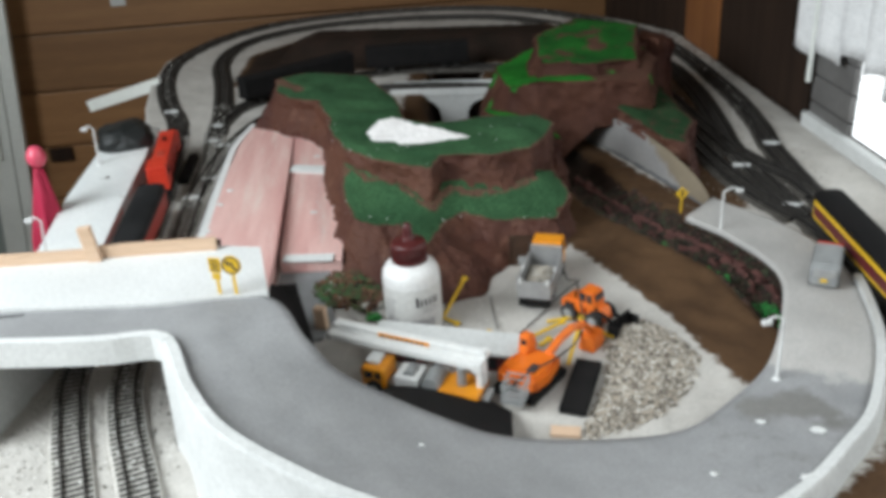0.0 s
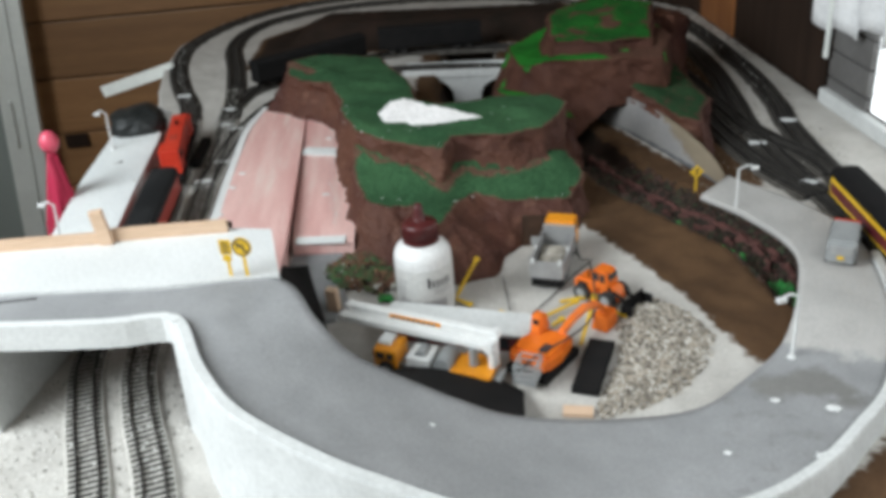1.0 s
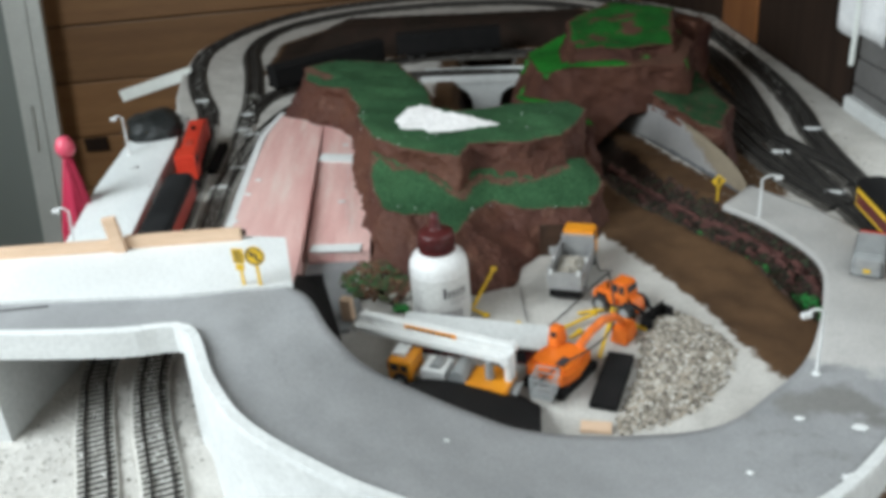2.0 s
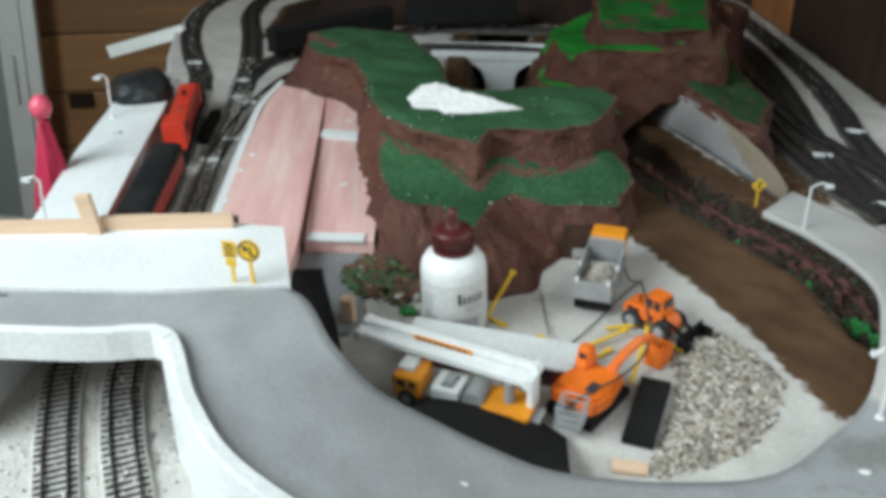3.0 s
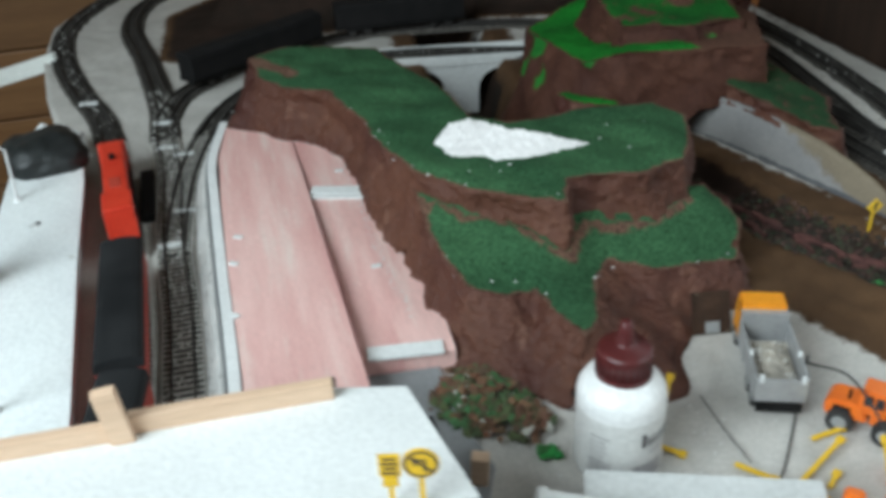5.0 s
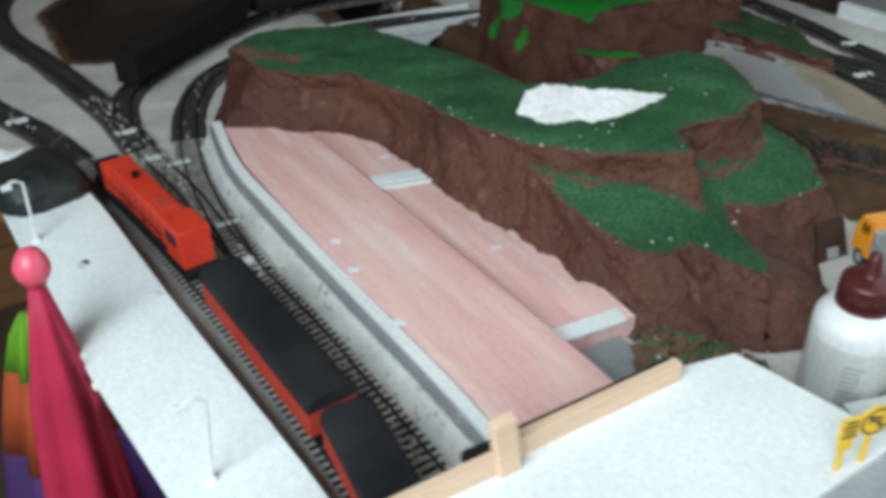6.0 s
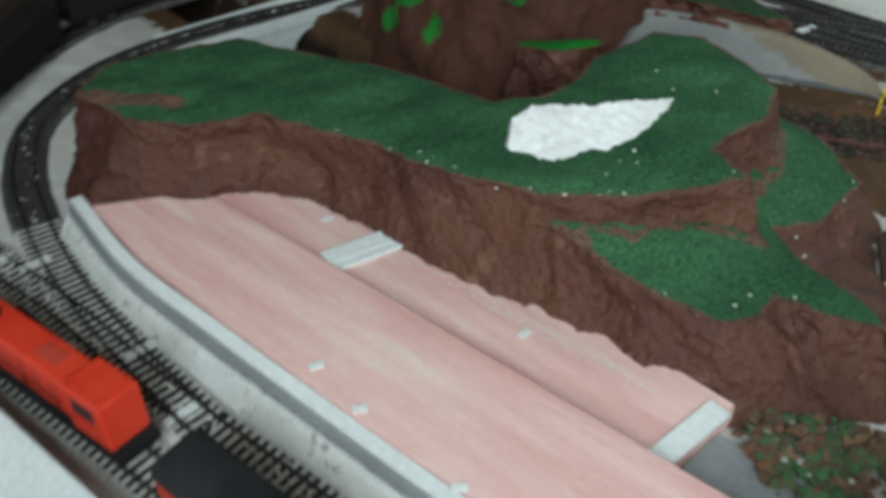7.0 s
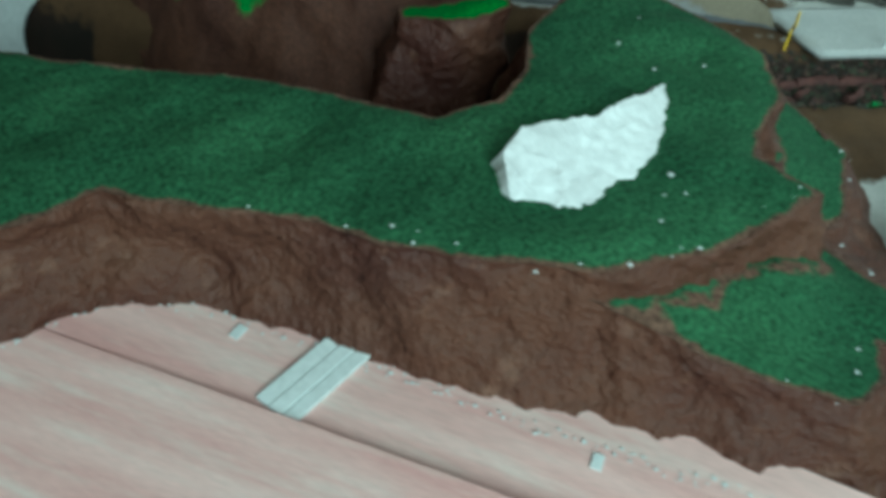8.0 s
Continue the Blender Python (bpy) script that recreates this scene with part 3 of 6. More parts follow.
def loft_road():
    n = 160
    rows = []
    for side in (INNER, OUTER):
        fine = curve([Vector(p) for p in side], 0.004)
        keys = [0]
        # keep the pairs of points opposite one another
        for p in side[1:-1]:
            keys.append(min(range(len(fine)), key=lambda i: (fine[i] - Vector(p)).length))
        keys.append(len(fine) - 1)
        row = []
        for a, b in zip(keys, keys[1:]):
            for i in range(10):
                f = a + (b - a) * i / 10
                k = int(f)
                row.append(fine[k].lerp(fine[min(k + 1, len(fine) - 1)], f - k))
        row.append(fine[-1])
        rows.append(row)
    return rows


IN_LINE, OUT_LINE = loft_road()


def road_white(x, y):
    return max(0, min(1, 0.5 + (y - 0.81 + 0.35 * (x - 0.35)) * 9)) if x > 0.24 else 0


def build_road():
    bm = bmesh.new()
    across = 14
    rows = []
    for a, b in zip(IN_LINE, OUT_LINE):
        r = [a.lerp(b, i / across) for i in range(across + 1)]
        for p in r[1:-1]:
            p.z += noise.noise(p * 40) * 0.0012
        rows.append([bm.verts.new(p) for p in r] + [bm.verts.new(b - Vector((0, 0, 0.006))), bm.verts.new(a - Vector((0, 0, 0.006)))])
    k = across + 3
    for r, q in zip(rows, rows[1:]):
        for i in range(k):
            bm.faces.new((r[i], r[(i + 1) % k], q[(i + 1) % k], q[i]))
    bm.faces.new(rows[0])
    bm.faces.new(rows[-1][::-1])
    ob = part("road", bm, M["road"], None, "", None, True)
    layer = ob.data.attributes.new("white", "FLOAT", "POINT")
    layer.data.foreach_set("value", [road_white(v.co.x, v.co.y) for v in ob.data.vertices])
    # dirty patch at the junction, plus the light's fall-off to the right painted darker
    def dirt_and_shade(p):
        patch = 0.62 - 9 * dist_line(p.x, p.y, [(0.285, 0.765), (0.315, 0.775), (0.338, 0.755)])
        return max(0, min(0.9, max(patch, 0.42 * step_between(0.10, 0.26, p.x) * step_between(0.86, 0.78, p.y))))

    ob.data.attributes.new("dirt_and_shade", "FLOAT", "POINT").data.foreach_set("value", [dirt_and_shade(v.co) for v in ob.data.vertices])
    return tagged(ob, "grey-painted ramp road that curves down and turns white", "road", "", "structure")


build_road()


def outer_wall():
    """The white retaining wall and kerb along the road's outer side."""
    w = thing("retaining_wall", "white plaster retaining wall and kerb under the curving road", "wall", None, "", "structure")
    start = 30
    bm = bmesh.new()
    rows = []
    line = OUT_LINE[start:146]
    for i, p in enumerate(line):
        d = line[min(i + 1, len(line) - 1)] - line[max(i - 1, 0)]
        d.z = 0
        d.normalize()
        s = Vector((d.y, -d.x, 0))
        top = p.z + 0.006
        rows.append([bm.verts.new(Vector((p.x, p.y, 0)) + s * a + Vector((0, 0, b))) for a, b in ((-0.001, top), (0.0065, top), (0.0075, top - 0.003), (0.011, -0.004), (-0.001, -0.004))])
    for r, q in zip(rows, rows[1:]):
        for i in range(5):
            bm.faces.new((r[i], r[(i + 1) % 5], q[(i + 1) % 5], q[i]))
    bm.faces.new(rows[0])
    bm.faces.new(rows[-1][::-1])
    part("wall", bm, M["white2"], w)
    girder = sweep([OUT_LINE[0] + Vector((0, 0, 0)), *OUT_LINE[4:29:3], OUT_LINE[30], OUT_LINE[31]], [(0.0005, -0.016), (0.008, -0.016), (0.008, 0.0065), (0.0005, 0.0065)])
    part("girder", girder, M["white"], w, "white bridge girder over the tracks")
    part("abutment", box(-0.166, -0.150, 0.716, 0.80, -0.003, 0.0935), M["white2"], w)
    part("abutment", box(-0.352, -0.338, 0.70, 0.82, -0.003, 0.0935), M["white2"], w)


outer_wall()


# the white slab behind the road bridge, with its wooden rail
deck = thing("bridge_deck", "white card deck over the station tracks with pale wooden rails", "bridge deck")
part("slab", prism([(-0.107, 0.786), (-0.139, 0.868), (-0.185, 0.871), (-0.335, 0.846), (-0.45, 0.823), (-0.45, 0.742), (-0.20, 0.766)], 0.094, 0.1035), M["white"], deck)
RAIL_TURN = pose(0, 0, 0, 0, 0, 9.3)
part("rail", box(-0.105, 0.0, -0.003, 0.003, 0, 0.0125, 0.0008), M["pale_wood"], deck, "", Matrix.Translation((-0.178, 0.864, 0.1025)) @ RAIL_TURN)
part("rail", box(-0.16, 0.0, -0.003, 0.003, 0, 0.0115, 0.0008), M["pale_wood"], deck, "", Matrix.Translation((-0.290, 0.842, 0.1025)) @ RAIL_TURN)
part("post", box(-0.006, 0.006, -0.003, 0.003, 0, 0.035, 0.0008), M["pale_wood"], deck, "", Matrix.Translation((-0.284, 0.840, 0.1025)) @ RAIL_TURN @ pose(0, 0, 0, 0, -6, 0))
part("beam", box(-0.12, 0.006, 0, 0.004, 0, 0.005, 0.0006), M["black"], deck, "thin black beam", Matrix.Translation((-0.183, 0.869, 0.104)) @ RAIL_TURN)
part("pier", box(-0.155, -0.15, 0.80, 0.868, -0.002, 0.094), M["white2"], deck)
part("pier", box(-0.452, -0.444, 0.745, 0.822, -0.06, 0.094), M["white2"], deck)

# ---- station side ----
plat = thing("station_platform", "long white card station platform with small stains", "platform")
part("slab", prism([(-0.345, 0.88), (-0.361, 0.948), (-0.412, 1.146), (-0.446, 1.29), (-0.470, 1.375), (-0.535, 1.36), (-0.513, 1.257), (-0.491, 1.152), (-0.435, 0.95), (-0.42, 0.88)], 0.0255, 0.03, None, 0.0008), M["platform"], plat)
part("side_wall", prism([(-0.350, 0.885), (-0.366, 0.950), (-0.417, 1.148), (-0.451, 1.292), (-0.474, 1.370), (-0.530, 1.356), (-0.508, 1.257), (-0.486, 1.152), (-0.430, 0.952), (-0.415, 0.885)], -0.002, 0.0255), M["white2"], plat)

big = thing("pink_board", "pink-stained plywood board beside the track", "board")
part("sheet", prism([(-0.326, 1.405), (-0.253, 1.372), (-0.167, 0.965), (-0.152, 0.88), (-0.238, 0.88), (-0.252, 0.973), (-0.283, 1.118), (-0.307, 1.241), (-0.322, 1.33)], 0.0205, 0.030, None, 0.0006), M["pink"], big)
kerb = sweep(curve([(-0.336, 1.425, 0.0), (-0.334, 1.33, 0.0), (-0.318, 1.241, 0.0), (-0.293, 1.118, 0.0), (-0.263, 0.973, 0.0), (-0.245, 0.86, 0.0)], 0.01), [(-0.009, -0.002), (-0.009, 0.0285), (-0.0005, 0.0285), (0.0005, -0.002)])
part("edging", kerb, M["white"], big, "white plaster edging")
KERB_LINE = curve([(-0.336, 1.425, 0.0), (-0.334, 1.33, 0.0), (-0.318, 1.241, 0.0), (-0.293, 1.118, 0.0), (-0.263, 0.973, 0.0), (-0.245, 0.86, 0.0)], 0.006)
flank = sweep(KERB_LINE, [(0.0008, -0.002), (0.0008, 0.0262), (0.0018, 0.0255), (0.0042, -0.002)])
part("flank", flank, M["pad"], big, "grey flank")
bm = bmesh.new()
rows = []
for i, p in enumerate(KERB_LINE):
    d = KERB_LINE[min(i + 1, len(KERB_LINE) - 1)] - KERB_LINE[max(i - 1, 0)]
    side = Vector((d.y, -d.x, 0)).normalized()
    rows.append([bm.verts.new(p + side * a + Vector((0, 0, h + noise.noise((p + side * a) * 190) * 0.0016))) for a, h in ((0.0030, -0.002), (0.0028, 0.0165), (0.006, 0.0150), (0.009, 0.0110), (0.012, 0.0055), (0.015, 0.0030), (0.017, -0.002))])
for r, q in zip(rows, rows[1:]):
    for j in range(6):
        bm.faces.new((r[j], r[j + 1], q[j + 1], q[j]))
part("shoulder", bm, M["pad_pale"], big, "pale gritty shoulder", None, True)
part("bearer", prism([(-0.315, 1.395), (-0.255, 1.366), (-0.170, 0.965), (-0.156, 0.885), (-0.23, 0.885), (-0.245, 0.975), (-0.275, 1.118), (-0.298, 1.241)], -0.002, 0.0205), M["pink"], big)
ramp_board = thing("pink_ramp", "pink-stained plywood ramp against the hill", "ramp")
bm = bmesh.new()
RAMP = [(-0.252, 1.372, 0.0298), (-0.172, 1.004, 0.0160), (-0.105, 1.010, 0.0160), (-0.13, 1.175, 0.0222), (-0.155, 1.30, 0.0270), (-0.185, 1.40, 0.0298)]
hi = [bm.verts.new(p) for p in RAMP]
lo = [bm.verts.new((p[0], p[1], -0.002)) for p in RAMP]
bm.faces.new(hi)
bm.faces.new(lo[::-1])
for i in range(len(RAMP)):
    bm.faces.new((hi[i], lo[i], lo[(i + 1) % len(RAMP)], hi[(i + 1) % len(RAMP)]))
part("sheet", bm, M["pink"], ramp_board)
for y0, y1, h in ((-0.011, -0.0045, 0.0026), (-0.0040, 0.0030, 0.0032), (0.0036, 0.011, 0.0027)):
    part("slat", box(-0.030, 0.026, y0, y1, 0, h, 0.0006), M["white"], ramp_board, "white strip across the ramp", pose(-0.195, 1.246, 0.0247, 2.1, 0, -6))
part("stripe", box(-0.028, 0.028, -0.008, 0.006, 0, 0.003, 0.0006), M["white"], ramp_board, "white end strip", pose(-0.142, 1.012, 0.0157, 2.1, 0, 4))
structure("yard_pad", "grey painted pad below the ramp", "pad", prism([(-0.172, 1.002), (-0.118, 1.008), (-0.105, 0.945), (-0.088, 0.905), (-0.095, 0.875), (-0.13, 0.86), (-0.155, 0.885)], -0.002, 0.003), M["pad"])

# ---- hills ----
def resample(pairs, step):
    """Pairs of top and foot points round a terrace, evenly spaced along the top."""
    out = []
    for (a, af), (b, bf) in zip(pairs, pairs[1:] + pairs[:1]):
        k = max(2, int((b - a).length / step))
        out += [(a.lerp(b, i / k), af.lerp(bf, i / k)) for i in range(k)]
    return out


def terrace(parent, spec, top, cliff_mat, seed, name="cliff", bare=None, cover=1.0, bald=0.009, tufts=()):
    """One step of a hill: a rough cliff from the foot to the rim, and a flocked top sheet."""
    from mathutils.geometry import delaunay_2d_cdt
    pairs = resample([(Vector(t), Vector(f)) for t, f in spec], 0.004)
    n, levels = len(pairs), 20
    off = Vector((seed * 3.1, seed * 1.7, seed))
    bm = bmesh.new()
    rows = [[] for _ in range(levels + 1)]
    centre = sum((t for t, _ in pairs), Vector()) / n
    for i, (t, f) in enumerate(pairs):
        d = pairs[(i + 1) % n][0] - pairs[i - 1][0]
        out = Vector((d.y, -d.x, 0)).normalized()
        for j in range(levels + 1):
            s = j / levels
            p = t.lerp(f, s ** 1.15)
            tilt = p.z * 0.8 + (p.x - p.y) * 0.25
            wob = noise.noise(Vector((p.x * 26, p.y * 26, tilt * 34)) + off) * 0.009 + (0.5 - abs(noise.noise(Vector((p.x * 48, p.y * 48, tilt * 80)) + off))) * 0.007 - 0.002 + (0.3 - abs(noise.noise(Vector((p.x * 120, p.y * 120, tilt * 190)) + off))) * 0.0034 + noise.noise(Vector((p.x * 260, p.y * 260, p.z * 260)) + off) * 0.0010
            keep = 0.35 if j == 0 else (0.6 if j == levels else 1.0)
            q = p + out * (wob * keep - 0.006 * math.sin(math.pi * s) * 0.6)
            q.z += 0.0 if j in (0, levels) else noise.noise(p * 80 + off) * 0.005
            rows[j].append(bm.verts.new(q))
    rim = [v.co.copy() for v in rows[0]]
    for r, q in zip(rows, rows[1:]):
        for i in range(n):
            bm.faces.new((r[i], r[(i + 1) % n], q[(i + 1) % n], q[i]))
    face = part(name, bm, cliff_mat, parent, "", None, True)
    if tufts:
        face.data.attributes.new("green", "FLOAT", "POINT").data.foreach_set("value", [max(0, min(1, max(0.5 + (r - (v.co - Vector((x, y, z))).length) * 40 for x, y, z, r in tufts))) for v in face.data.vertices])
    poly = [(p.x, p.y) for p in rim]
    pts = [Vector(p) for p in poly]
    xs, ys = [p[0] for p in poly], [p[1] for p in poly]
    step = 0.007
    for j in range(int((max(ys) - min(ys)) / step)):
        for i in range(int((max(xs) - min(xs)) / step)):
            x, y = min(xs) + (i + 0.5 * (j % 2)) * step, min(ys) + j * step
            if inside(x, y, poly) and dist_line(x, y, poly + poly[:1]) > 0.003:
                pts.append(Vector((x, y)))
    res = delaunay_2d_cdt(pts, [(i, (i + 1) % n) for i in range(n)], [list(range(n))], 1, 1e-7)
    verts = []
    for p in res[0]:
        ws = [(1 / ((p.x - q.x) ** 2 + (p.y - q.y) ** 2 + 1e-6) ** 1.5, q.z) for q in rim[::3]]
        zz = sum(w * h for w, h in ws) / sum(w for w, _ in ws)
        near = min(1, dist_line(p.x, p.y, poly + poly[:1]) / 0.012)
        verts.append((p.x, p.y, zz + near * (noise.noise(Vector((p.x * 30, p.y * 30, seed))) * 0.004 + noise.noise(Vector((p.x * 160, p.y * 160, seed))) * 0.0014 + 0.002)))
    me = bpy.data.meshes.new("grass")
    me.from_pydata(verts, [], [tuple(f) for f in res[2]])
    me.materials.append(top)
    smooth_faces(me)
    layer = me.attributes.new("green", "FLOAT", "POINT")
    layer.data.foreach_set("value", [max(0, min(1, 0.5 + (dist_line(x, y, poly + poly[:1]) - 0.0022) * 110, 0.5 + (dist_line(x, y, bare) - bald) * 60 if bare else 1, cover)) for x, y, _ in verts])
    ob = new("grass", me)
    ob.parent = parent
    return ob


def spec(rows):
    return [((a, b, c), (d, e, f)) for a, b, c, d, e, f in rows]


hill = thing("hill", "terraced brown plaster hill with dark green flocked tops", "model hill")
terrace(hill, spec([
    (-0.300, 1.470, 0.083, -0.328, 1.478, 0.0), (-0.288, 1.415, 0.082, -0.332, 1.412, 0.022), (-0.257, 1.372, 0.083, -0.262, 1.366, 0.028), (-0.208, 1.356, 0.084, -0.224, 1.352, 0.028), (-0.186, 1.305, 0.085, -0.197, 1.318, 0.026),
    (-0.170, 1.268, 0.086, -0.182, 1.268, 0.022), (-0.167, 1.239, 0.087, -0.175, 1.234, 0.020), (-0.153, 1.208, 0.088, -0.164, 1.185, 0.018), (-0.131, 1.160, 0.089, -0.150, 1.140, 0.02), (-0.088, 1.120, 0.089, -0.092, 1.106, 0.056),
    (-0.052, 1.104, 0.089, -0.054, 1.094, 0.052), (-0.012, 1.088, 0.088, -0.014, 1.070, 0.044), (-0.008, 1.124, 0.090, 0.002, 1.106, 0.042), (0.058, 1.130, 0.089, 0.060, 1.116, 0.038), (0.094, 1.150, 0.088, 0.102, 1.144, 0.036),
    (0.112, 1.192, 0.087, 0.122, 1.188, 0.0), (0.121, 1.240, 0.087, 0.128, 1.245, -0.02), (0.098, 1.272, 0.087, 0.104, 1.300, -0.03), (0.032, 1.270, 0.087, 0.034, 1.320, -0.06), (-0.005, 1.251, 0.087, 0.004, 1.315, -0.06), (-0.040, 1.252, 0.086, -0.020, 1.320, -0.06),
    (-0.070, 1.268, 0.085, -0.048, 1.345, -0.07), (-0.080, 1.306, 0.084, -0.062, 1.370, -0.07), (-0.105, 1.376, 0.083, -0.085, 1.420, -0.07), (-0.140, 1.436, 0.083, -0.112, 1.490, -0.07), (-0.162, 1.484, 0.082, -0.135, 1.560, -0.05), (-0.225, 1.500, 0.082, -0.225, 1.570, 0.0), (-0.268, 1.504, 0.082, -0.290, 1.550, 0.0)]),
    M["grass"], M["cliff"], 1, "cliff", [(-0.300, 1.462), (-0.275, 1.438), (-0.250, 1.412)], 1.0, 0.008)
UPPER_FOOT = [(-0.120, 1.134), (-0.090, 1.108), (-0.071, 1.112), (-0.036, 1.080), (-0.012, 1.070), (0.002, 1.104), (0.060, 1.114), (0.102, 1.144)]
terrace(hill, spec([
    (-0.131, 1.154, 0.075, -0.145, 1.170, 0.018), (-0.110, 1.072, 0.058, -0.130, 1.056, 0.003), (-0.094, 1.038, 0.051, -0.108, 1.008, 0.0), (-0.068, 1.028, 0.047, -0.078, 0.985, 0.0), (-0.044, 1.036, 0.044, -0.054, 0.972, 0.0), (-0.019, 0.974, 0.045, -0.033, 0.952, 0.0),
    (-0.008, 0.988, 0.043, 0.018, 0.944, 0.0), (0.010, 1.060, 0.039, 0.052, 0.962, 0.0), (0.022, 1.084, 0.036, 0.064, 1.01, 0.0), (0.060, 1.074, 0.032, 0.080, 1.038, 0.0), (0.128, 1.086, 0.028, 0.136, 1.072, -0.002), (0.142, 1.130, 0.036, 0.152, 1.130, -0.012),
    (0.122, 1.172, 0.052, 0.134, 1.182, -0.012), (0.085, 1.162, 0.058, 0.085, 1.165, 0.01), (0.030, 1.138, 0.060, 0.030, 1.145, 0.01), (-0.004, 1.128, 0.062, -0.004, 1.14, 0.01), (-0.016, 1.098, 0.060, -0.016, 1.11, 0.01), (-0.040, 1.104, 0.062, -0.04, 1.12, 0.01), (-0.072, 1.124, 0.070, -0.072, 1.14, 0.01), (-0.106, 1.150, 0.074, -0.106, 1.16, 0.01)]),
    M["grass"], M["cliff"], 2, "cliff", UPPER_FOOT, 1.0, 0.0035)

def plaster_patch():
    """A wedge of bare plaster: a ragged ridge along its back, two faces that fall to the front, a thin tail."""
    ridge = [Vector(p) for p in ((-0.108, 1.206, 0.0905), (-0.094, 1.219, 0.1015), (-0.076, 1.219, 0.1050), (-0.062, 1.209, 0.1045), (-0.046, 1.195, 0.1040), (-0.018, 1.191, 0.1005), (0.001, 1.185, 0.0965), (0.022, 1.184, 0.0915))]
    front = [Vector(p) for p in ((-0.107, 1.203, 0.0885), (-0.102, 1.190, 0.0890), (-0.096, 1.176, 0.0890), (-0.086, 1.168, 0.0890), (-0.060, 1.165, 0.0890), (-0.034, 1.163, 0.0890), (-0.008, 1.166, 0.0890), (0.022, 1.178, 0.0890))]
    bm = bmesh.new()
    n, across = 64, 14
    rows = []
    for i in range(n + 1):
        f = i / n * (len(ridge) - 1)
        a = min(int(f), len(ridge) - 2)
        top, low = ridge[a].lerp(ridge[a + 1], f - a), front[a].lerp(front[a + 1], f - a)
        ragged = noise.noise(Vector((i * 0.45, 0, 2))) * 0.006 + noise.noise(Vector((i * 1.3, 0, 5))) * 0.004
        low = low + (low - top).normalized() * ragged
        back = top + Vector((0.002, 0.006 + 0.003 * noise.noise(Vector((i * 0.5, 7, 0))), 0.088 - top.z))
        top = top + Vector((0, 0, 0.0016 * noise.noise(Vector((i * 0.6, 3, 1)))))
        row = [back]
        for j in range(across + 1):
            q = top.lerp(low, j / across)
            q.z += 0.0011 * noise.noise(q * 130) + 0.0006 * noise.noise(q * 380) - (0.003 if j == across else 0)
            row.append(q)
        rows.append([bm.verts.new(q) for q in row])
    for r, q in zip(rows, rows[1:]):
        for j in range(across + 1):
            bm.faces.new((r[j], r[j + 1], q[j + 1], q[j]))
    for r in (rows[0], rows[-1][::-1]):
        bm.faces.new(r)
    base = [r[0] for r in rows] + [r[-1] for r in rows[::-1]]
    bm.faces.new(base)
    rough_plaster = surface("rough_plaster", (0.76, 0.74, 0.73), (0.66, 0.64, 0.63), 40, 0.9, 0, 190, 0.6, 0.0015, (0.46, 0.44, 0.43), 70, (0.64, 0.76))
    tagged(part("plaster_patch", bm, rough_plaster, None), "bare white plaster wedge on the green hilltop", "plaster patch")


plaster_patch()

TUFTS = ((0.046, 1.374, 0.080, 0.013), (0.054, 1.390, 0.092, 0.018), (0.078, 1.400, 0.108, 0.020), (0.026, 1.515, 0.075, 0.026), (0.040, 1.56, 0.088, 0.032), (0.012, 1.47, 0.045, 0.018), (0.006, 1.53, 0.038, 0.016), (0.018, 1.425, 0.066, 0.016), (0.240, 1.41, 0.088, 0.014), (0.200, 1.405, 0.100, 0.012))
hill2 = thing("hill", "tall brown plaster hill with bright green patches over a tunnel", "model hill")
terrace(hill2, spec([
    (0.152, 1.455, 0.060, 0.152, 1.440, 0.03), (0.192, 1.392, 0.060, 0.193, 1.382, 0.040), (0.226, 1.328, 0.058, 0.227, 1.319, 0.043), (0.256, 1.276, 0.052, 0.260, 1.264, 0.032), (0.284, 1.272, 0.046, 0.300, 1.256, -0.002), (0.304, 1.352, 0.047, 0.312, 1.352, -0.002),
    (0.272, 1.52, 0.050, 0.280, 1.52, -0.002), (0.22, 1.62, 0.05, 0.23, 1.63, 0.0), (0.12, 1.60, 0.05, 0.11, 1.60, 0.0)]), M["grass_dull"], M["cliff"], 3, "cliff", None, 0.62)
terrace(hill2, spec([
    (0.058, 1.398, 0.082, 0.024, 1.366, -0.055), (0.096, 1.378, 0.098, 0.100, 1.360, -0.04), (0.177, 1.379, 0.096, 0.176, 1.368, 0.035), (0.246, 1.386, 0.096, 0.262, 1.378, 0.038), (0.262, 1.48, 0.10, 0.272, 1.48, 0.035),
    (0.24, 1.60, 0.10, 0.245, 1.62, 0.0), (0.10, 1.62, 0.090, 0.09, 1.63, 0.0), (0.024, 1.585, 0.060, -0.006, 1.60, -0.06), (0.030, 1.51, 0.072, -0.030, 1.50, -0.058), (0.044, 1.45, 0.078, -0.018, 1.43, -0.058)]), M["bright_full"], M["mossy_shaded_cliff"], 4, "cliff", [(0.185, 1.405), (0.245, 1.40), (0.25, 1.50)], 0.9, 0.022, TUFTS)
terrace(hill2, spec([
    (0.100, 1.418, 0.113, 0.092, 1.402, 0.09), (0.179, 1.408, 0.112, 0.179, 1.398, 0.09), (0.232, 1.43, 0.110, 0.242, 1.42, 0.09), (0.242, 1.56, 0.128, 0.252, 1.57, 0.09), (0.15, 1.60, 0.132, 0.15, 1.61, 0.08), (0.085, 1.54, 0.120, 0.070, 1.55, 0.07)]), M["bright"], M["mossy_shaded_cliff"], 5, "cliff", None, 0.62, 0.009, TUFTS)
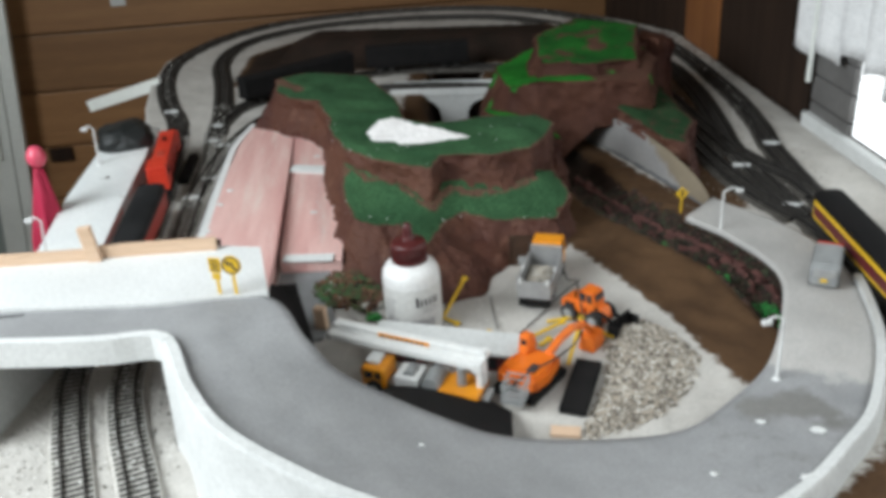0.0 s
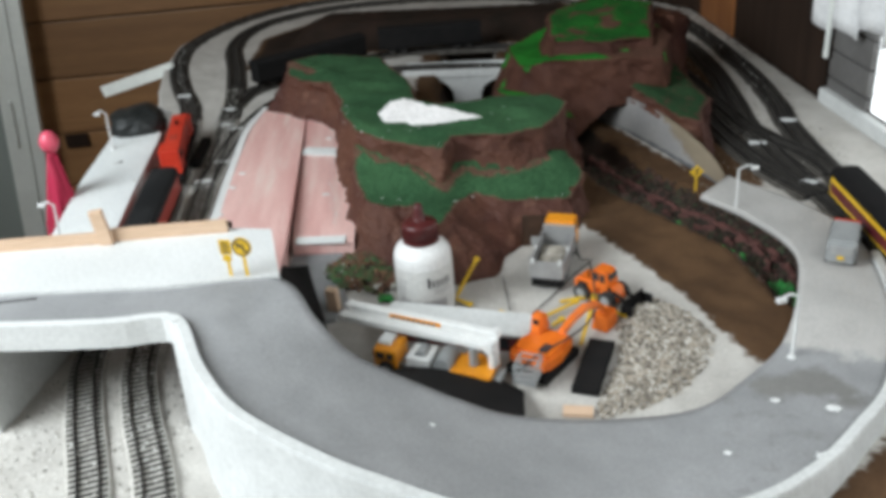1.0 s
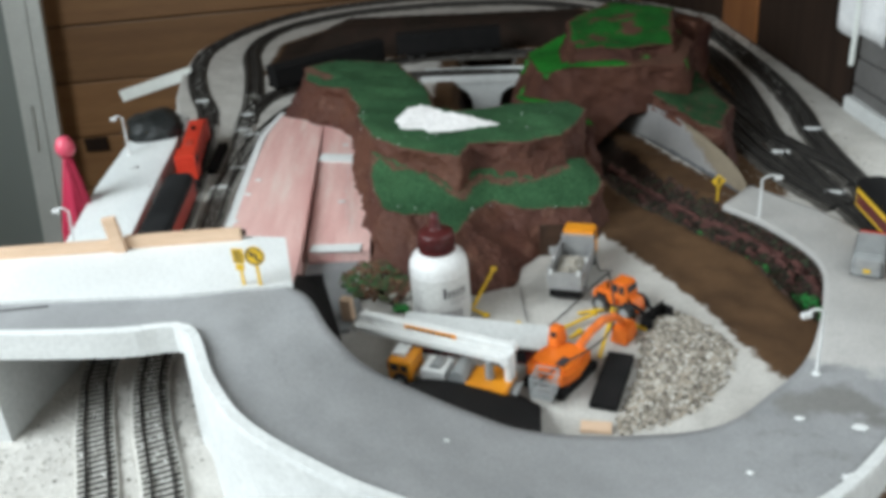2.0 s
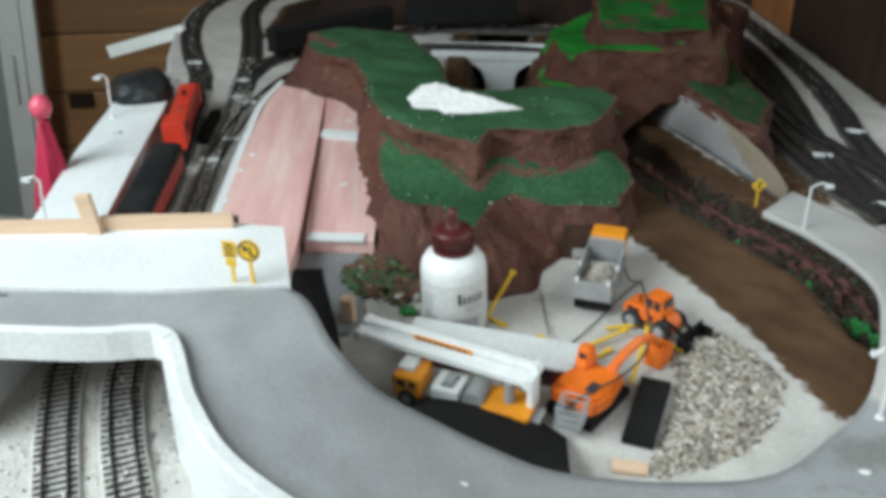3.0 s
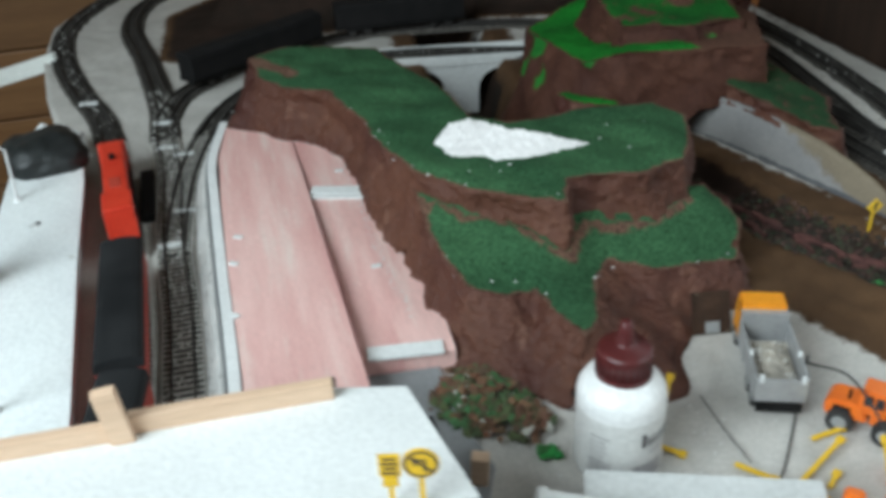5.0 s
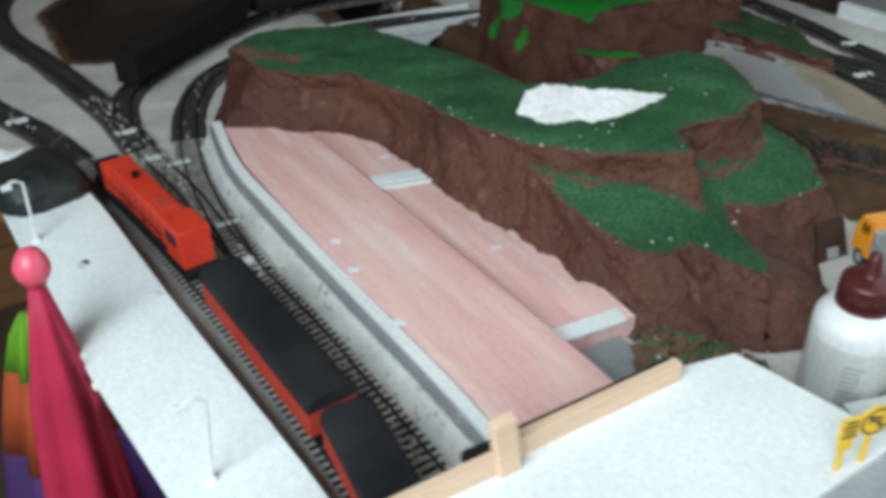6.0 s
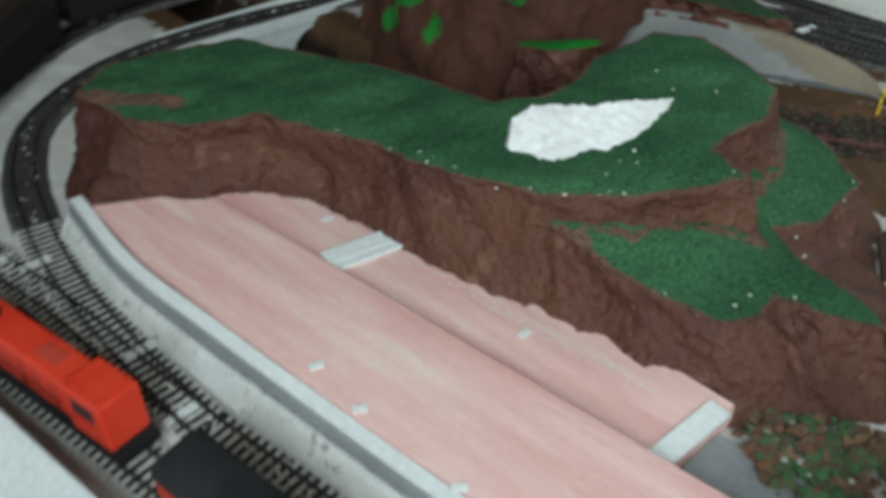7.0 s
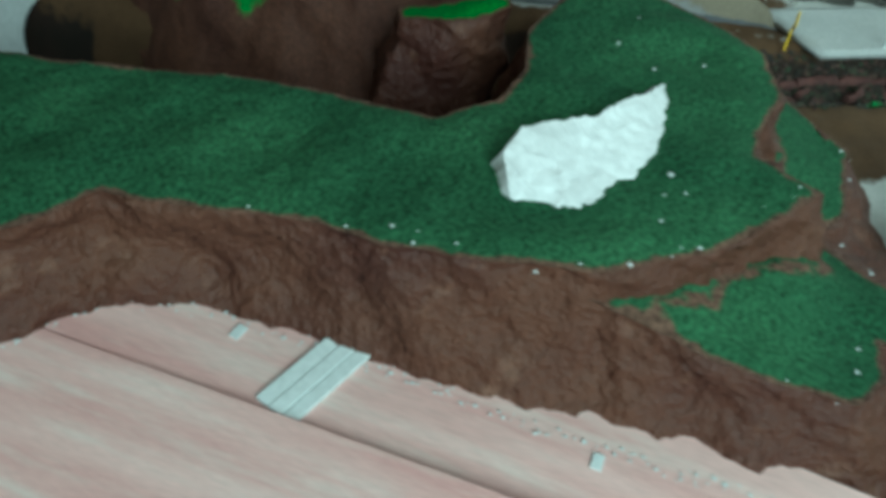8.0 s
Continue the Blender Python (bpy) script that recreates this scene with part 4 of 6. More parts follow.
# a rocky shoulder and a low green lip beside the tall hill
terrace(hill2, spec([(0.245, 1.55, 0.112, 0.240, 1.54, 0.0), (0.272, 1.545, 0.110, 0.285, 1.53, 0.0), (0.296, 1.58, 0.100, 0.306, 1.58, 0.0), (0.288, 1.62, 0.098, 0.295, 1.635, 0.0), (0.25, 1.62, 0.106, 0.245, 1.635, 0.0)]), M["cliff"], M["cliff"], 11)
terrace(hill2, spec([(0.022, 1.350, 0.068, -0.010, 1.372, -0.06), (0.030, 1.324, 0.072, 0.014, 1.326, -0.06), (0.048, 1.306, 0.074, 0.040, 1.300, -0.06), (0.070, 1.300, 0.074, 0.070, 1.294, -0.06), (0.084, 1.310, 0.072, 0.096, 1.315, -0.04), (0.070, 1.322, 0.072, 0.090, 1.37, -0.04), (0.046, 1.340, 0.070, 0.070, 1.40, -0.05), (0.034, 1.362, 0.068, 0.04, 1.40, -0.05)]), M["bright_full"], M["cliff"], 12, "cliff", None, 0.8)
terrace(hill, spec([(0.108, 1.262, 0.064, 0.100, 1.255, 0.0), (0.122, 1.250, 0.062, 0.128, 1.242, -0.02), (0.134, 1.262, 0.056, 0.142, 1.262, -0.02), (0.124, 1.284, 0.060, 0.130, 1.295, -0.02), (0.110, 1.280, 0.064, 0.104, 1.290, -0.02)]), M["bright_full"], M["cliff"], 13)


bank = bmesh.new()
B0 = curve([(0.135, 1.455, -0.02), (0.152, 1.43, -0.016), (0.191, 1.374, -0.012), (0.226, 1.313, -0.009), (0.257, 1.257, -0.007), (0.285, 1.205, -0.004), (0.302, 1.168, -0.004)], 0.005)
B1 = curve([(0.138, 1.462, 0.036), (0.155, 1.437, 0.042), (0.195, 1.381, 0.046), (0.230, 1.320, 0.047), (0.262, 1.262, 0.042), (0.292, 1.213, 0.026), (0.312, 1.172, 0.003)], 0.005)
k = min(len(B0), len(B1))
grid = [[bank.verts.new(B0[i].lerp(B1[i], j / 6) + Vector((0, 0, noise.noise(B0[i] * 50 + Vector((j, 0, 0))) * 0.001))) for j in range(7)] for i in range(k)]
for r, q in zip(grid, grid[1:]):
    for j in range(6):
        bank.faces.new((r[j], q[j], q[j + 1], r[j + 1]))
for r in (grid,):
    low = [bank.verts.new(r[i][6].co + Vector((0.012, 0.012, -0.05))) for i in range(k)]
    for i in range(k - 1):
        bank.faces.new((r[i][6], r[i + 1][6], low[i + 1], low[i]))
wall_paint = painted("stream_wall_paint", ((0.20, 0.195, 0.195), (0.26, 0.25, 0.24)), ((0.22, 0.18, 0.125), (0.17, 0.135, 0.095)), "cream", third=((0.065, 0.068, 0.075), (0.10, 0.10, 0.105)), attr2="dark_edge")
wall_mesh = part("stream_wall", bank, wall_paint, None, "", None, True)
cells = [(i / (k - 1), j / 6) for i in range(k) for j in range(7)] + [(i / (k - 1), 1.0) for i in range(k)]
# darker grey along the foot and at the wall's first end
for key, rule in (("cream", lambda i, j: 0.5 + (i + j * 0.35 - 0.92) * 2.2), ("dark_edge", lambda i, j: 0.5 + max((0.22 - j) * 3.5, (0.14 - i) * 4))):
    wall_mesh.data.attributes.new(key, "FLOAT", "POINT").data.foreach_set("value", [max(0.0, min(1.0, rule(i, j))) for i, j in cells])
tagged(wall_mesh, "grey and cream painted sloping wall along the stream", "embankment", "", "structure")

# ---- stone arch bridge ----
def arch_bridge():
    b = thing("arch_bridge", "white plaster arch bridge that carries the branch track", "model bridge", pose(-0.055, 1.675, 0, 0, 0, 1))
    bm = bmesh.new()
    prof = [(-0.105, 0.002), (-0.105, -0.008)]
    for cx in (-0.054, 0.054):
        prof += [(cx - 0.031, -0.075)] if cx > 0 else [(-0.085, -0.02), (-0.085, -0.075)]
        prof += [(cx + 0.031 * math.cos(math.pi * (1 - i / 10)), -0.042 + 0.03 * math.sin(math.pi * i / 10)) for i in range(11)]
        prof += [(cx + 0.031, -0.075)]
    prof += [(0.105, -0.075), (0.105, 0.002)]
    for s in (-1, 1):
        f = [bm.verts.new((x, s * 0.022, zz)) for x, zz in prof]
        if s < 0:
            first = f
            bm.faces.new(f)
        else:
            bm.faces.new(f[::-1])
            for i in range(len(f)):
                bm.faces.new((first[i], first[(i + 1) % len(f)], f[(i + 1) % len(f)], f[i]))
    part("arch_wall", bm, M["white2"], b)
    for s in (-1, 1):
        part("parapet", box(-0.108, 0.108, s * 0.0225 - 0.002, s * 0.0225 + 0.002, -0.006, 0.0075, 0.0008), M["white2"], b)


arch_bridge()

# ---- trains ----
def on_line(points, y, z=0.0, right=False):
    """The pose on a track at a given y, with its own y axis along the track."""
    line = curve(points, 0.004)
    i = min(range(1, len(line) - 1), key=lambda j: abs(line[j].y - y) + (9 if (line[j].x > 0) != right else 0))
    d = line[i + 1] - line[i - 1]
    return Matrix.Translation((line[i].x, line[i].y, z)) @ Matrix.Rotation(math.atan2(d.y, d.x) - math.pi / 2, 4, "Z")


def between(a, b, z=0.0):
    """A pose midway between two places, with its y axis from a to b."""
    return Matrix.Translation(((a[0] + b[0]) / 2, (a[1] + b[1]) / 2, z)) @ Matrix.Rotation(math.atan2(b[1] - a[1], b[0] - a[0]) - math.pi / 2, 4, "Z")


def bogies(parent, length, gauge=0.0165, at=(0.32, -0.32)):
    for s in at:
        b = part("bogie", box(-0.011, 0.011, s * length - 0.018, s * length + 0.018, 0.006, 0.013, 0.001), M["black"], parent)
        for dy in (-0.011, 0.011):
            for sx in (-1, 1):
                part("wheel", wheel(0.0052, 0.0025, 14, None, Matrix.Translation((sx * gauge / 2, s * length + dy, 0.0052))), M["rail"], b)


def round_top(w, h0, h1, length, rise=0.35, bm=None):
    """A coach roof: a shallow vault drawn along y."""
    bm = bm or bmesh.new()
    prof = [(w / 2 * math.cos(math.pi * i / 10), h0 + (h1 - h0) * math.sin(math.pi * i / 10) ** rise) for i in range(11)]
    ends = []
    for y in (-length / 2, length / 2):
        ends.append([bm.verts.new((x, y, zz)) for x, zz in prof])
    a, b = ends
    for i in range(10):
        bm.faces.new((a[i], a[i + 1], b[i + 1], b[i]))
    bm.faces.new(a)
    bm.faces.new(b[::-1])
    bm.faces.new((a[0], b[0], b[10], a[10]))
    return bm


RAIL_Z = 0.0055


def coach(label, m, length, w, side, roof, height=0.046, windows=6, lining=None):
    c = thing("railway_coach", label, "model coach", m, "model coaches")
    part("underframe", box(-w / 2 + 0.003, w / 2 - 0.003, -length / 2, length / 2, 0.010, 0.0145), M["black"], c)
    body = part("body", box(-w / 2, w / 2, -length / 2, length / 2, 0.0145, height - 0.010, 0.0012), side, c)
    part("roof", round_top(w + 0.001, height - 0.0102, height, length + 0.001), roof, c, "dark rounded roof", None, False)
    for s in (-1, 1):
        for i in range(windows):
            y = (i + 0.5) / windows * (length - 0.02) - (length - 0.02) / 2
            part("window", box(s * w / 2 - 0.0006, s * w / 2 + 0.0005, y - 0.006, y + 0.006, 0.024, 0.032, 0.0003), M["glass_dark"], body)
        if lining:
            part("lining", box(s * w / 2 - 0.0006, s * w / 2 + 0.0007, -length / 2 + 0.004, length / 2 - 0.004, 0.0185, 0.0300, 0.0002), lining, body, "maroon painted panel")
    part("buffer_beam", box(-w / 2 + 0.002, w / 2 - 0.002, -length / 2 - 0.002, -length / 2, 0.011, 0.016), M["black"], c)
    part("buffer_beam", box(-w / 2 + 0.002, w / 2 - 0.002, length / 2, length / 2 + 0.002, 0.011, 0.016), M["black"], c)
    bogies(c, length)
    return c


def engine(m):
    e = thing("locomotive", "bright red model locomotive with black running gear", "model locomotive", m)
    L = 0.20
    part("frame", box(-0.0135, 0.0135, -L / 2, L / 2, 0.009, 0.016, 0.001), M["black"], e)
    hood = part("hood", box(-0.0108, 0.0108, -0.060, 0.064, 0.016, 0.0455, 0.0025), M["red"], e)
    for i in range(7):
        for s in (-1, 1):
            part("louvre", box(s * 0.0108 - 0.0004, s * 0.0108 + 0.0005, -0.050 + i * 0.015, -0.041 + i * 0.015, 0.026, 0.038, 0.0002), M["dark_red"], hood)
    part("end_cab", box(-0.0132, 0.0132, 0.058, 0.072, 0.016, 0.042, 0.0018), M["red"], e)
    cab = part("cab", box(-0.013, 0.013, -0.094, -0.060, 0.016, 0.049, 0.0018), M["red"], e)
    for s in (-1, 1):
        part("window", box(s * 0.013 - 0.0006, s * 0.013 + 0.0005, -0.086, -0.068, 0.033, 0.043, 0.0003), M["glass_dark"], cab)
        part("walkway", box(s * 0.0112 - 0.0018, s * 0.0112 + 0.0018, -0.060, 0.085, 0.0155, 0.0185), M["black"], e)
        for i in range(5):
            part("post", rod((s * 0.0128, -0.05 + i * 0.032, 0.018), (s * 0.0128, -0.05 + i * 0.032, 0.029), 0.0004, None, 6), M["black"], e)
        part("handrail", rod((s * 0.0128, -0.052, 0.029), (s * 0.0128, 0.080, 0.029), 0.0004, None, 6), M["black"], e)
        part("side_panel", box(s * 0.0092, s * 0.0128, 0.045, 0.070, 0.018, 0.036, 0.001), M["red"], e)
    part("nose", box(-0.012, 0.012, 0.071, 0.097, 0.016, 0.034, 0.004), M["black"], e, "black nose")
    part("stack", rod((0, 0.02, 0.044), (0, 0.02, 0.050), 0.003), M["black"], e)
    part("hatch", box(-0.005, 0.005, -0.045, -0.025, 0.0445, 0.0465, 0.0006), M["dark_red"], e)
    bogies(e, L, 0.0165, (0.30, -0.30))
    return e


engine(on_line(T1, 1.279, RAIL_Z))
coach("dark red model coach with a charcoal roof beside the platform", on_line(T1, 1.063, RAIL_Z), 0.168, 0.033, M["dark_red"], M["roof"], 0.045, 0)
coach("black-roofed model coach half under the white deck", on_line(T1, 0.888, RAIL_Z), 0.160, 0.033, M["dark_red"], M["roof"], 0.045, 0)
coach("plain black model coach on the rear branch", between((-0.405, 1.585), (-0.248, 1.745), RAIL_Z), 0.215, 0.032, M["black"], M["black"], 0.048, 0)
coach("second plain black model coach on the rear branch", between((-0.222, 1.770), (-0.045, 1.800), RAIL_Z), 0.185, 0.032, M["black"], M["black"], 0.048, 0)
MAROON = surface("maroon_coach_paint", (0.13, 0.018, 0.022), (0.10, 0.014, 0.018), 40, 0.5, 0, 400, 0.05, 0.0002)
coach("yellow and maroon model coach with a black roof", on_line(T2, 0.985, RAIL_Z, True), 0.25, 0.031, M["yellow"], M["black"], 0.046, 0, MAROON)

tagged(part("point_motor", box(-0.007, 0.007, -0.05, 0.05, 0, 0.010, 0.0025), M["black"], None, "", on_line([(-0.372, 1.20), (-0.392, 1.30), (-0.415, 1.40)], 1.305, 0.0)), "black plastic point motor beside the track", "point motor")
for k, (x, y) in enumerate(((-0.352, 1.205), (-0.397, 1.42), (-0.35, 1.27), (-0.415, 1.49), (-0.522, 1.565), (0.415, 1.38), (0.362, 1.30), (0.40, 1.175), (-0.375, 1.40))):
    tagged(part("track_joint", box(-0.011, 0.011, -0.003, 0.003, 0, 0.0042, 0.0006), M["white2"], None, "", pose(x, y, 0.0015, 0, 0, 8 if x < 0 else -8)), "small white plaster joint across the rails", "track joint", "track joints")


# ---- lamps and signs ----
def street_lamp(label, x, y, z, h, arm, turn, lean=0, both=False):
    s = thing("street_lamp", label, "street lamp", pose(x, y, z, 0, lean, turn), "model street lamps")
    part("base", lathe([(0.0042, 0), (0.0042, 0.0012), (0.002, 0.003), (0.0016, 0.0045)], 14), M["white"], s)
    part("post", rod((0, 0, 0.003), (0, 0, h), 0.0015, 0.0011, 10), M["white"], s)
    for side in ((1, -1) if both else (1,)):
        part("arm", tube([Vector((side * arm * t, 0.0, h - 0.001 + 0.004 * math.sin(math.pi * t * 0.9) - (0.006 * t if both else 0))) for t in (0, 0.2, 0.4, 0.6, 0.8, 1.0)], 0.0011, 6), M["white"], s)
        part("lantern", box(side * arm - 0.004, side * arm + 0.004, -0.0022, 0.0022, h - (0.008 if both else 0.003), h + (-0.004 if both else 0.001), 0.0008), M["white"], s)
    return s


street_lamp("white plastic model street lamp on the white road", 0.306, 1.096, 0.008, 0.048, 0.018, 15)
street_lamp("white model street lamp with a drooping arm at the road edge", 0.309, 0.807, 0.011, 0.060, 0.015, 200, 0, False)
street_lamp("white model street lamp at the end of the platform", -0.500, 1.262, 0.030, 0.052, 0.012, 195, -3)
street_lamp("white model street lamp at the platform edge", -0.412, 0.958, 0.030, 0.058, 0.013, 185, -6)

sign = thing("traffic_sign", "yellow round model sign with a black turn arrow on the deck", "traffic sign", pose(-0.133, 0.783, 0.1035, 0, 0, -4), "model traffic signs")
part("post", box(-0.0012, 0.0012, -0.0008, 0.0008, 0, 0.022), M["yellow"], sign)
plate = part("plate", wheel(0.0085, 0.0016, 26, None, Matrix.Translation((0, -0.001, 0.027)) @ Matrix.Rotation(math.pi / 2, 4, "Z")), M["yellow"], sign)
ring = bmesh.new()
R_OUT = [[(r * math.cos(a * math.pi / 14), yy, 0.027 + r * math.sin(a * math.pi / 14)) for r, yy in ((0.0066, -0.0019), (0.0078, -0.0019), (0.0078, -0.0017), (0.0066, -0.0017))] for a in range(28)]
R_V = [[ring.verts.new(p) for p in row] for row in R_OUT]
for i in range(28):
    for j in range(4):
        ring.faces.new((R_V[i][j], R_V[i][(j + 1) % 4], R_V[(i + 1) % 28][(j + 1) % 4], R_V[(i + 1) % 28][j]))
part("ring", ring, M["ink"], plate)
part("bar", box(-0.0072, 0.0072, -0.0021, -0.0018, -0.0006, 0.0006, 0, None, Matrix.Translation((0, 0, 0.027)) @ Matrix.Rotation(radians(40), 4, "Y")), M["ink"], plate)
arrow = box(0.0012, 0.0024, -0.0020, -0.0018, 0.0225, 0.0300)
box(-0.0024, 0.0024, -0.0020, -0.0018, 0.0288, 0.0300, 0, arrow)
box(-0.0036, -0.0022, -0.0020, -0.0018, 0.0265, 0.0312, 0, arrow)
part("arrow", arrow, M["ink"], plate)
sign2 = thing("traffic_sign", "yellow rectangular model sign with faded print on the deck", "traffic sign", pose(-0.147, 0.783, 0.1035, 0, 0, -4), "model traffic signs")
part("post", box(-0.0012, 0.0012, -0.0008, 0.0008, 0, 0.018), M["yellow"], sign2)
plate2 = part("plate", box(-0.0050, 0.0050, -0.0016, -0.0002, 0.0205, 0.0335, 0.0003), M["yellow"], sign2)
part("plate", box(-0.0036, 0.0036, -0.0016, -0.0002, 0.0140, 0.0195, 0.0003), M["yellow"], sign2)
for i, w in enumerate((0.0036, 0.0030, 0.0038, 0.0028)):
    part("print", box(-w, w, -0.0019, -0.0015, 0.0222 + i * 0.0028, 0.0234 + i * 0.0028), M["ink"], plate2)
sign3 = thing("traffic_sign", "small yellow diamond model sign beside the stream", "traffic sign", pose(0.270, 1.160, 0.004, 0, 0, 12), "model traffic signs")
part("post", box(-0.0010, 0.0010, -0.0008, 0.0008, -0.003, 0.018), M["yellow"], sign3)
plate3 = part("plate", box(-0.0058, 0.0058, -0.0016, -0.0004, -0.0058, 0.0058, 0.0003, None, Matrix.Translation((0, 0, 0.022)) @ Matrix.Rotation(radians(45), 4, "Y")), M["yellow"], sign3)
part("mark", box(-0.0010, 0.0010, -0.0019, -0.0015, 0.0185, 0.0262), M["ink"], plate3)
part("mark", box(-0.0010, 0.0022, -0.0019, -0.0015, 0.0245, 0.0262), M["ink"], plate3)

# ---- the builders' yard ----
def glue_bottle():
    b = thing("glue_bottle", "white plastic glue bottle with a maroon screw cap", "glue bottle", pose(-0.010, 0.907, -0.001))
    body = part("body", lathe([(0.0255, 0), (0.0272, 0.002), (0.0274, 0.057), (0.0266, 0.062), (0.0235, 0.0675), (0.0185, 0.071), (0.0155, 0.072), (0.0155, 0.075)], 48), M["bottle"], b, "", None, True)
    part("collar", lathe([(0.0172, 0.0725), (0.0172, 0.0765)], 40), M["cap"], b)
    cap = part("cap", lathe([(0.0165, 0.0765), (0.0165, 0.0890), (0.0164, 0.0898), (0.0152, 0.0912), (0.0145, 0.0914), (0.0072, 0.0936), (0.0060, 0.0940), (0.0055, 0.0950), (0.0046, 0.1030), (0.0036, 0.1085), (0.0030, 0.1092), (0.0012, 0.1096)], 40), M["cap"], b, "ridged maroon cap", None, True)
    for i in range(24):
        a = 2 * math.pi * i / 24
        part("ridge", box(-0.0006, 0.0006, 0.0162, 0.0170, 0.077, 0.0858, 0, None, Matrix.Rotation(a, 4, "Z")), M["cap"], cap)

    def wrap(name, a0, a1, z0, z1, r, mat, owner):
        bm = bmesh.new()
        k = max(2, int((a1 - a0) / 4))
        rows = []
        for i in range(k + 1):
            a = radians(a0 + (a1 - a0) * i / k)
            rows.append([bm.verts.new((q * math.cos(a), q * math.sin(a), zz)) for q, zz in ((r, z0), (r + 0.0001, z0), (r + 0.0001, z1), (r, z1))])
        for p, q in zip(rows, rows[1:]):
            for j in range(4):
                bm.faces.new((p[j], p[(j + 1) % 4], q[(j + 1) % 4], q[j]))
        return part(name, bm, mat, owner)

    lab = wrap("label", -190, 10, 0.006, 0.052, 0.0275, M["label"], body)
    lab["label"] = "pale paper label with dark print"
    # the maker's name, as plain upright bars
    for i, a in enumerate((-74, -64.5, -56, -47, -38, -30)):
        wrap("name_bar", a, a + (6.0 if i == 0 else 4.5), 0.034, 0.0445 if i == 0 else 0.0415, 0.0277, M["ink"], lab)
    for i, z0 in enumerate((0.0305, 0.0275)):
        wrap("print_line", -62, -30 + i * 6, z0, z0 + 0.0012, 0.0277, M["ink_grey"], lab)
    for i in range(9):
        wrap("print_line", -142, -116 - (i * 5) % 7, 0.0395 - i * 0.0036, 0.0408 - i * 0.0036, 0.0277, M["ink_grey"], lab)
    for i in range(6):
        wrap("barcode_bar", -143, -112, 0.010 + i * 0.0021, 0.0112 + i * 0.0021, 0.0278, M["ink_grey"], lab)
    wrap("picture", -84, -36, 0.008, 0.020, 0.0277, M["ink_grey"], lab)


glue_bottle()


def tyres(parent, places, r, w, rim=None):
    for x, y in places:
        t = part("wheel", wheel(r, w, 18, None, Matrix.Translation((x, y, r))), M["rubber"], parent)
        part("rim", wheel(r * 0.55, w * 1.08, 14, None, Matrix.Translation((x, y, r))), rim or M["grey"], t)


def tipper():
    t = thing("tipper_truck", "grey toy tipper truck with orange cab and gravel load", "toy truck", between((0.105, 0.937), (0.119, 1.020), -0.001))
    W = 0.033
    part("chassis", box(-0.012, 0.012, -0.042, 0.048, 0.007, 0.012, 0.0008), M["black"], t)
    cab = part("cab", side_prism([(0.027, 0.010), (0.027, 0.042), (0.044, 0.0425), (0.049, 0.031), (0.050, 0.010)], 0.031, None, 0.0012), M["yellow_orange"], t, "amber orange cab")
    part("windscreen", box(-0.012, 0.012, 0.0455, 0.0490, 0.031, 0.0395, 0.0004, None), M["glass_dark"], cab)
    for s in (-1, 1):
        part("side_window", box(s * 0.0150 - 0.0005, s * 0.0150 + 0.0005, 0.031, 0.041, 0.029, 0.0385, 0.0003), M["glass_dark"], cab)
    bed = part("tipper_body", box(-W / 2, W / 2, -0.042, 0.025, 0.013, 0.0155, 0.0006), M["silver"], t, "dull silver open body")
    for s in (-1, 1):
        part("side_panel", box(s * W / 2 - 0.0010, s * W / 2 + 0.0010, -0.042, 0.022, 0.0155, 0.032, 0.0005), M["silver"], bed)
        for i in range(4):
            part("rib", box(s * (W / 2 + 0.0014) - 0.0006, s * (W / 2 + 0.0014) + 0.0006, -0.036 + i * 0.0155, -0.0345 + i * 0.0155, 0.0155, 0.031), M["silver"], bed)
        part("lug", box(s * 0.0135 - 0.0014, s * 0.0135 + 0.0014, -0.0445, -0.041, 0.029, 0.034, 0.0004), M["white"], bed, "small white lug")
        part("lug", box(s * 0.0160 - 0.0012, s * 0.0160 + 0.0012, -0.018, -0.015, 0.031, 0.035, 0.0004), M["white"], bed, "small white lug")
    part("headboard", box(-W / 2, W / 2, 0.022, 0.0250, 0.0155, 0.037, 0.0006), M["silver"], bed)
    part("canopy", box(-W / 2, W / 2, 0.021, 0.0275, 0.0366, 0.0382, 0.0006), M["silver"], bed)
    part("tailgate", box(-W / 2, W / 2, -0.0435, -0.0412, 0.013, 0.031, 0.0005, None), M["silver"], bed)
    load = bmesh.new()
    bmesh.ops.create_grid(load, x_segments=16, y_segments=26, size=0.5)
    for v in load.verts:
        x, y = v.co.x, v.co.y
        v.co = Vector((x * (W - 0.003), y * 0.056 - 0.012, 0.0185 + 0.007 * (1 - (2 * x) ** 2) * (1 - (2 * y) ** 2) + noise.noise(Vector((x * 14, y * 22, 4))) * 0.003))
    part("gravel_load", load, M["gravel"], t, "brownish gravel load", None, False)
    tyres(t, [(s * 0.0125, y) for s in (-1, 1) for y in (0.037, -0.016, -0.031)], 0.0072, 0.006)
    part("bumper", box(-0.015, 0.015, -0.0445, -0.042, 0.005, 0.0125, 0.0006), M["black"], t)


tipper()


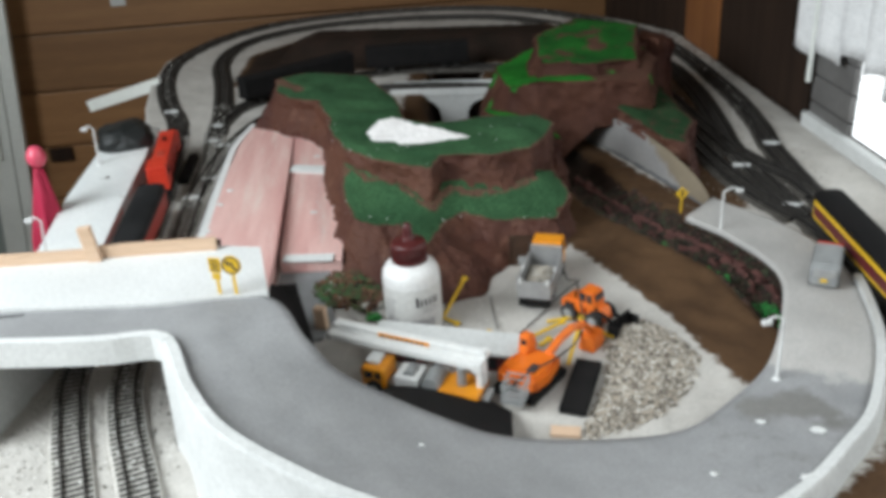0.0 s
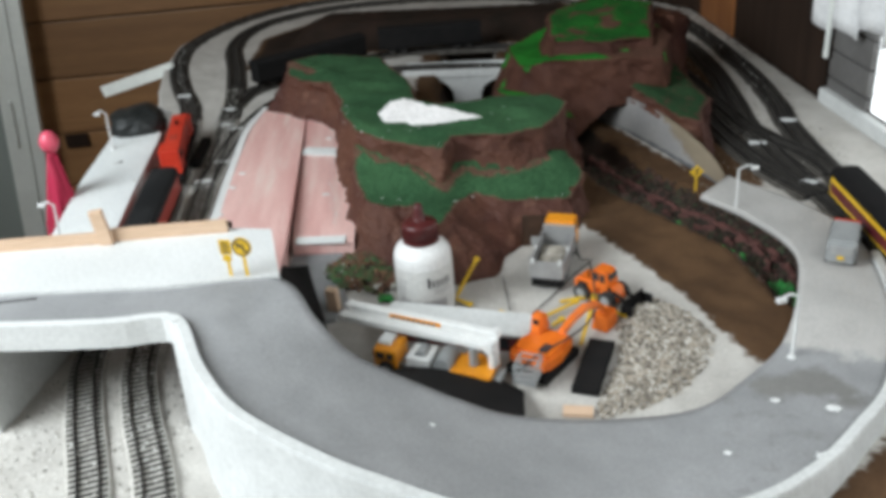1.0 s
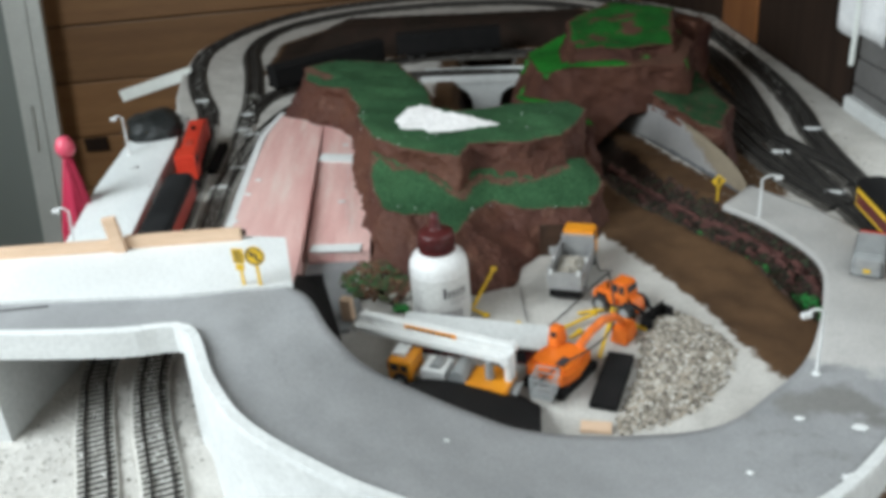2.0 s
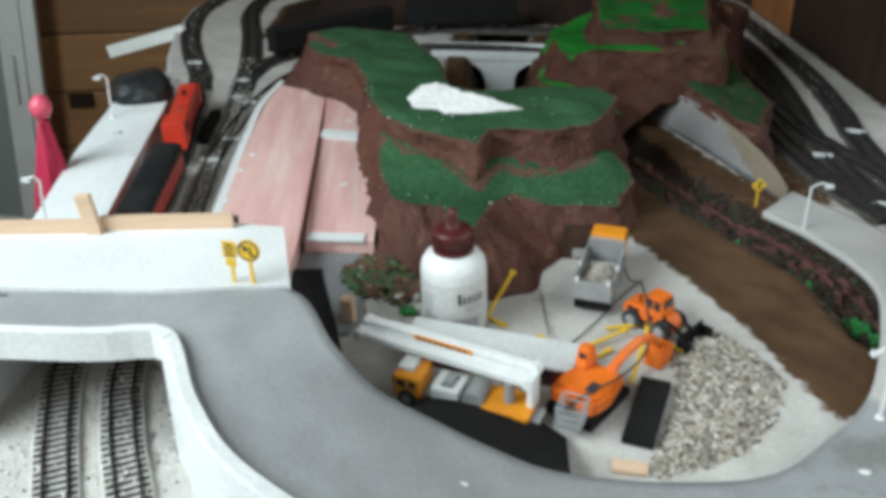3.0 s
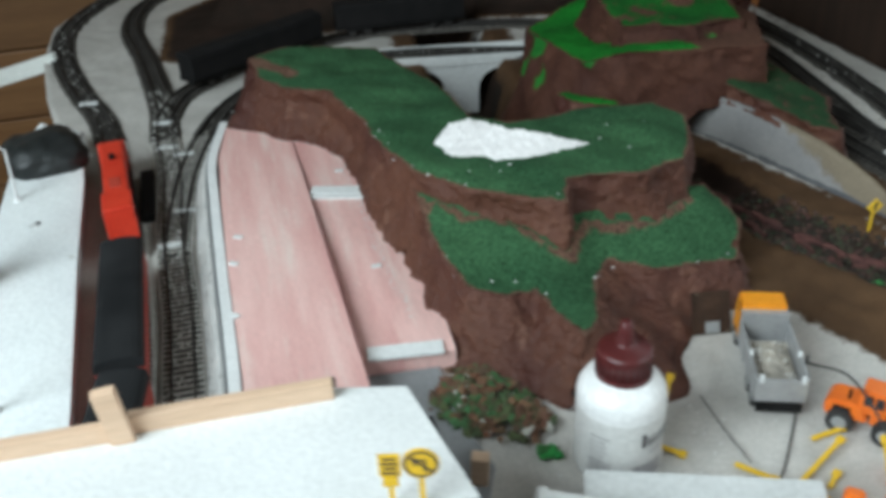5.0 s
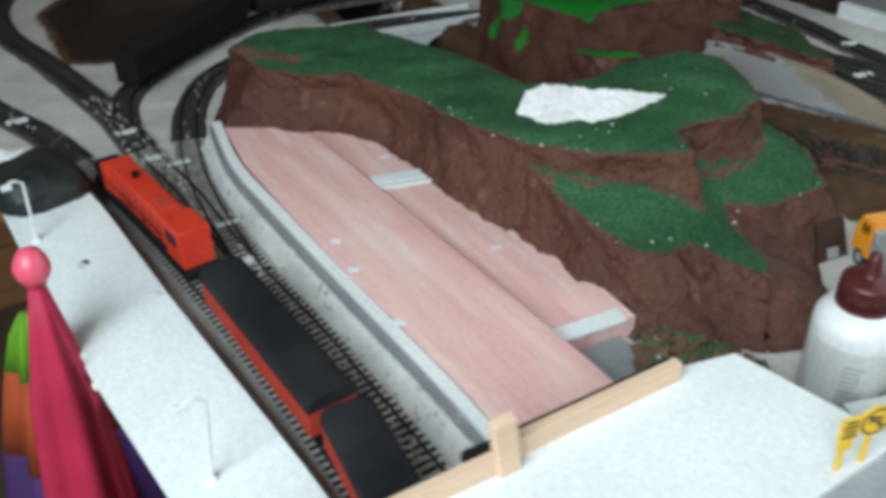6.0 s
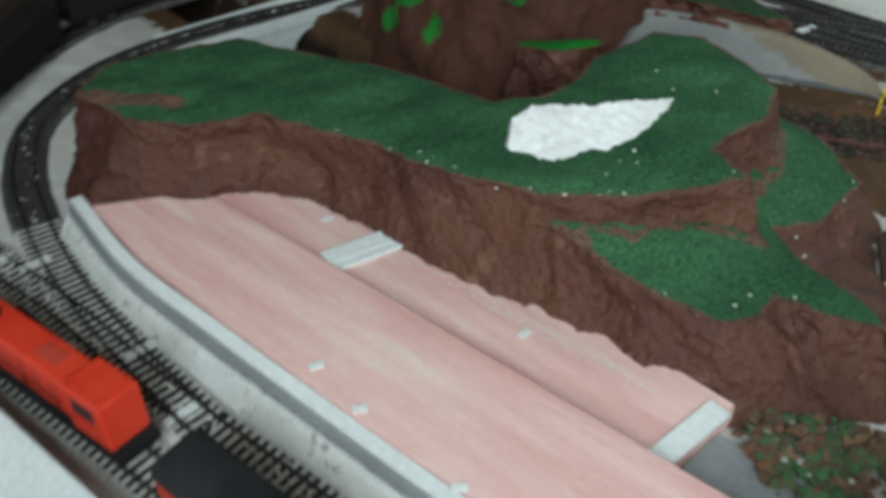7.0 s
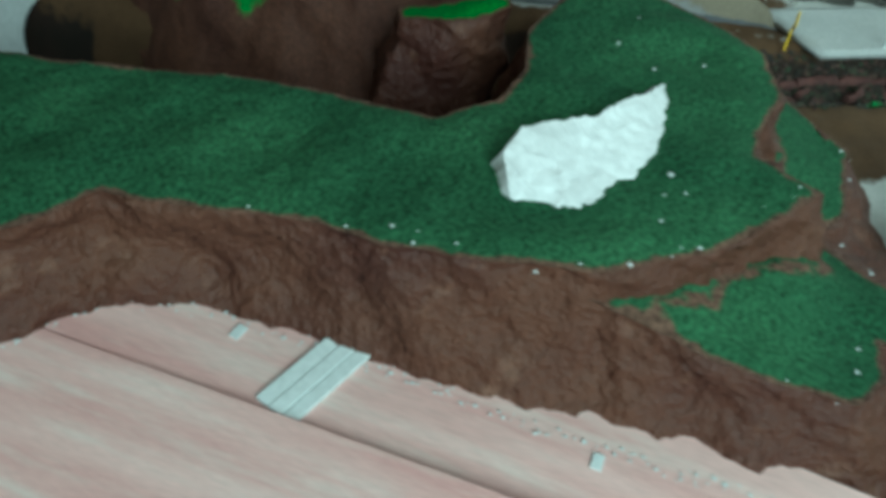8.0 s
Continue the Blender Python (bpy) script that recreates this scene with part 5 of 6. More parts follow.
def loader():
    t = thing("wheel_loader", "orange toy wheel loader with a black bucket", "toy loader", between((0.140, 0.934), (0.178, 0.906), -0.001))
    O = M["orange"]
    part("rear_body", side_prism([(-0.026, 0.008), (-0.028, 0.016), (-0.024, 0.0215), (-0.004, 0.0225), (0.0, 0.010)], 0.020, None, 0.0012), O, t)
    cab = part("cab", side_prism([(-0.008, 0.016), (-0.007, 0.0345), (0.0085, 0.0345), (0.0115, 0.0240), (0.0115, 0.016)], 0.017, None, 0.001), O, t)
    for s in (-1, 1):
        part("window", box(s * 0.0085 - 0.0005, s * 0.0085 + 0.0004, -0.005, 0.0005, 0.0235, 0.0318, 0.0003), M["glass_dark"], cab)
        part("window", box(s * 0.0085 - 0.0005, s * 0.0085 + 0.0004, 0.0022, 0.0075, 0.0235, 0.0318, 0.0003), M["glass_dark"], cab)
        part("lift_arm", rod((s * 0.0065, 0.008, 0.020), (s * 0.0065, 0.034, 0.0075), 0.0019, None, 8), M["black"], t)
        part("grille", box(s * 0.0100 - 0.0004, s * 0.0100 + 0.0005, -0.022, -0.011, 0.012, 0.0185, 0.0002), M["black"], t)
    part("windscreen", box(-0.0066, 0.0066, 0.0096, 0.0110, 0.0255, 0.0320, 0.0003), M["glass_dark"], cab)
    part("front_body", side_prism([(0.0, 0.008), (0.002, 0.0185), (0.016, 0.0205), (0.022, 0.013), (0.022, 0.007)], 0.015, None, 0.0012), O, t)
    bucket = side_prism([(0.031, 0.001), (0.030, 0.010), (0.033, 0.0165), (0.0345, 0.0165), (0.032, 0.0095), (0.0335, 0.0028), (0.046, 0.0016), (0.047, 0.0006)], 0.032)
    b = part("bucket", bucket, M["black"], t, "black bucket")
    for s in (-1, 1):
        part("cheek", box(s * 0.016 - 0.0007, s * 0.016 + 0.0007, 0.031, 0.044, 0.001, 0.013, 0.0003), M["black"], b)
    part("exhaust", rod((0.004, -0.014, 0.021), (0.004, -0.014, 0.029), 0.0009), M["black"], t)
    tyres(t, [(s * 0.0115, y) for s in (-1, 1) for y in (-0.016, 0.012)], 0.0085, 0.0065)


loader()


def digger():
    t = thing("cable_excavator", "orange toy excavator with a bent boom and trailing black cable", "toy excavator", pose(0.107, 0.812, -0.001, 0, 0, -30))
    O = M["orange"]
    for s in (-1, 1):
        prof = [(0.024 * math.copysign(1, math.cos(a)) + 0.005 * math.cos(a), 0.005 + 0.005 * math.sin(a)) for a in [math.pi * i / 6 for i in range(12)]]
        part("crawler", side_prism(prof, 0.009), M["black"], t, "black crawler track", Matrix.Translation((s * 0.0145, -0.002, 0)))
    part("turntable", rod((0, 0, 0.009), (0, 0, 0.0125), 0.010, None, 20), M["black"], t)
    body = part("house", prism([(-0.019, -0.023), (0.019, -0.023), (0.021, -0.006), (0.016, 0.020), (-0.016, 0.020), (-0.021, -0.006)], 0.0125, 0.0245, None, 0.003), O, t)
    part("cab", side_prism([(0.004, 0.0235), (0.008, 0.041), (0.017, 0.041), (0.022, 0.0235)], 0.011, None, 0.0016), O, t, "", Matrix.Translation((-0.012, 0, 0)))
    part("cab_window", box(-0.0148, -0.0092, 0.006, 0.009, 0.030, 0.037, 0.0004), M["glass_dark"], body)
    part("vent", box(0.004, 0.012, -0.016, -0.004, 0.0242, 0.0252, 0.0003), M["ink"], body)
    boom = part("boom", tube([Vector((0.007, 0.016, 0.024)), Vector((0.009, 0.032, 0.031)), Vector((0.011, 0.050, 0.034)), Vector((0.013, 0.064, 0.030))], 0.0040, 8), O, t)
    part("stick", tube([Vector((0.013, 0.064, 0.031)), Vector((0.014, 0.075, 0.022)), Vector((0.014, 0.078, 0.006))], 0.0040, 8), O, t)
    grab = side_prism([(0.068, 0.0), (0.072, 0.014), (0.086, 0.018), (0.090, 0.004), (0.084, 0.0)], 0.016, None, 0.001)
    part("grab", grab, O, t, "orange grab", Matrix.Translation((0.015, 0, 0)))
    part("counterweight", box(-0.018, 0.018, -0.027, -0.022, 0.0125, 0.022, 0.0015), O, t)


digger()


def ladder_truck():
    t = thing("ladder_truck", "amber toy truck with a long pale grey folding boom", "toy truck", between((-0.038, 0.808), (0.078, 0.780), -0.001))
    A = M["yellow_orange"]
    # y runs from the cab to the tail
    part("chassis", box(-0.009, 0.009, -0.056, 0.056, 0.006, 0.011, 0.0008), M["grey"], t)
    cab = part("cab", box(-0.0135, 0.0135, -0.058, -0.036, 0.006, 0.0255, 0.0022), A, t)
    part("windscreen", box(-0.012, 0.012, -0.0588, -0.0575, 0.016, 0.023, 0.0004), M["glass_dark"], cab)
    for s in (-1, 1):
        part("side_window", box(s * 0.0135 - 0.0006, s * 0.0135 + 0.0005, -0.0545, -0.0475, 0.0165, 0.0225, 0.0004), M["glass_dark"], cab)
        part("side_window", box(s * 0.0135 - 0.0006, s * 0.0135 + 0.0005, -0.0445, -0.0395, 0.0165, 0.0225, 0.0004), M["glass_dark"], cab)
    part("roof_box", box(-0.010, 0.006, -0.056, -0.044, 0.0255, 0.029, 0.0006), M["white"], cab, "white box on the cab roof")
    part("deck", box(-0.0145, 0.0145, 0.012, 0.049, 0.008, 0.0155, 0.0012), A, t)
    for s in (-1, 1):
        part("locker", box(s * 0.0148 - 0.0008, s * 0.0148 + 0.0008, 0.018, 0.034, 0.009, 0.0165, 0.0003), A, t)
        part("locker", box(s * 0.0148 - 0.0008, s * 0.0148 + 0.0008, 0.037, 0.048, 0.009, 0.0155, 0.0003), A, t)
    part("engine_block", box(-0.012, 0.012, -0.028, -0.006, 0.010, 0.021, 0.002), M["pale_grey"], t, "pale grey machinery")
    part("engine_block", rod((-0.006, -0.016, 0.021), (0.008, -0.016, 0.021), 0.005), M["grey"], t)
    part("drum", rod((-0.012, 0.005, 0.016), (0.012, 0.005, 0.016), 0.008, None, 18), M["grey"], t)
    part("turret", rod((0, 0.030, 0.016), (0, 0.030, 0.033), 0.0042, 0.0036, 16), M["grey"], t)
    tyres(t, [(s * 0.0125, y) for s in (-1, 1) for y in (-0.046, 0.024, 0.041)], 0.0072, 0.006)
    lay = t.matrix_basis.inverted() @ between((-0.068, 0.836), (0.068, 0.790), 0)
    for dx, zz, h in ((-0.0058, 0.0385, 0.0078), (0.0060, 0.0345, 0.0064)):
        arm = part("boom", box(dx - 0.0040, dx + 0.0040, -0.074, 0.072, zz - h / 2, zz + h / 2, 0.0014), M["pale_grey"], t, "pale grey box-section boom", lay)
        part("joint", rod((dx - 0.0048, 0.069, zz), (dx + 0.0048, 0.069, zz), 0.0046, None, 16), M["pale_grey"], arm)
        part("joint", rod((dx - 0.005, -0.074, zz), (dx + 0.005, -0.074, zz), 0.004, None, 16), M["pale_grey"], arm)
    part("knuckle", box(-0.004, 0.009, 0.068, 0.0735, 0.012, 0.039, 0.0018), M["pale_grey"], t, "", lay)
    plate = part("warning_strip", box(-0.0022, -0.0012, -0.030, 0.020, 0.0358, 0.0415, 0.0002), M["yellow_orange"], t, "amber strip with dark print", lay)
    for i in range(9):
        part("print", box(-0.0016, -0.0009, -0.027 + i * 0.0049, -0.0243 + i * 0.0049, 0.0374, 0.0400), M["ink"], plate)
    part("slide_rod", rod((0.002, -0.070, 0.0385), (0.002, 0.068, 0.0385), 0.0011, None, 6), M["pale_grey"], t, "", lay)
    basket = part("basket", box(-0.010, 0.010, 0.068, 0.086, 0.010, 0.0115, 0.0003), M["grey"], t, "grey wire work basket")
    for z0 in (0.016, 0.022, 0.028):
        for a, b in (((-0.010, 0.068), (0.010, 0.068)), ((0.010, 0.068), (0.010, 0.086)), ((0.010, 0.086), (-0.010, 0.086)), ((-0.010, 0.086), (-0.010, 0.068))):
            part("rail", rod((*a, z0), (*b, z0), 0.0007, None, 6), M["grey"], basket)
    for x, y in ((-0.010, 0.068), (0.010, 0.068), (0.010, 0.086), (-0.010, 0.086), (0, 0.086), (0, 0.068)):
        part("upright", rod((x, y, 0.011), (x, y, 0.028), 0.0007, None, 6), M["grey"], basket)


ladder_truck()

shed = thing("low_building", "low model building with a pale flat roof and a dark maroon body as its shade", "model building", between((-0.040, 0.860), (0.096, 0.838), -0.001))
# solid dark body that stands for the shade under the raised roof slab
part("shade_block", box(-0.013, 0.013, -0.064, 0.064, 0, 0.019), MAROON, shed)
part("roof", box(-0.019, 0.0175, -0.069, 0.069, 0.019, 0.0222, 0.0006), M["white2"], shed, "pale grey flat roof")
for i, (m_, y) in enumerate((("glass_dark", -0.03), ("pale_wood", 0.0), ("moss", -0.012), ("glass_dark", 0.022), ("glass_dark", 0.045))):
    part("opening", box(0.0128, 0.0136, y - 0.005, y + 0.005, 0.003, 0.014, 0.0002), M[m_], shed)

# black card slopes between the road and the yard
def slope(label, foot, lo, hi):
    bm = bmesh.new()
    top = IN_LINE[lo:hi]
    feet = curve([Vector((*p, 0.0045)) for p in foot], 0.002)
    k = len(top)
    rows = []
    for i in range(k):
        q = feet[int(i / (k - 1) * (len(feet) - 1))]
        p = top[i] - Vector((0, 0, 0.001))
        rows.append([bm.verts.new(p), bm.verts.new(p.lerp(q, 0.5) + Vector((0, 0, 0.001))), bm.verts.new(q), bm.verts.new(q - Vector((0, 0, 0.003))), bm.verts.new(p - Vector((0, 0, 0.003)))])
    for r, q in zip(rows, rows[1:]):
        for j in range(5):
            bm.faces.new((r[j], r[(j + 1) % 5], q[(j + 1) % 5], q[j]))
    bm.faces.new(rows[0])
    bm.faces.new(rows[-1][::-1])
    tagged(part("card_slope", bm, M["black"], None), label, "card slope", "card slopes")


bm = bmesh.new()
S_TOP = curve([(-0.143, 0.900, 0.046), (-0.136, 0.874, 0.062), (-0.122, 0.828, 0.082), (-0.1075, 0.790, 0.0905), (-0.078, 0.757, 0.086)], 0.006)
S_FOOT = curve([(-0.126, 0.914, 0.040), (-0.120, 0.900, 0.035), (-0.106, 0.872, 0.020), (-0.091, 0.840, 0.006), (-0.082, 0.812, 0.004), (-0.074, 0.795, 0.004)], 0.005)
k = min(len(S_TOP), len(S_FOOT))
S_ROWS = [[bm.verts.new(p) for p in (a, b, b - Vector((0, 0, 0.003)), a - Vector((0, 0.004, 0.003)))] for a, b in zip(S_TOP[:k], S_FOOT[:k])]
for r, q in zip(S_ROWS, S_ROWS[1:]):
    for j in range(4):
        bm.faces.new((r[j], r[(j + 1) % 4], q[(j + 1) % 4], q[j]))
bm.faces.new(S_ROWS[0])
bm.faces.new(S_ROWS[-1][::-1])
tagged(part("card_slope", bm, M["black"], None), "black card slope beside the white deck", "card slope", "card slopes")
slope("long black card slope under the road edge", [(-0.027, 0.779), (-0.010, 0.798), (0.025, 0.800), (0.062, 0.786), (0.093, 0.764)], 56, 82)
tagged(part("metal_plate", box(-0.0115, 0.0115, -0.037, 0.037, 0, 0.007, 0.0012), M["black"], None, "", pose(0.149, 0.803, 0.0, 0, 0, -12)), "black oblong plastic plate lying on the plaster", "plate")
tagged(part("wood_block", box(-0.0055, 0.0055, -0.004, 0.004, 0, 0.027, 0.0006), M["pale_wood"], None, "", pose(-0.099, 0.893, 0.001, 8, 3, -10)), "small upright pale wooden block", "wood block", "wood blocks")
tagged(part("wood_block", box(-0.012, 0.012, -0.0055, 0.0055, 0, 0.004, 0.0005), M["pale_wood"], None, "", pose(0.136, 0.743, 0.0, 0, 0, -2)), "small pale wooden block lying flat", "wood block", "wood blocks")
panel = thing("mine_door", "dark brown card panel framed against the cliff foot", "panel", pose(0.090, 1.030, -0.001, -24, 0, 2))
part("sheet", box(-0.0145, 0.0145, -0.001, 0.001, 0, 0.033, 0.0004), M["dirt"], panel)
part("patch", box(-0.005, 0.006, -0.0016, -0.0008, 0.001, 0.010, 0.0003), M["grey"], panel, "worn grey patch")
for x in (-0.0135, 0.0135):
    part("frame", box(x - 0.001, x + 0.001, -0.002, 0.001, 0, 0.033, 0.0003), M["dirt"], panel)

RODS = [((0.018, 0.918, 0.003), (0.036, 0.955, 0.026)), ((0.010, 0.920, 0.002), (0.034, 0.903, 0.002)), ((0.062, 0.893, 0.002), (0.084, 0.876, 0.002)), ((0.090, 0.868, 0.003), (0.135, 0.905, 0.006)), ((0.087, 0.869, 0.002), (0.108, 0.858, 0.002)),
        ((0.118, 0.910, 0.002), (0.145, 0.918, 0.003)), ((0.160, 0.900, 0.002), (0.180, 0.884, 0.002)), ((0.138, 0.836, 0.003), (0.151, 0.888, 0.022)), ((0.112, 0.868, 0.002), (0.122, 0.880, 0.003))]
for a, b in RODS:
    a, b = Vector(a), Vector(b)
    m = Matrix.Translation(a) @ (b - a).to_track_quat("Y", "Z").to_matrix().to_4x4()
    L = (b - a).length
    r = thing("plastic_stake", "yellow plastic stake dropped on the plaster", "stake", m, "yellow stakes")
    part("shaft", box(-0.0016, 0.0016, 0, L, -0.0010, 0.0010, 0.0004), M["yellow"], r)
    part("head", box(-0.0026, 0.0026, L - 0.005, L, -0.0014, 0.0014, 0.0005), M["yellow"], r)
tagged(part("cable", tube(curve([(0.128, 1.040, 0.010), (0.137, 0.985, 0.008), (0.146, 0.930, 0.034), (0.151, 0.880, 0.024), (0.146, 0.850, 0.020), (0.128, 0.812, 0.026), (0.106, 0.790, 0.026), (0.088, 0.785, 0.012)], 0.004), 0.0009, 6), M["wire"], None), "thin black cable draped over the excavator", "cable", "cables")
tagged(part("cable", tube(curve([(0.150, 0.995, 0.001), (0.132, 0.965, 0.001), (0.112, 0.925, 0.001), (0.090, 0.885, 0.001), (0.078, 0.872, 0.001)], 0.004), 0.0007, 6), M["wire"], None), "thin dark wire lying on the plaster", "cable", "cables")
tagged(part("cable", tube(curve([(0.060, 0.96, 0.001), (0.066, 0.925, 0.001), (0.072, 0.893, 0.002)], 0.004), 0.0005, 6), M["wire"], None), "short dark wire beside the stakes", "cable", "cables")
tagged(part("cable", tube(curve([(-0.45, 0.731, 0.1012), (-0.36, 0.738, 0.1012), (-0.30, 0.750, 0.1012)], 0.004), 0.0006, 6), M["wire"], None), "dark hair-thin wire lying on the road", "cable", "cables")

car = thing("toy_car", "grey metal toy van with a red front", "toy car", between((0.380, 0.955), (0.402, 1.022), 0.0125), "")
part("body", side_prism([(-0.034, 0.004), (-0.034, 0.020), (-0.030, 0.026), (0.018, 0.026), (0.024, 0.018), (0.034, 0.016), (0.035, 0.004)], 0.027, None, 0.0022), M["grey"], car)
part("bonnet", box(-0.0125, 0.0125, 0.022, 0.0345, 0.0165, 0.0195, 0.0012), M["red"], car, "red front")
part("rear_window", box(-0.010, 0.010, -0.0346, -0.0335, 0.014, 0.022, 0.0004), M["silver"], car)
part("badge", box(-0.003, 0.003, -0.0350, -0.0340, 0.009, 0.0125, 0.0002), M["yellow"], car)
for s in (-1, 1):
    part("side_window", box(s * 0.0135 - 0.0005, s * 0.0135 + 0.0004, -0.022, 0.015, 0.016, 0.0235, 0.0003), M["glass_dark"], car)
tyres(car, [(s * 0.0115, y) for s in (-1, 1) for y in (-0.022, 0.022)], 0.0062, 0.005)

# ---- platform end and the things beside the table ----
def lump(name, label, category, m, rx, ry, rz, material, seed, rough=0.25, sub=4, sharp=False):
    bm = bmesh.new()
    bmesh.ops.create_icosphere(bm, subdivisions=sub, radius=1)
    for v in bm.verts:
        n = noise.noise(v.co * 1.3 + Vector((seed, 0, 0))) * rough + noise.noise(v.co * 3.5 + Vector((0, seed, 0))) * rough * 0.5
        if sharp:
            n += abs(noise.noise(v.co * 6 + Vector((seed, seed, 0)))) * rough * 0.8
        v.co = v.co * (1 + n)
        v.co = Vector((v.co.x * rx, v.co.y * ry, max(v.co.z, -0.45) * rz + 0.45 * rz))
    return tagged(part(name, bm, material, None, "", m, not sharp), label, category)


lump("black_sack", "dark black sack on the end of the platform", "sack", pose(-0.497, 1.345, 0.029, 0, 0, 10), 0.041, 0.042, 0.023, M["rock"], 3.0, 0.22)
lump("crumpled_paper", "crumpled white paper behind the black sack", "paper", pose(-0.520, 1.425, -0.002), 0.030, 0.022, 0.022, M["white"], 8.0, 0.5, 3, True)
hole = thing("platform_plug", "small chipped plug on the platform", "plug", pose(-0.468, 1.211, 0.0298, 0, 0, 30))
part("chip", box(-0.005, 0.002, -0.004, 0.003, 0, 0.0012, 0.0004), M["white2"], hole)
part("hole", rod((0.003, 0.002, 0), (0.003, 0.002, 0.0006), 0.0035, None, 14), M["ink"], hole)
random.seed(7)
for x, y in ((-0.281, 1.167), (-0.279, 1.124), (-0.163, 1.122), (-0.268, 1.05), (-0.20, 1.29)):
    zz = 0.0302 if x < -0.22 else 0.0162 + (y - 1.004) * 0.0375
    tagged(part("plaster_crumb", box(-0.0042, 0.0042, -0.0026, 0.0026, 0, 0.001, 0.0004), M["white"], None, "", pose(x, y, zz, 0, 0, random.uniform(-40, 40))), "white plaster crumb on the pink board", "crumb", "plaster crumbs")


def pleated(m, profile, folds, depth, material, owner, name="cloth", label=""):
    bm = bmesh.new()
    n = 72
    rings = []
    for r, zz in profile:
        rings.append([bm.verts.new(((r * (1 + depth * math.cos(folds * 2 * math.pi * i / n) * min(1, (0.12 - zz) * 9))) * math.cos(2 * math.pi * i / n), (r * (1 + depth * math.cos(folds * 2 * math.pi * i / n) * min(1, (0.12 - zz) * 9))) * math.sin(2 * math.pi * i / n), zz)) for i in range(n)])
    for p, q in zip(rings, rings[1:]):
        for i in range(n):
            bm.faces.new((p[i], p[(i + 1) % n], q[(i + 1) % n], q[i]))
    bm.faces.new(rings[0][::-1])
    bm.faces.new(rings[-1])
    return part(name, bm, material, owner, label, m, True)


brolly = thing("closed_umbrella", "closed pink-red umbrella with a pink ball tip beside the table", "umbrella", pose(-0.541, 1.112, FLOOR, 0.5, 3.6, 0))
pleated(Matrix.Translation((0, 0, 0.75)), [(0.006, -0.745), (0.012, -0.70), (0.030, -0.50), (0.034, -0.30), (0.030, -0.12), (0.021, 0.0), (0.011, 0.06), (0.0055, 0.090)], 5, 0.16, M["magenta"], brolly, "canopy")
part("ball", lathe([(0.002, 0.840), (0.007, 0.8425), (0.0105, 0.849), (0.0115, 0.854), (0.0105, 0.859), (0.007, 0.8655), (0.002, 0.868)], 28), M["pink_ball"], brolly, "glossy pink ball", None, True)
strap = part("strap", tube([Vector((0.006, -0.012, 0.838)), Vector((0.014, -0.017, 0.80)), Vector((0.022, -0.022, 0.75)), Vector((0.028, -0.026, 0.66))], 0.0035, 8), M["magenta"], brolly)
part("toggle", lathe([(0.001, 0), (0.004, 0.002), (0.0045, 0.008), (0.003, 0.013), (0.001, 0.014)], 16), M["knob"], strap, "ivory toggle", pose(0.022, -0.029, 0.775, 70, 0, 60))
gay = thing("closed_umbrella", "closed umbrella in lime, orange and purple bands", "umbrella", pose(-0.545, 1.375, FLOOR, 0, 0, 0))
for nm, mat_, prof in (("lime_band", "lime", [(0.030, 0.0), (0.018, 0.04), (0.006, 0.06)]), ("orange_band", "red_cloth", [(0.055, -0.10), (0.030, 0.0)]), ("purple_band", "purple", [(0.010, -0.745), (0.075, -0.5), (0.085, -0.30), (0.055, -0.10)])):
    pleated(Matrix.Translation((0, 0, 0.58)), [(r, max(zz, -0.575)) for r, zz in prof], 6, 0.18, M[mat_], gay, nm)

strip = tagged(part("white_strip", box(-0.10, 0.10, -0.004, 0.004, -0.011, 0.011, 0.001), M["frame"], None, "", Matrix.Translation((-0.705, 1.768, -0.027)) @ Vector((0.183, -0.054, 0.060)).to_track_quat("X", "Z").to_matrix().to_4x4() ), "white painted wooden strip behind the table", "wooden strip")

# ---- window, curtain, door frame ----
win = thing("window_1", "bright window with a white slatted blind", "window", TURN_ROOM, "", "structure")
part("frame", box(RIGHT + 0.02, RIGHT + 0.06, WIN0, WIN0 + 0.05, SILL, HEAD, 0.003), M["frame"], win)
part("frame", box(RIGHT + 0.02, RIGHT + 0.06, WIN1 - 0.05, WIN1, SILL, HEAD, 0.003), M["frame"], win)
part("frame", box(RIGHT + 0.02, RIGHT + 0.06, WIN0 + 0.05, WIN1 - 0.05, HEAD - 0.05, HEAD, 0.003), M["frame"], win)
part("frame", box(RIGHT + 0.02, RIGHT + 0.06, WIN0 + 0.05, WIN1 - 0.05, SILL, SILL + 0.03, 0.003), M["frame"], win)
part("window_sill", box(RIGHT - 0.012, RIGHT + 0.12, WIN0 - 0.01, WIN1 + 0.002, SILL - 0.022, SILL - 0.001, 0.003), M["white2"], win)
blind = thing("window_blind", "white slatted blind glowing with daylight", "blind", TURN_ROOM)
z = SILL + 0.012
while z < HEAD - 0.03:
    part("slat", box(RIGHT + 0.004, RIGHT + 0.0055, WIN0 + 0.01, 1.216, z - 0.012, z + 0.012, 0, None, None), M["slat_glow"], blind)
    z += 0.0262
siding = thing("grey_siding", "grey horizontal boarding beside the blind", "boarding", TURN_ROOM, "", "structure")
z = SILL - 0.022
while z < HEAD:
    part("board", box(RIGHT - 0.002, RIGHT + 0.01, 1.219, 1.329, z + 0.0015, z + 0.0365, 0.002), M["siding"], siding)
    z += 0.038
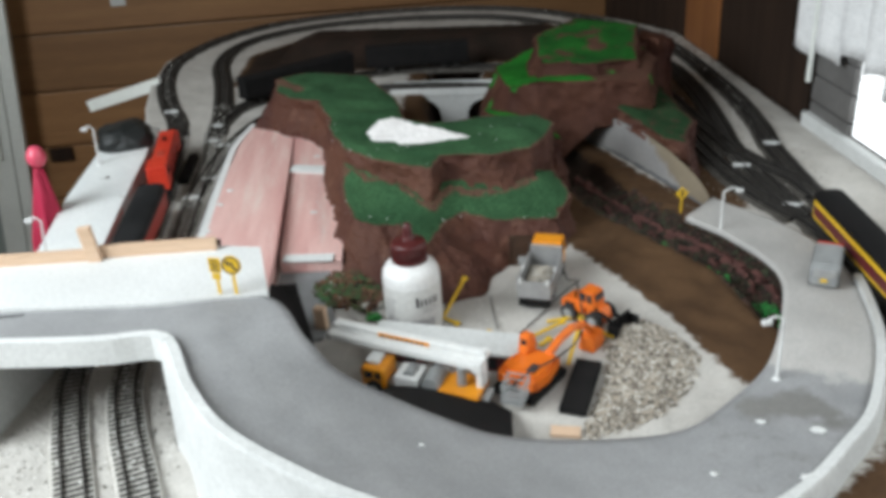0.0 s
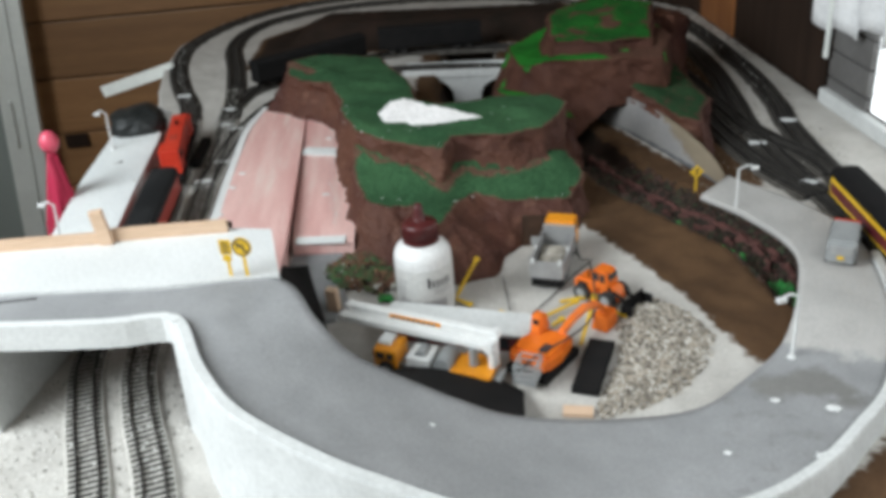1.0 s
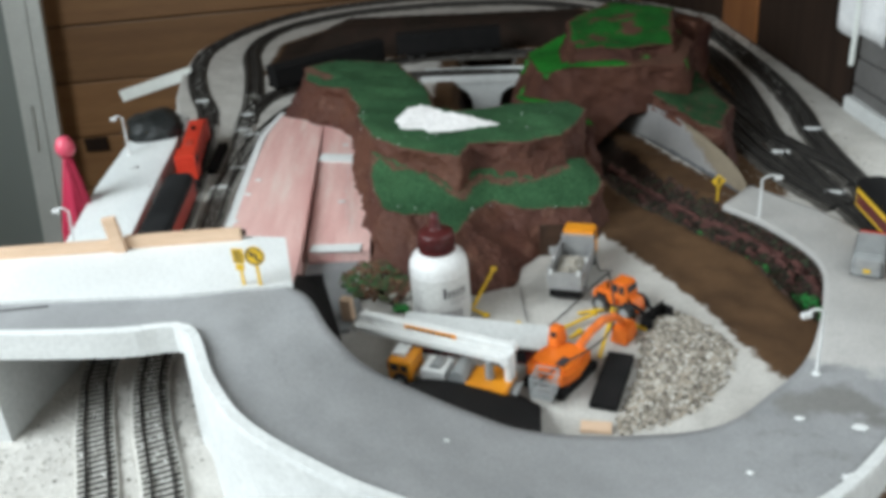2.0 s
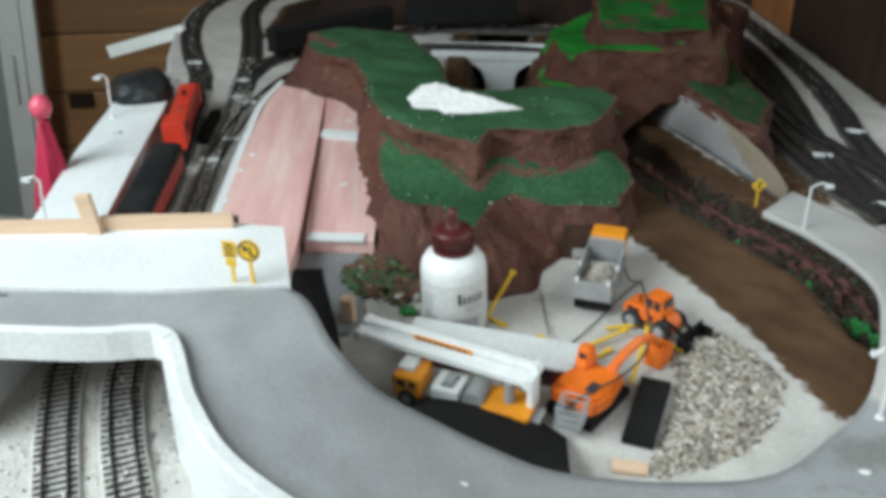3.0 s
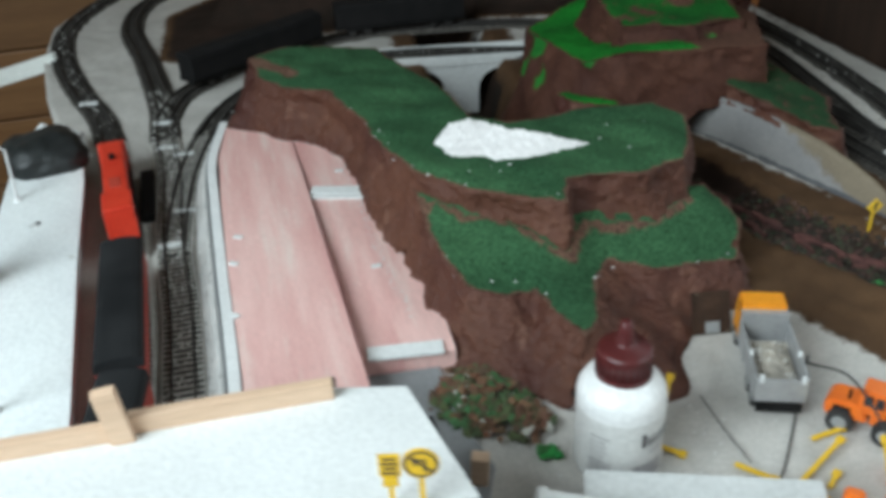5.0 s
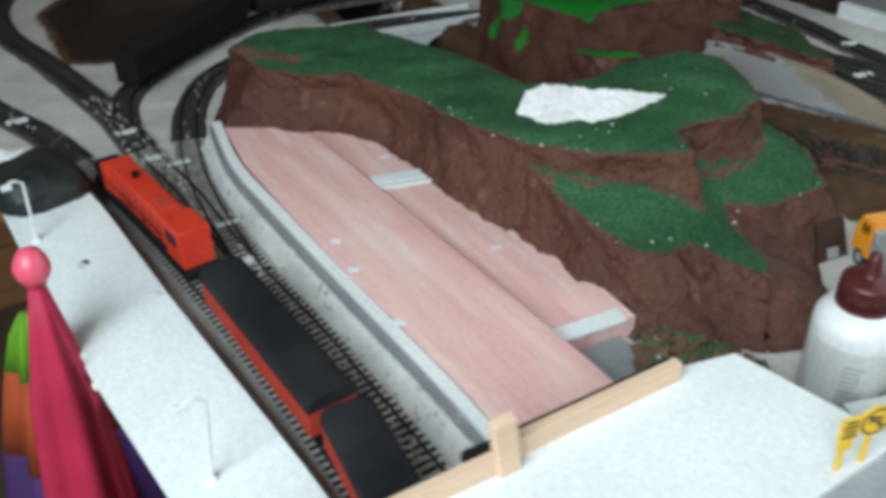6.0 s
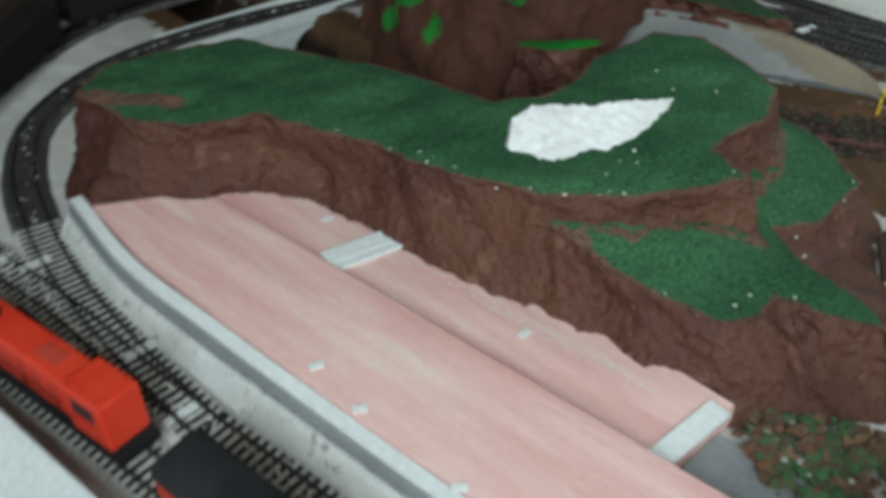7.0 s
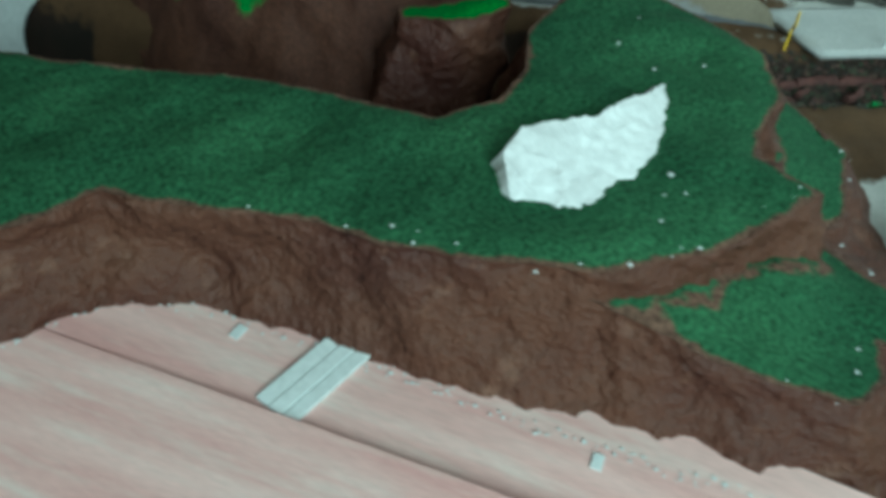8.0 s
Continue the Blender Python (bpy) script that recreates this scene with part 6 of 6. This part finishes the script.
# lace valance
def lace(label, v0, v1, z0, z1, out):
    bm = bmesh.new()
    nu, nv = 60, 26
    rows = []
    for i in range(nu + 1):
        v = v0 + (v1 - v0) * i / nu
        ruffle = 0.010 * math.sin(v * 95) + 0.006 * math.sin(v * 41 + 1)
        hem = z0 + 0.016 * abs(math.sin(v * 38)) + 0.006 * math.sin(v * 17)
        rows.append([room(RIGHT - out - ruffle * (1 - j / nv * 0.5), v, hem + (z1 - hem) * j / nv) for j in range(nv + 1)])
    vs = [[bm.verts.new(p) for p in r] for r in rows]
    for a, b in zip(vs, vs[1:]):
        for j in range(nv):
            bm.faces.new((a[j], b[j], b[j + 1], a[j + 1]))
    ob = part("lace_curtain", bm, M["lace"], None, "", None, True)
    mod = ob.modifiers.new("thickness", "SOLIDIFY")
    mod.thickness = 0.0008
    return tagged(ob, label, "curtain", "lace curtains")


lace("short white lace curtain with a scalloped hem", 1.235, 1.355, 0.105, 0.55, 0.02)
lace("white lace curtain gathered over the bright window", 0.6, 1.20, 0.115, 0.6, 0.03)
tagged(part("curtain_wand", rod(room(RIGHT - 0.012, 1.322, 0.065), room(RIGHT - 0.010, 1.318, 0.40), 0.004), M["frame"], None), "white plastic curtain wand", "wand")

shutter = thing("door_1", "white painted glazed door leaf leaning against the boards", "door", TURN_ROOM @ pose(-0.80, BACK - 0.06, FLOOR, 0, 6.5, 0), "", "structure")
part("stile", box(-0.055, 0.0, -0.02, 0.02, 0, 2.05, 0.004), M["frame"], shutter)
part("stile", box(0.004, 0.036, -0.026, -0.004, 0, 2.05, 0.004), M["frame"], shutter)
part("stile", box(-0.30, -0.25, -0.02, 0.02, 0, 2.05, 0.004), M["frame"], shutter)
part("door_rail", box(-0.25, -0.055, -0.018, 0.018, 0, 0.12, 0.004), M["frame"], shutter)
part("door_rail", box(-0.25, -0.055, -0.018, 0.018, 1.93, 2.05, 0.004), M["frame"], shutter)
part("pane", box(-0.25, -0.055, -0.004, 0.004, 0.12, 1.93), M["pane"], shutter)
part("bolt", box(-0.032, -0.022, -0.032, -0.020, 0.44, 0.56, 0.003), M["frame"], shutter)
tagged(part("plug_socket", box(-0.03, 0.03, -0.012, 0.0, -0.018, 0.018, 0.003), M["dark_wood"], None, "", TURN_ROOM @ pose(-0.655, BACK, -0.335)), "dark socket on the pine boards", "socket")
tagged(part("paper_label", box(-0.018, 0.018, -0.003, 0.0, -0.014, 0.014, 0.0005), M["white2"], None, "", TURN_ROOM @ pose(-0.43, BACK, 0.045)), "pale paper label on the pine boards", "label")


# ---- loose stuff ----
def scatter(name, label, category, places, size, material, seed, flat=0.7):
    """Many small angular chips in one mesh: (x, y, z) places, sizes between two bounds."""
    rng = np.random.default_rng(seed)
    verts, faces = [], []
    corners = np.array([(1, 0, 0), (-1, 0, 0), (0, 1, 0), (0, -1, 0), (0, 0, 1), (0, 0, -1)], float)
    tris = [(0, 2, 4), (2, 1, 4), (1, 3, 4), (3, 0, 4), (2, 0, 5), (1, 2, 5), (3, 1, 5), (0, 3, 5)]
    for x, y, zz in places:
        s = rng.uniform(*size)
        c = corners * (0.6 + 0.7 * rng.random((6, 1))) * s
        q, _ = np.linalg.qr(rng.normal(size=(3, 3)))
        c = c @ q
        c[:, 2] *= flat
        base = len(verts)
        verts += [(x + p[0], y + p[1], zz + p[2] + s * 0.25) for p in c]
        faces += [(a + base, b + base, d + base) for a, b, d in tris]
    me = bpy.data.meshes.new(name)
    me.from_pydata(verts, [], faces)
    me.materials.append(material)
    return tagged(new(name, me), label, category, "", "stuff")


def chip_mat(name, colours, rough=0.9):
    """Loose chips, each in a tint of its own."""
    m, n, l, b = node_mat(name)
    geo = n.new("ShaderNodeNewGeometry")
    r = n.new("ShaderNodeValToRGB")
    r.color_ramp.interpolation = "CONSTANT"
    while len(r.color_ramp.elements) < len(colours):
        r.color_ramp.elements.new(0.5)
    for i, (e, c) in enumerate(zip(r.color_ramp.elements, colours)):
        e.position, e.color = i / len(colours), (*c, 1)
    l.new(geo.outputs["Random Per Island"], r.inputs["Fac"])
    l.new(r.outputs["Color"], b.inputs["Base Color"])
    b.inputs["Roughness"].default_value = rough
    return m


def fill(poly, count, seed, height=None):
    rng = random.Random(seed)
    xs, ys = [p[0] for p in poly], [p[1] for p in poly]
    out = []
    while len(out) < count:
        x, y = rng.uniform(min(xs), max(xs)), rng.uniform(min(ys), max(ys))
        d = dist_line(x, y, poly + poly[:1])
        if inside(x, y, poly) and rng.random() < 0.25 + d * 60:
            out.append((x, y, (height or ground_height)(x, y)))
    return out


PILE = [(0.166, 0.893), (0.205, 0.925), (0.235, 0.900), (0.256, 0.861), (0.245, 0.815), (0.222, 0.777), (0.190, 0.752), (0.153, 0.736), (0.152, 0.76), (0.168, 0.815), (0.172, 0.85)]


def pile_height(x, y):
    return ground_height(x, y) + 0.010 * step_between(0, 0.03, dist_line(x, y, PILE + PILE[:1])) * (0.5 + 0.5 * noise.noise(Vector((x * 50, y * 50, 1))))


scatter("gravel_heap", "heap of mixed grey and tan gravel", "gravel", fill(PILE, 4600, 1, pile_height), (0.0009, 0.0029), chip_mat("gravel_chips", [(0.42, 0.385, 0.33), (0.30, 0.265, 0.22), (0.20, 0.175, 0.145), (0.54, 0.51, 0.46), (0.35, 0.30, 0.24), (0.12, 0.10, 0.08)]), 1)
LEFT_YARD = [(-0.40, 0.45), (-0.06, 0.45), (-0.16, 0.66), (-0.17, 0.80), (-0.335, 0.80), (-0.335, 0.70), (-0.40, 0.66)]
scatter("track_gravel", "pale loose ballast round the tracks under the road", "gravel", fill(LEFT_YARD, 4200, 2), (0.0006, 0.0017), chip_mat("pale_chips", [(0.62, 0.61, 0.57), (0.52, 0.51, 0.47), (0.42, 0.40, 0.36), (0.68, 0.67, 0.64), (0.16, 0.15, 0.13)]), 2)
RIGHT_YARD = [(0.30, 1.20), (0.42, 1.10), (0.48, 1.20), (0.44, 1.5), (0.36, 1.85), (0.26, 1.75), (0.30, 1.40)]
scatter("track_gravel", "pale and dark loose ballast round the crossing tracks", "gravel", fill(RIGHT_YARD, 1500, 3), (0.0006, 0.0016), chip_mat("grey_chips", [(0.34, 0.31, 0.26), (0.24, 0.21, 0.17), (0.11, 0.095, 0.08), (0.44, 0.41, 0.36)]), 3)
MID_YARD = [(-0.31, 0.90), (-0.268, 1.10), (-0.31, 1.25), (-0.345, 1.40), (-0.44, 1.50), (-0.40, 1.30), (-0.36, 1.15), (-0.33, 0.95)]
scatter("track_gravel", "pale loose ballast between the station tracks", "gravel", fill(MID_YARD, 1500, 4), (0.0005, 0.0014), bpy.data.materials["pale_chips"], 4)
BED = [(0.140, 1.235), (0.180, 1.150), (0.236, 1.090), (0.286, 1.025), (0.312, 0.958), (0.335, 0.918), (0.362, 0.930), (0.368, 1.0), (0.356, 1.045), (0.324, 1.104), (0.266, 1.172), (0.196, 1.268), (0.150, 1.335)]
scatter("stream_debris", "brown bark and mossy debris in the stream bed", "debris", fill(BED, 5200, 5), (0.0010, 0.0036), chip_mat("bark_chips", [(0.030, 0.018, 0.012), (0.048, 0.024, 0.018), (0.070, 0.030, 0.024), (0.034, 0.036, 0.018), (0.018, 0.014, 0.010), (0.044, 0.040, 0.022), (0.026, 0.020, 0.014), (0.085, 0.045, 0.034), (0.020, 0.018, 0.011), (0.030, 0.045, 0.020)]), 5, 0.8)
scatter("stream_moss", "bright green moss tufts in the stream bed", "moss", [(x, y, ground_height(x, y) + 0.002) for x0, y0 in ((0.292, 1.045), (0.300, 1.035), (0.330, 0.975), (0.338, 0.968), (0.25, 1.09), (0.347, 0.95)) for x, y in [(x0 + random.uniform(-0.008, 0.008), y0 + random.uniform(-0.008, 0.008)) for _ in range(26)]], (0.0015, 0.004), chip_mat("moss_chips", [(0.02, 0.20, 0.04), (0.03, 0.12, 0.03), (0.04, 0.28, 0.06)]), 6)
random.seed(21)
FAR_SIDE = curve([Vector((x, y, 0)) for x, y in ((0.150, 1.305), (0.200, 1.226), (0.252, 1.156), (0.302, 1.098), (0.336, 1.050), (0.352, 0.99))], 0.004)
MIDDLE = curve([Vector((*q, 0)) for q in STREAM[6:]], 0.004)
for i in range(34):
    c, f, spread = (FAR_SIDE, (i + 0.5) / 20, 0.003) if i < 20 else (MIDDLE, (i - 19.5) / 15, 0.012)
    at = min(len(c) - 3, int(f * (len(c) - 1)))
    p, d = c[at], c[at + 2] - c[at]
    L = random.uniform(0.010, 0.019) if i < 20 else random.uniform(0.006, 0.014)
    bm = bmesh.new()
    rod((-L, 0, 0), (L, 0, 0), 0.0042, 0.0030, 9, bm)
    bmesh.ops.subdivide_edges(bm, edges=[e for e in bm.edges if e.calc_length() > L], cuts=4)
    for v in bm.verts:
        v.co += Vector((0, noise.noise(v.co * 120 + Vector((i, 0, 0))), noise.noise(v.co * 120 + Vector((0, i, 0))))) * 0.0035
    x, y = p.x + random.uniform(-spread, spread), p.y + random.uniform(-spread, spread)
    tagged(part("bark_piece", bm, M["bark"], None, "", Matrix.Translation((x, y, ground_height(x, y) + 0.002)) @ Matrix.Rotation(math.atan2(d.y, d.x) + random.uniform(-0.25, 0.25) * (1 if i < 20 else 2.5), 4, "Z")), "reddish brown bark piece lying in the stream bed", "bark", "bark pieces")
HEAP = [(-0.128, 0.962), (-0.115, 1.000), (-0.086, 1.012), (-0.060, 0.985), (-0.044, 0.945), (-0.055, 0.922), (-0.080, 0.925), (-0.105, 0.935)]


def heap_height(x, y):
    return 0.003 + 0.009 * step_between(0, 0.03, dist_line(x, y, HEAP + HEAP[:1])) * (0.6 + 0.6 * noise.noise(Vector((x * 60, y * 60, 1))))


scatter("leaf_litter", "heap of brown and green flocking crumbs with white flecks", "flocking heap", fill(HEAP, 460, 7, heap_height), (0.0018, 0.0060), chip_mat("litter_chips", [(0.13, 0.055, 0.028), (0.06, 0.10, 0.035), (0.09, 0.045, 0.025), (0.045, 0.13, 0.045), (0.16, 0.085, 0.045), (0.11, 0.05, 0.03), (0.05, 0.07, 0.03), (0.07, 0.09, 0.035), (0.10, 0.06, 0.03), (0.035, 0.09, 0.03), (0.13, 0.07, 0.04), (0.08, 0.05, 0.03), (0.05, 0.06, 0.025), (0.38, 0.37, 0.33)]), 7)
scatter("leaf_litter", "bright green flocking crumb beside the bottle", "flocking crumb", [(-0.052 + random.uniform(-0.006, 0.006), 0.914 + random.uniform(-0.005, 0.005), 0.002) for _ in range(30)], (0.002, 0.0045), bpy.data.materials["moss_chips"], 8)
scatter("plaster_flecks", "white plaster flecks on the green hill", "flecks", [(x, y, 0.0915) for x, y in [(random.gauss(-0.06, 0.035), random.gauss(1.150, 0.008)) for _ in range(7)] if y < 1.152] + [(random.uniform(0.03, 0.09), random.uniform(1.15, 1.25), 0.0905) for _ in range(4)], (0.0006, 0.0016), M["white"], 9, 0.4)
FOOT = [(-0.262, 1.366), (-0.224, 1.352), (-0.197, 1.318), (-0.182, 1.268), (-0.175, 1.234), (-0.164, 1.185), (-0.150, 1.120), (-0.130, 1.045)]
random.seed(11)
foot_line = curve(FOOT, 0.004)
scatter("plaster_flecks", "white plaster crumbs along the foot of the cliff", "flecks", [(p.x - random.uniform(0.001, 0.009), p.y + random.gauss(0, 0.002), 0.0163 + max(0, p.y - 1.004) * 0.0375) for p in foot_line for _ in range(2) if random.random() < 0.8], (0.0004, 0.0015), M["white"], 12, 0.16)
random.seed(12)
RIM = curve([(-0.186, 1.305), (-0.153, 1.208), (-0.131, 1.160), (-0.088, 1.122), (-0.052, 1.106), (-0.014, 1.092), (-0.008, 1.126), (0.058, 1.132), (0.094, 1.152), (0.112, 1.192)], 0.004)
LOW_RIM = curve([(-0.108, 1.072, 0.059), (-0.092, 1.040, 0.052), (-0.044, 1.040, 0.045), (-0.018, 0.980, 0.046), (0.010, 1.062, 0.040), (0.060, 1.077, 0.033), (0.126, 1.090, 0.029)], 0.004)
scatter("plaster_flecks", "white plaster specks along the rims of the green hill", "flecks", [(p.x + random.gauss(0, 0.003), p.y + random.gauss(0.002, 0.003), 0.0905) for p in RIM if random.random() < 0.12] + [(p.x + random.gauss(0, 0.003), p.y + random.gauss(0.001, 0.003), p.z + 0.002) for p in LOW_RIM if random.random() < 0.16], (0.0004, 0.0014), M["white"], 16, 0.5)
scatter("plaster_flecks", "white specks of plaster on the road and yard", "flecks", [(random.uniform(-0.05, 0.14), random.uniform(0.86, 1.0), 0.0005) for _ in range(60)], (0.0005, 0.0014), M["white"], 13, 0.4)
for i, (x, y, r) in enumerate(((0.305, 0.673, 0.007), (0.325, 0.735, 0.006), (0.035, 0.655, 0.003), (0.285, 0.745, 0.004), (0.24, 0.675, 0.003))):
    best = min(range(len(IN_LINE)), key=lambda j: (IN_LINE[j].lerp(OUT_LINE[j], 0.5) - Vector((x, y, 0.03))).length)
    a, b = IN_LINE[best], OUT_LINE[best]
    f = max(0, min(1, (Vector((x, y, 0)) - Vector((a.x, a.y, 0))).length / max(0.001, Vector((b.x - a.x, b.y - a.y, 0)).length)))
    bm = bmesh.new()
    ring = [bm.verts.new((r * (1 + 0.5 * noise.noise(Vector((i * 3.0, k * 0.9, 0)))) * math.cos(k * math.pi / 8), 0.7 * r * (1 + 0.5 * noise.noise(Vector((i * 3.0, k * 0.9, 5)))) * math.sin(k * math.pi / 8), 0)) for k in range(16)]
    top = bm.verts.new((0, 0, 0.0012))
    for k in range(16):
        bm.faces.new((ring[k], ring[(k + 1) % 16], top))
    bm.faces.new(ring[::-1])
    tagged(part("plaster_splash", bm, M["white"], None, "", Matrix.Translation((x, y, a.z + (b.z - a.z) * f + 0.0012))), "dried white plaster splash on the road", "plaster splash", "plaster splashes")
random.seed(14)
specks = [p + Vector((random.uniform(-0.014, 0.014), random.uniform(-0.002, 0.002), 0.0035)) for p in curve(T2, 0.0011) if p.x < -0.2 and 0.84 < p.y < 1.6] + [p + Vector((random.uniform(-0.013, 0.013), 0, 0.0035)) for p in curve(T3, 0.006)] + [p + Vector((random.uniform(-0.015, 0.015), random.uniform(-0.003, 0.003), 0.0035)) for p in curve(T2, 0.0018) if p.x < 0 and p.y < 0.82] + [p + Vector((random.uniform(-0.014, 0.014), 0, 0.0035)) for p in curve(T1, 0.006) if p.y > 1.45 or p.y < 0.82]
scatter("track_gravel", "pale grains of ballast caught between the sleepers", "gravel", [tuple(p) for p in specks], (0.0008, 0.0020), bpy.data.materials["pale_chips"], 15, 0.6)
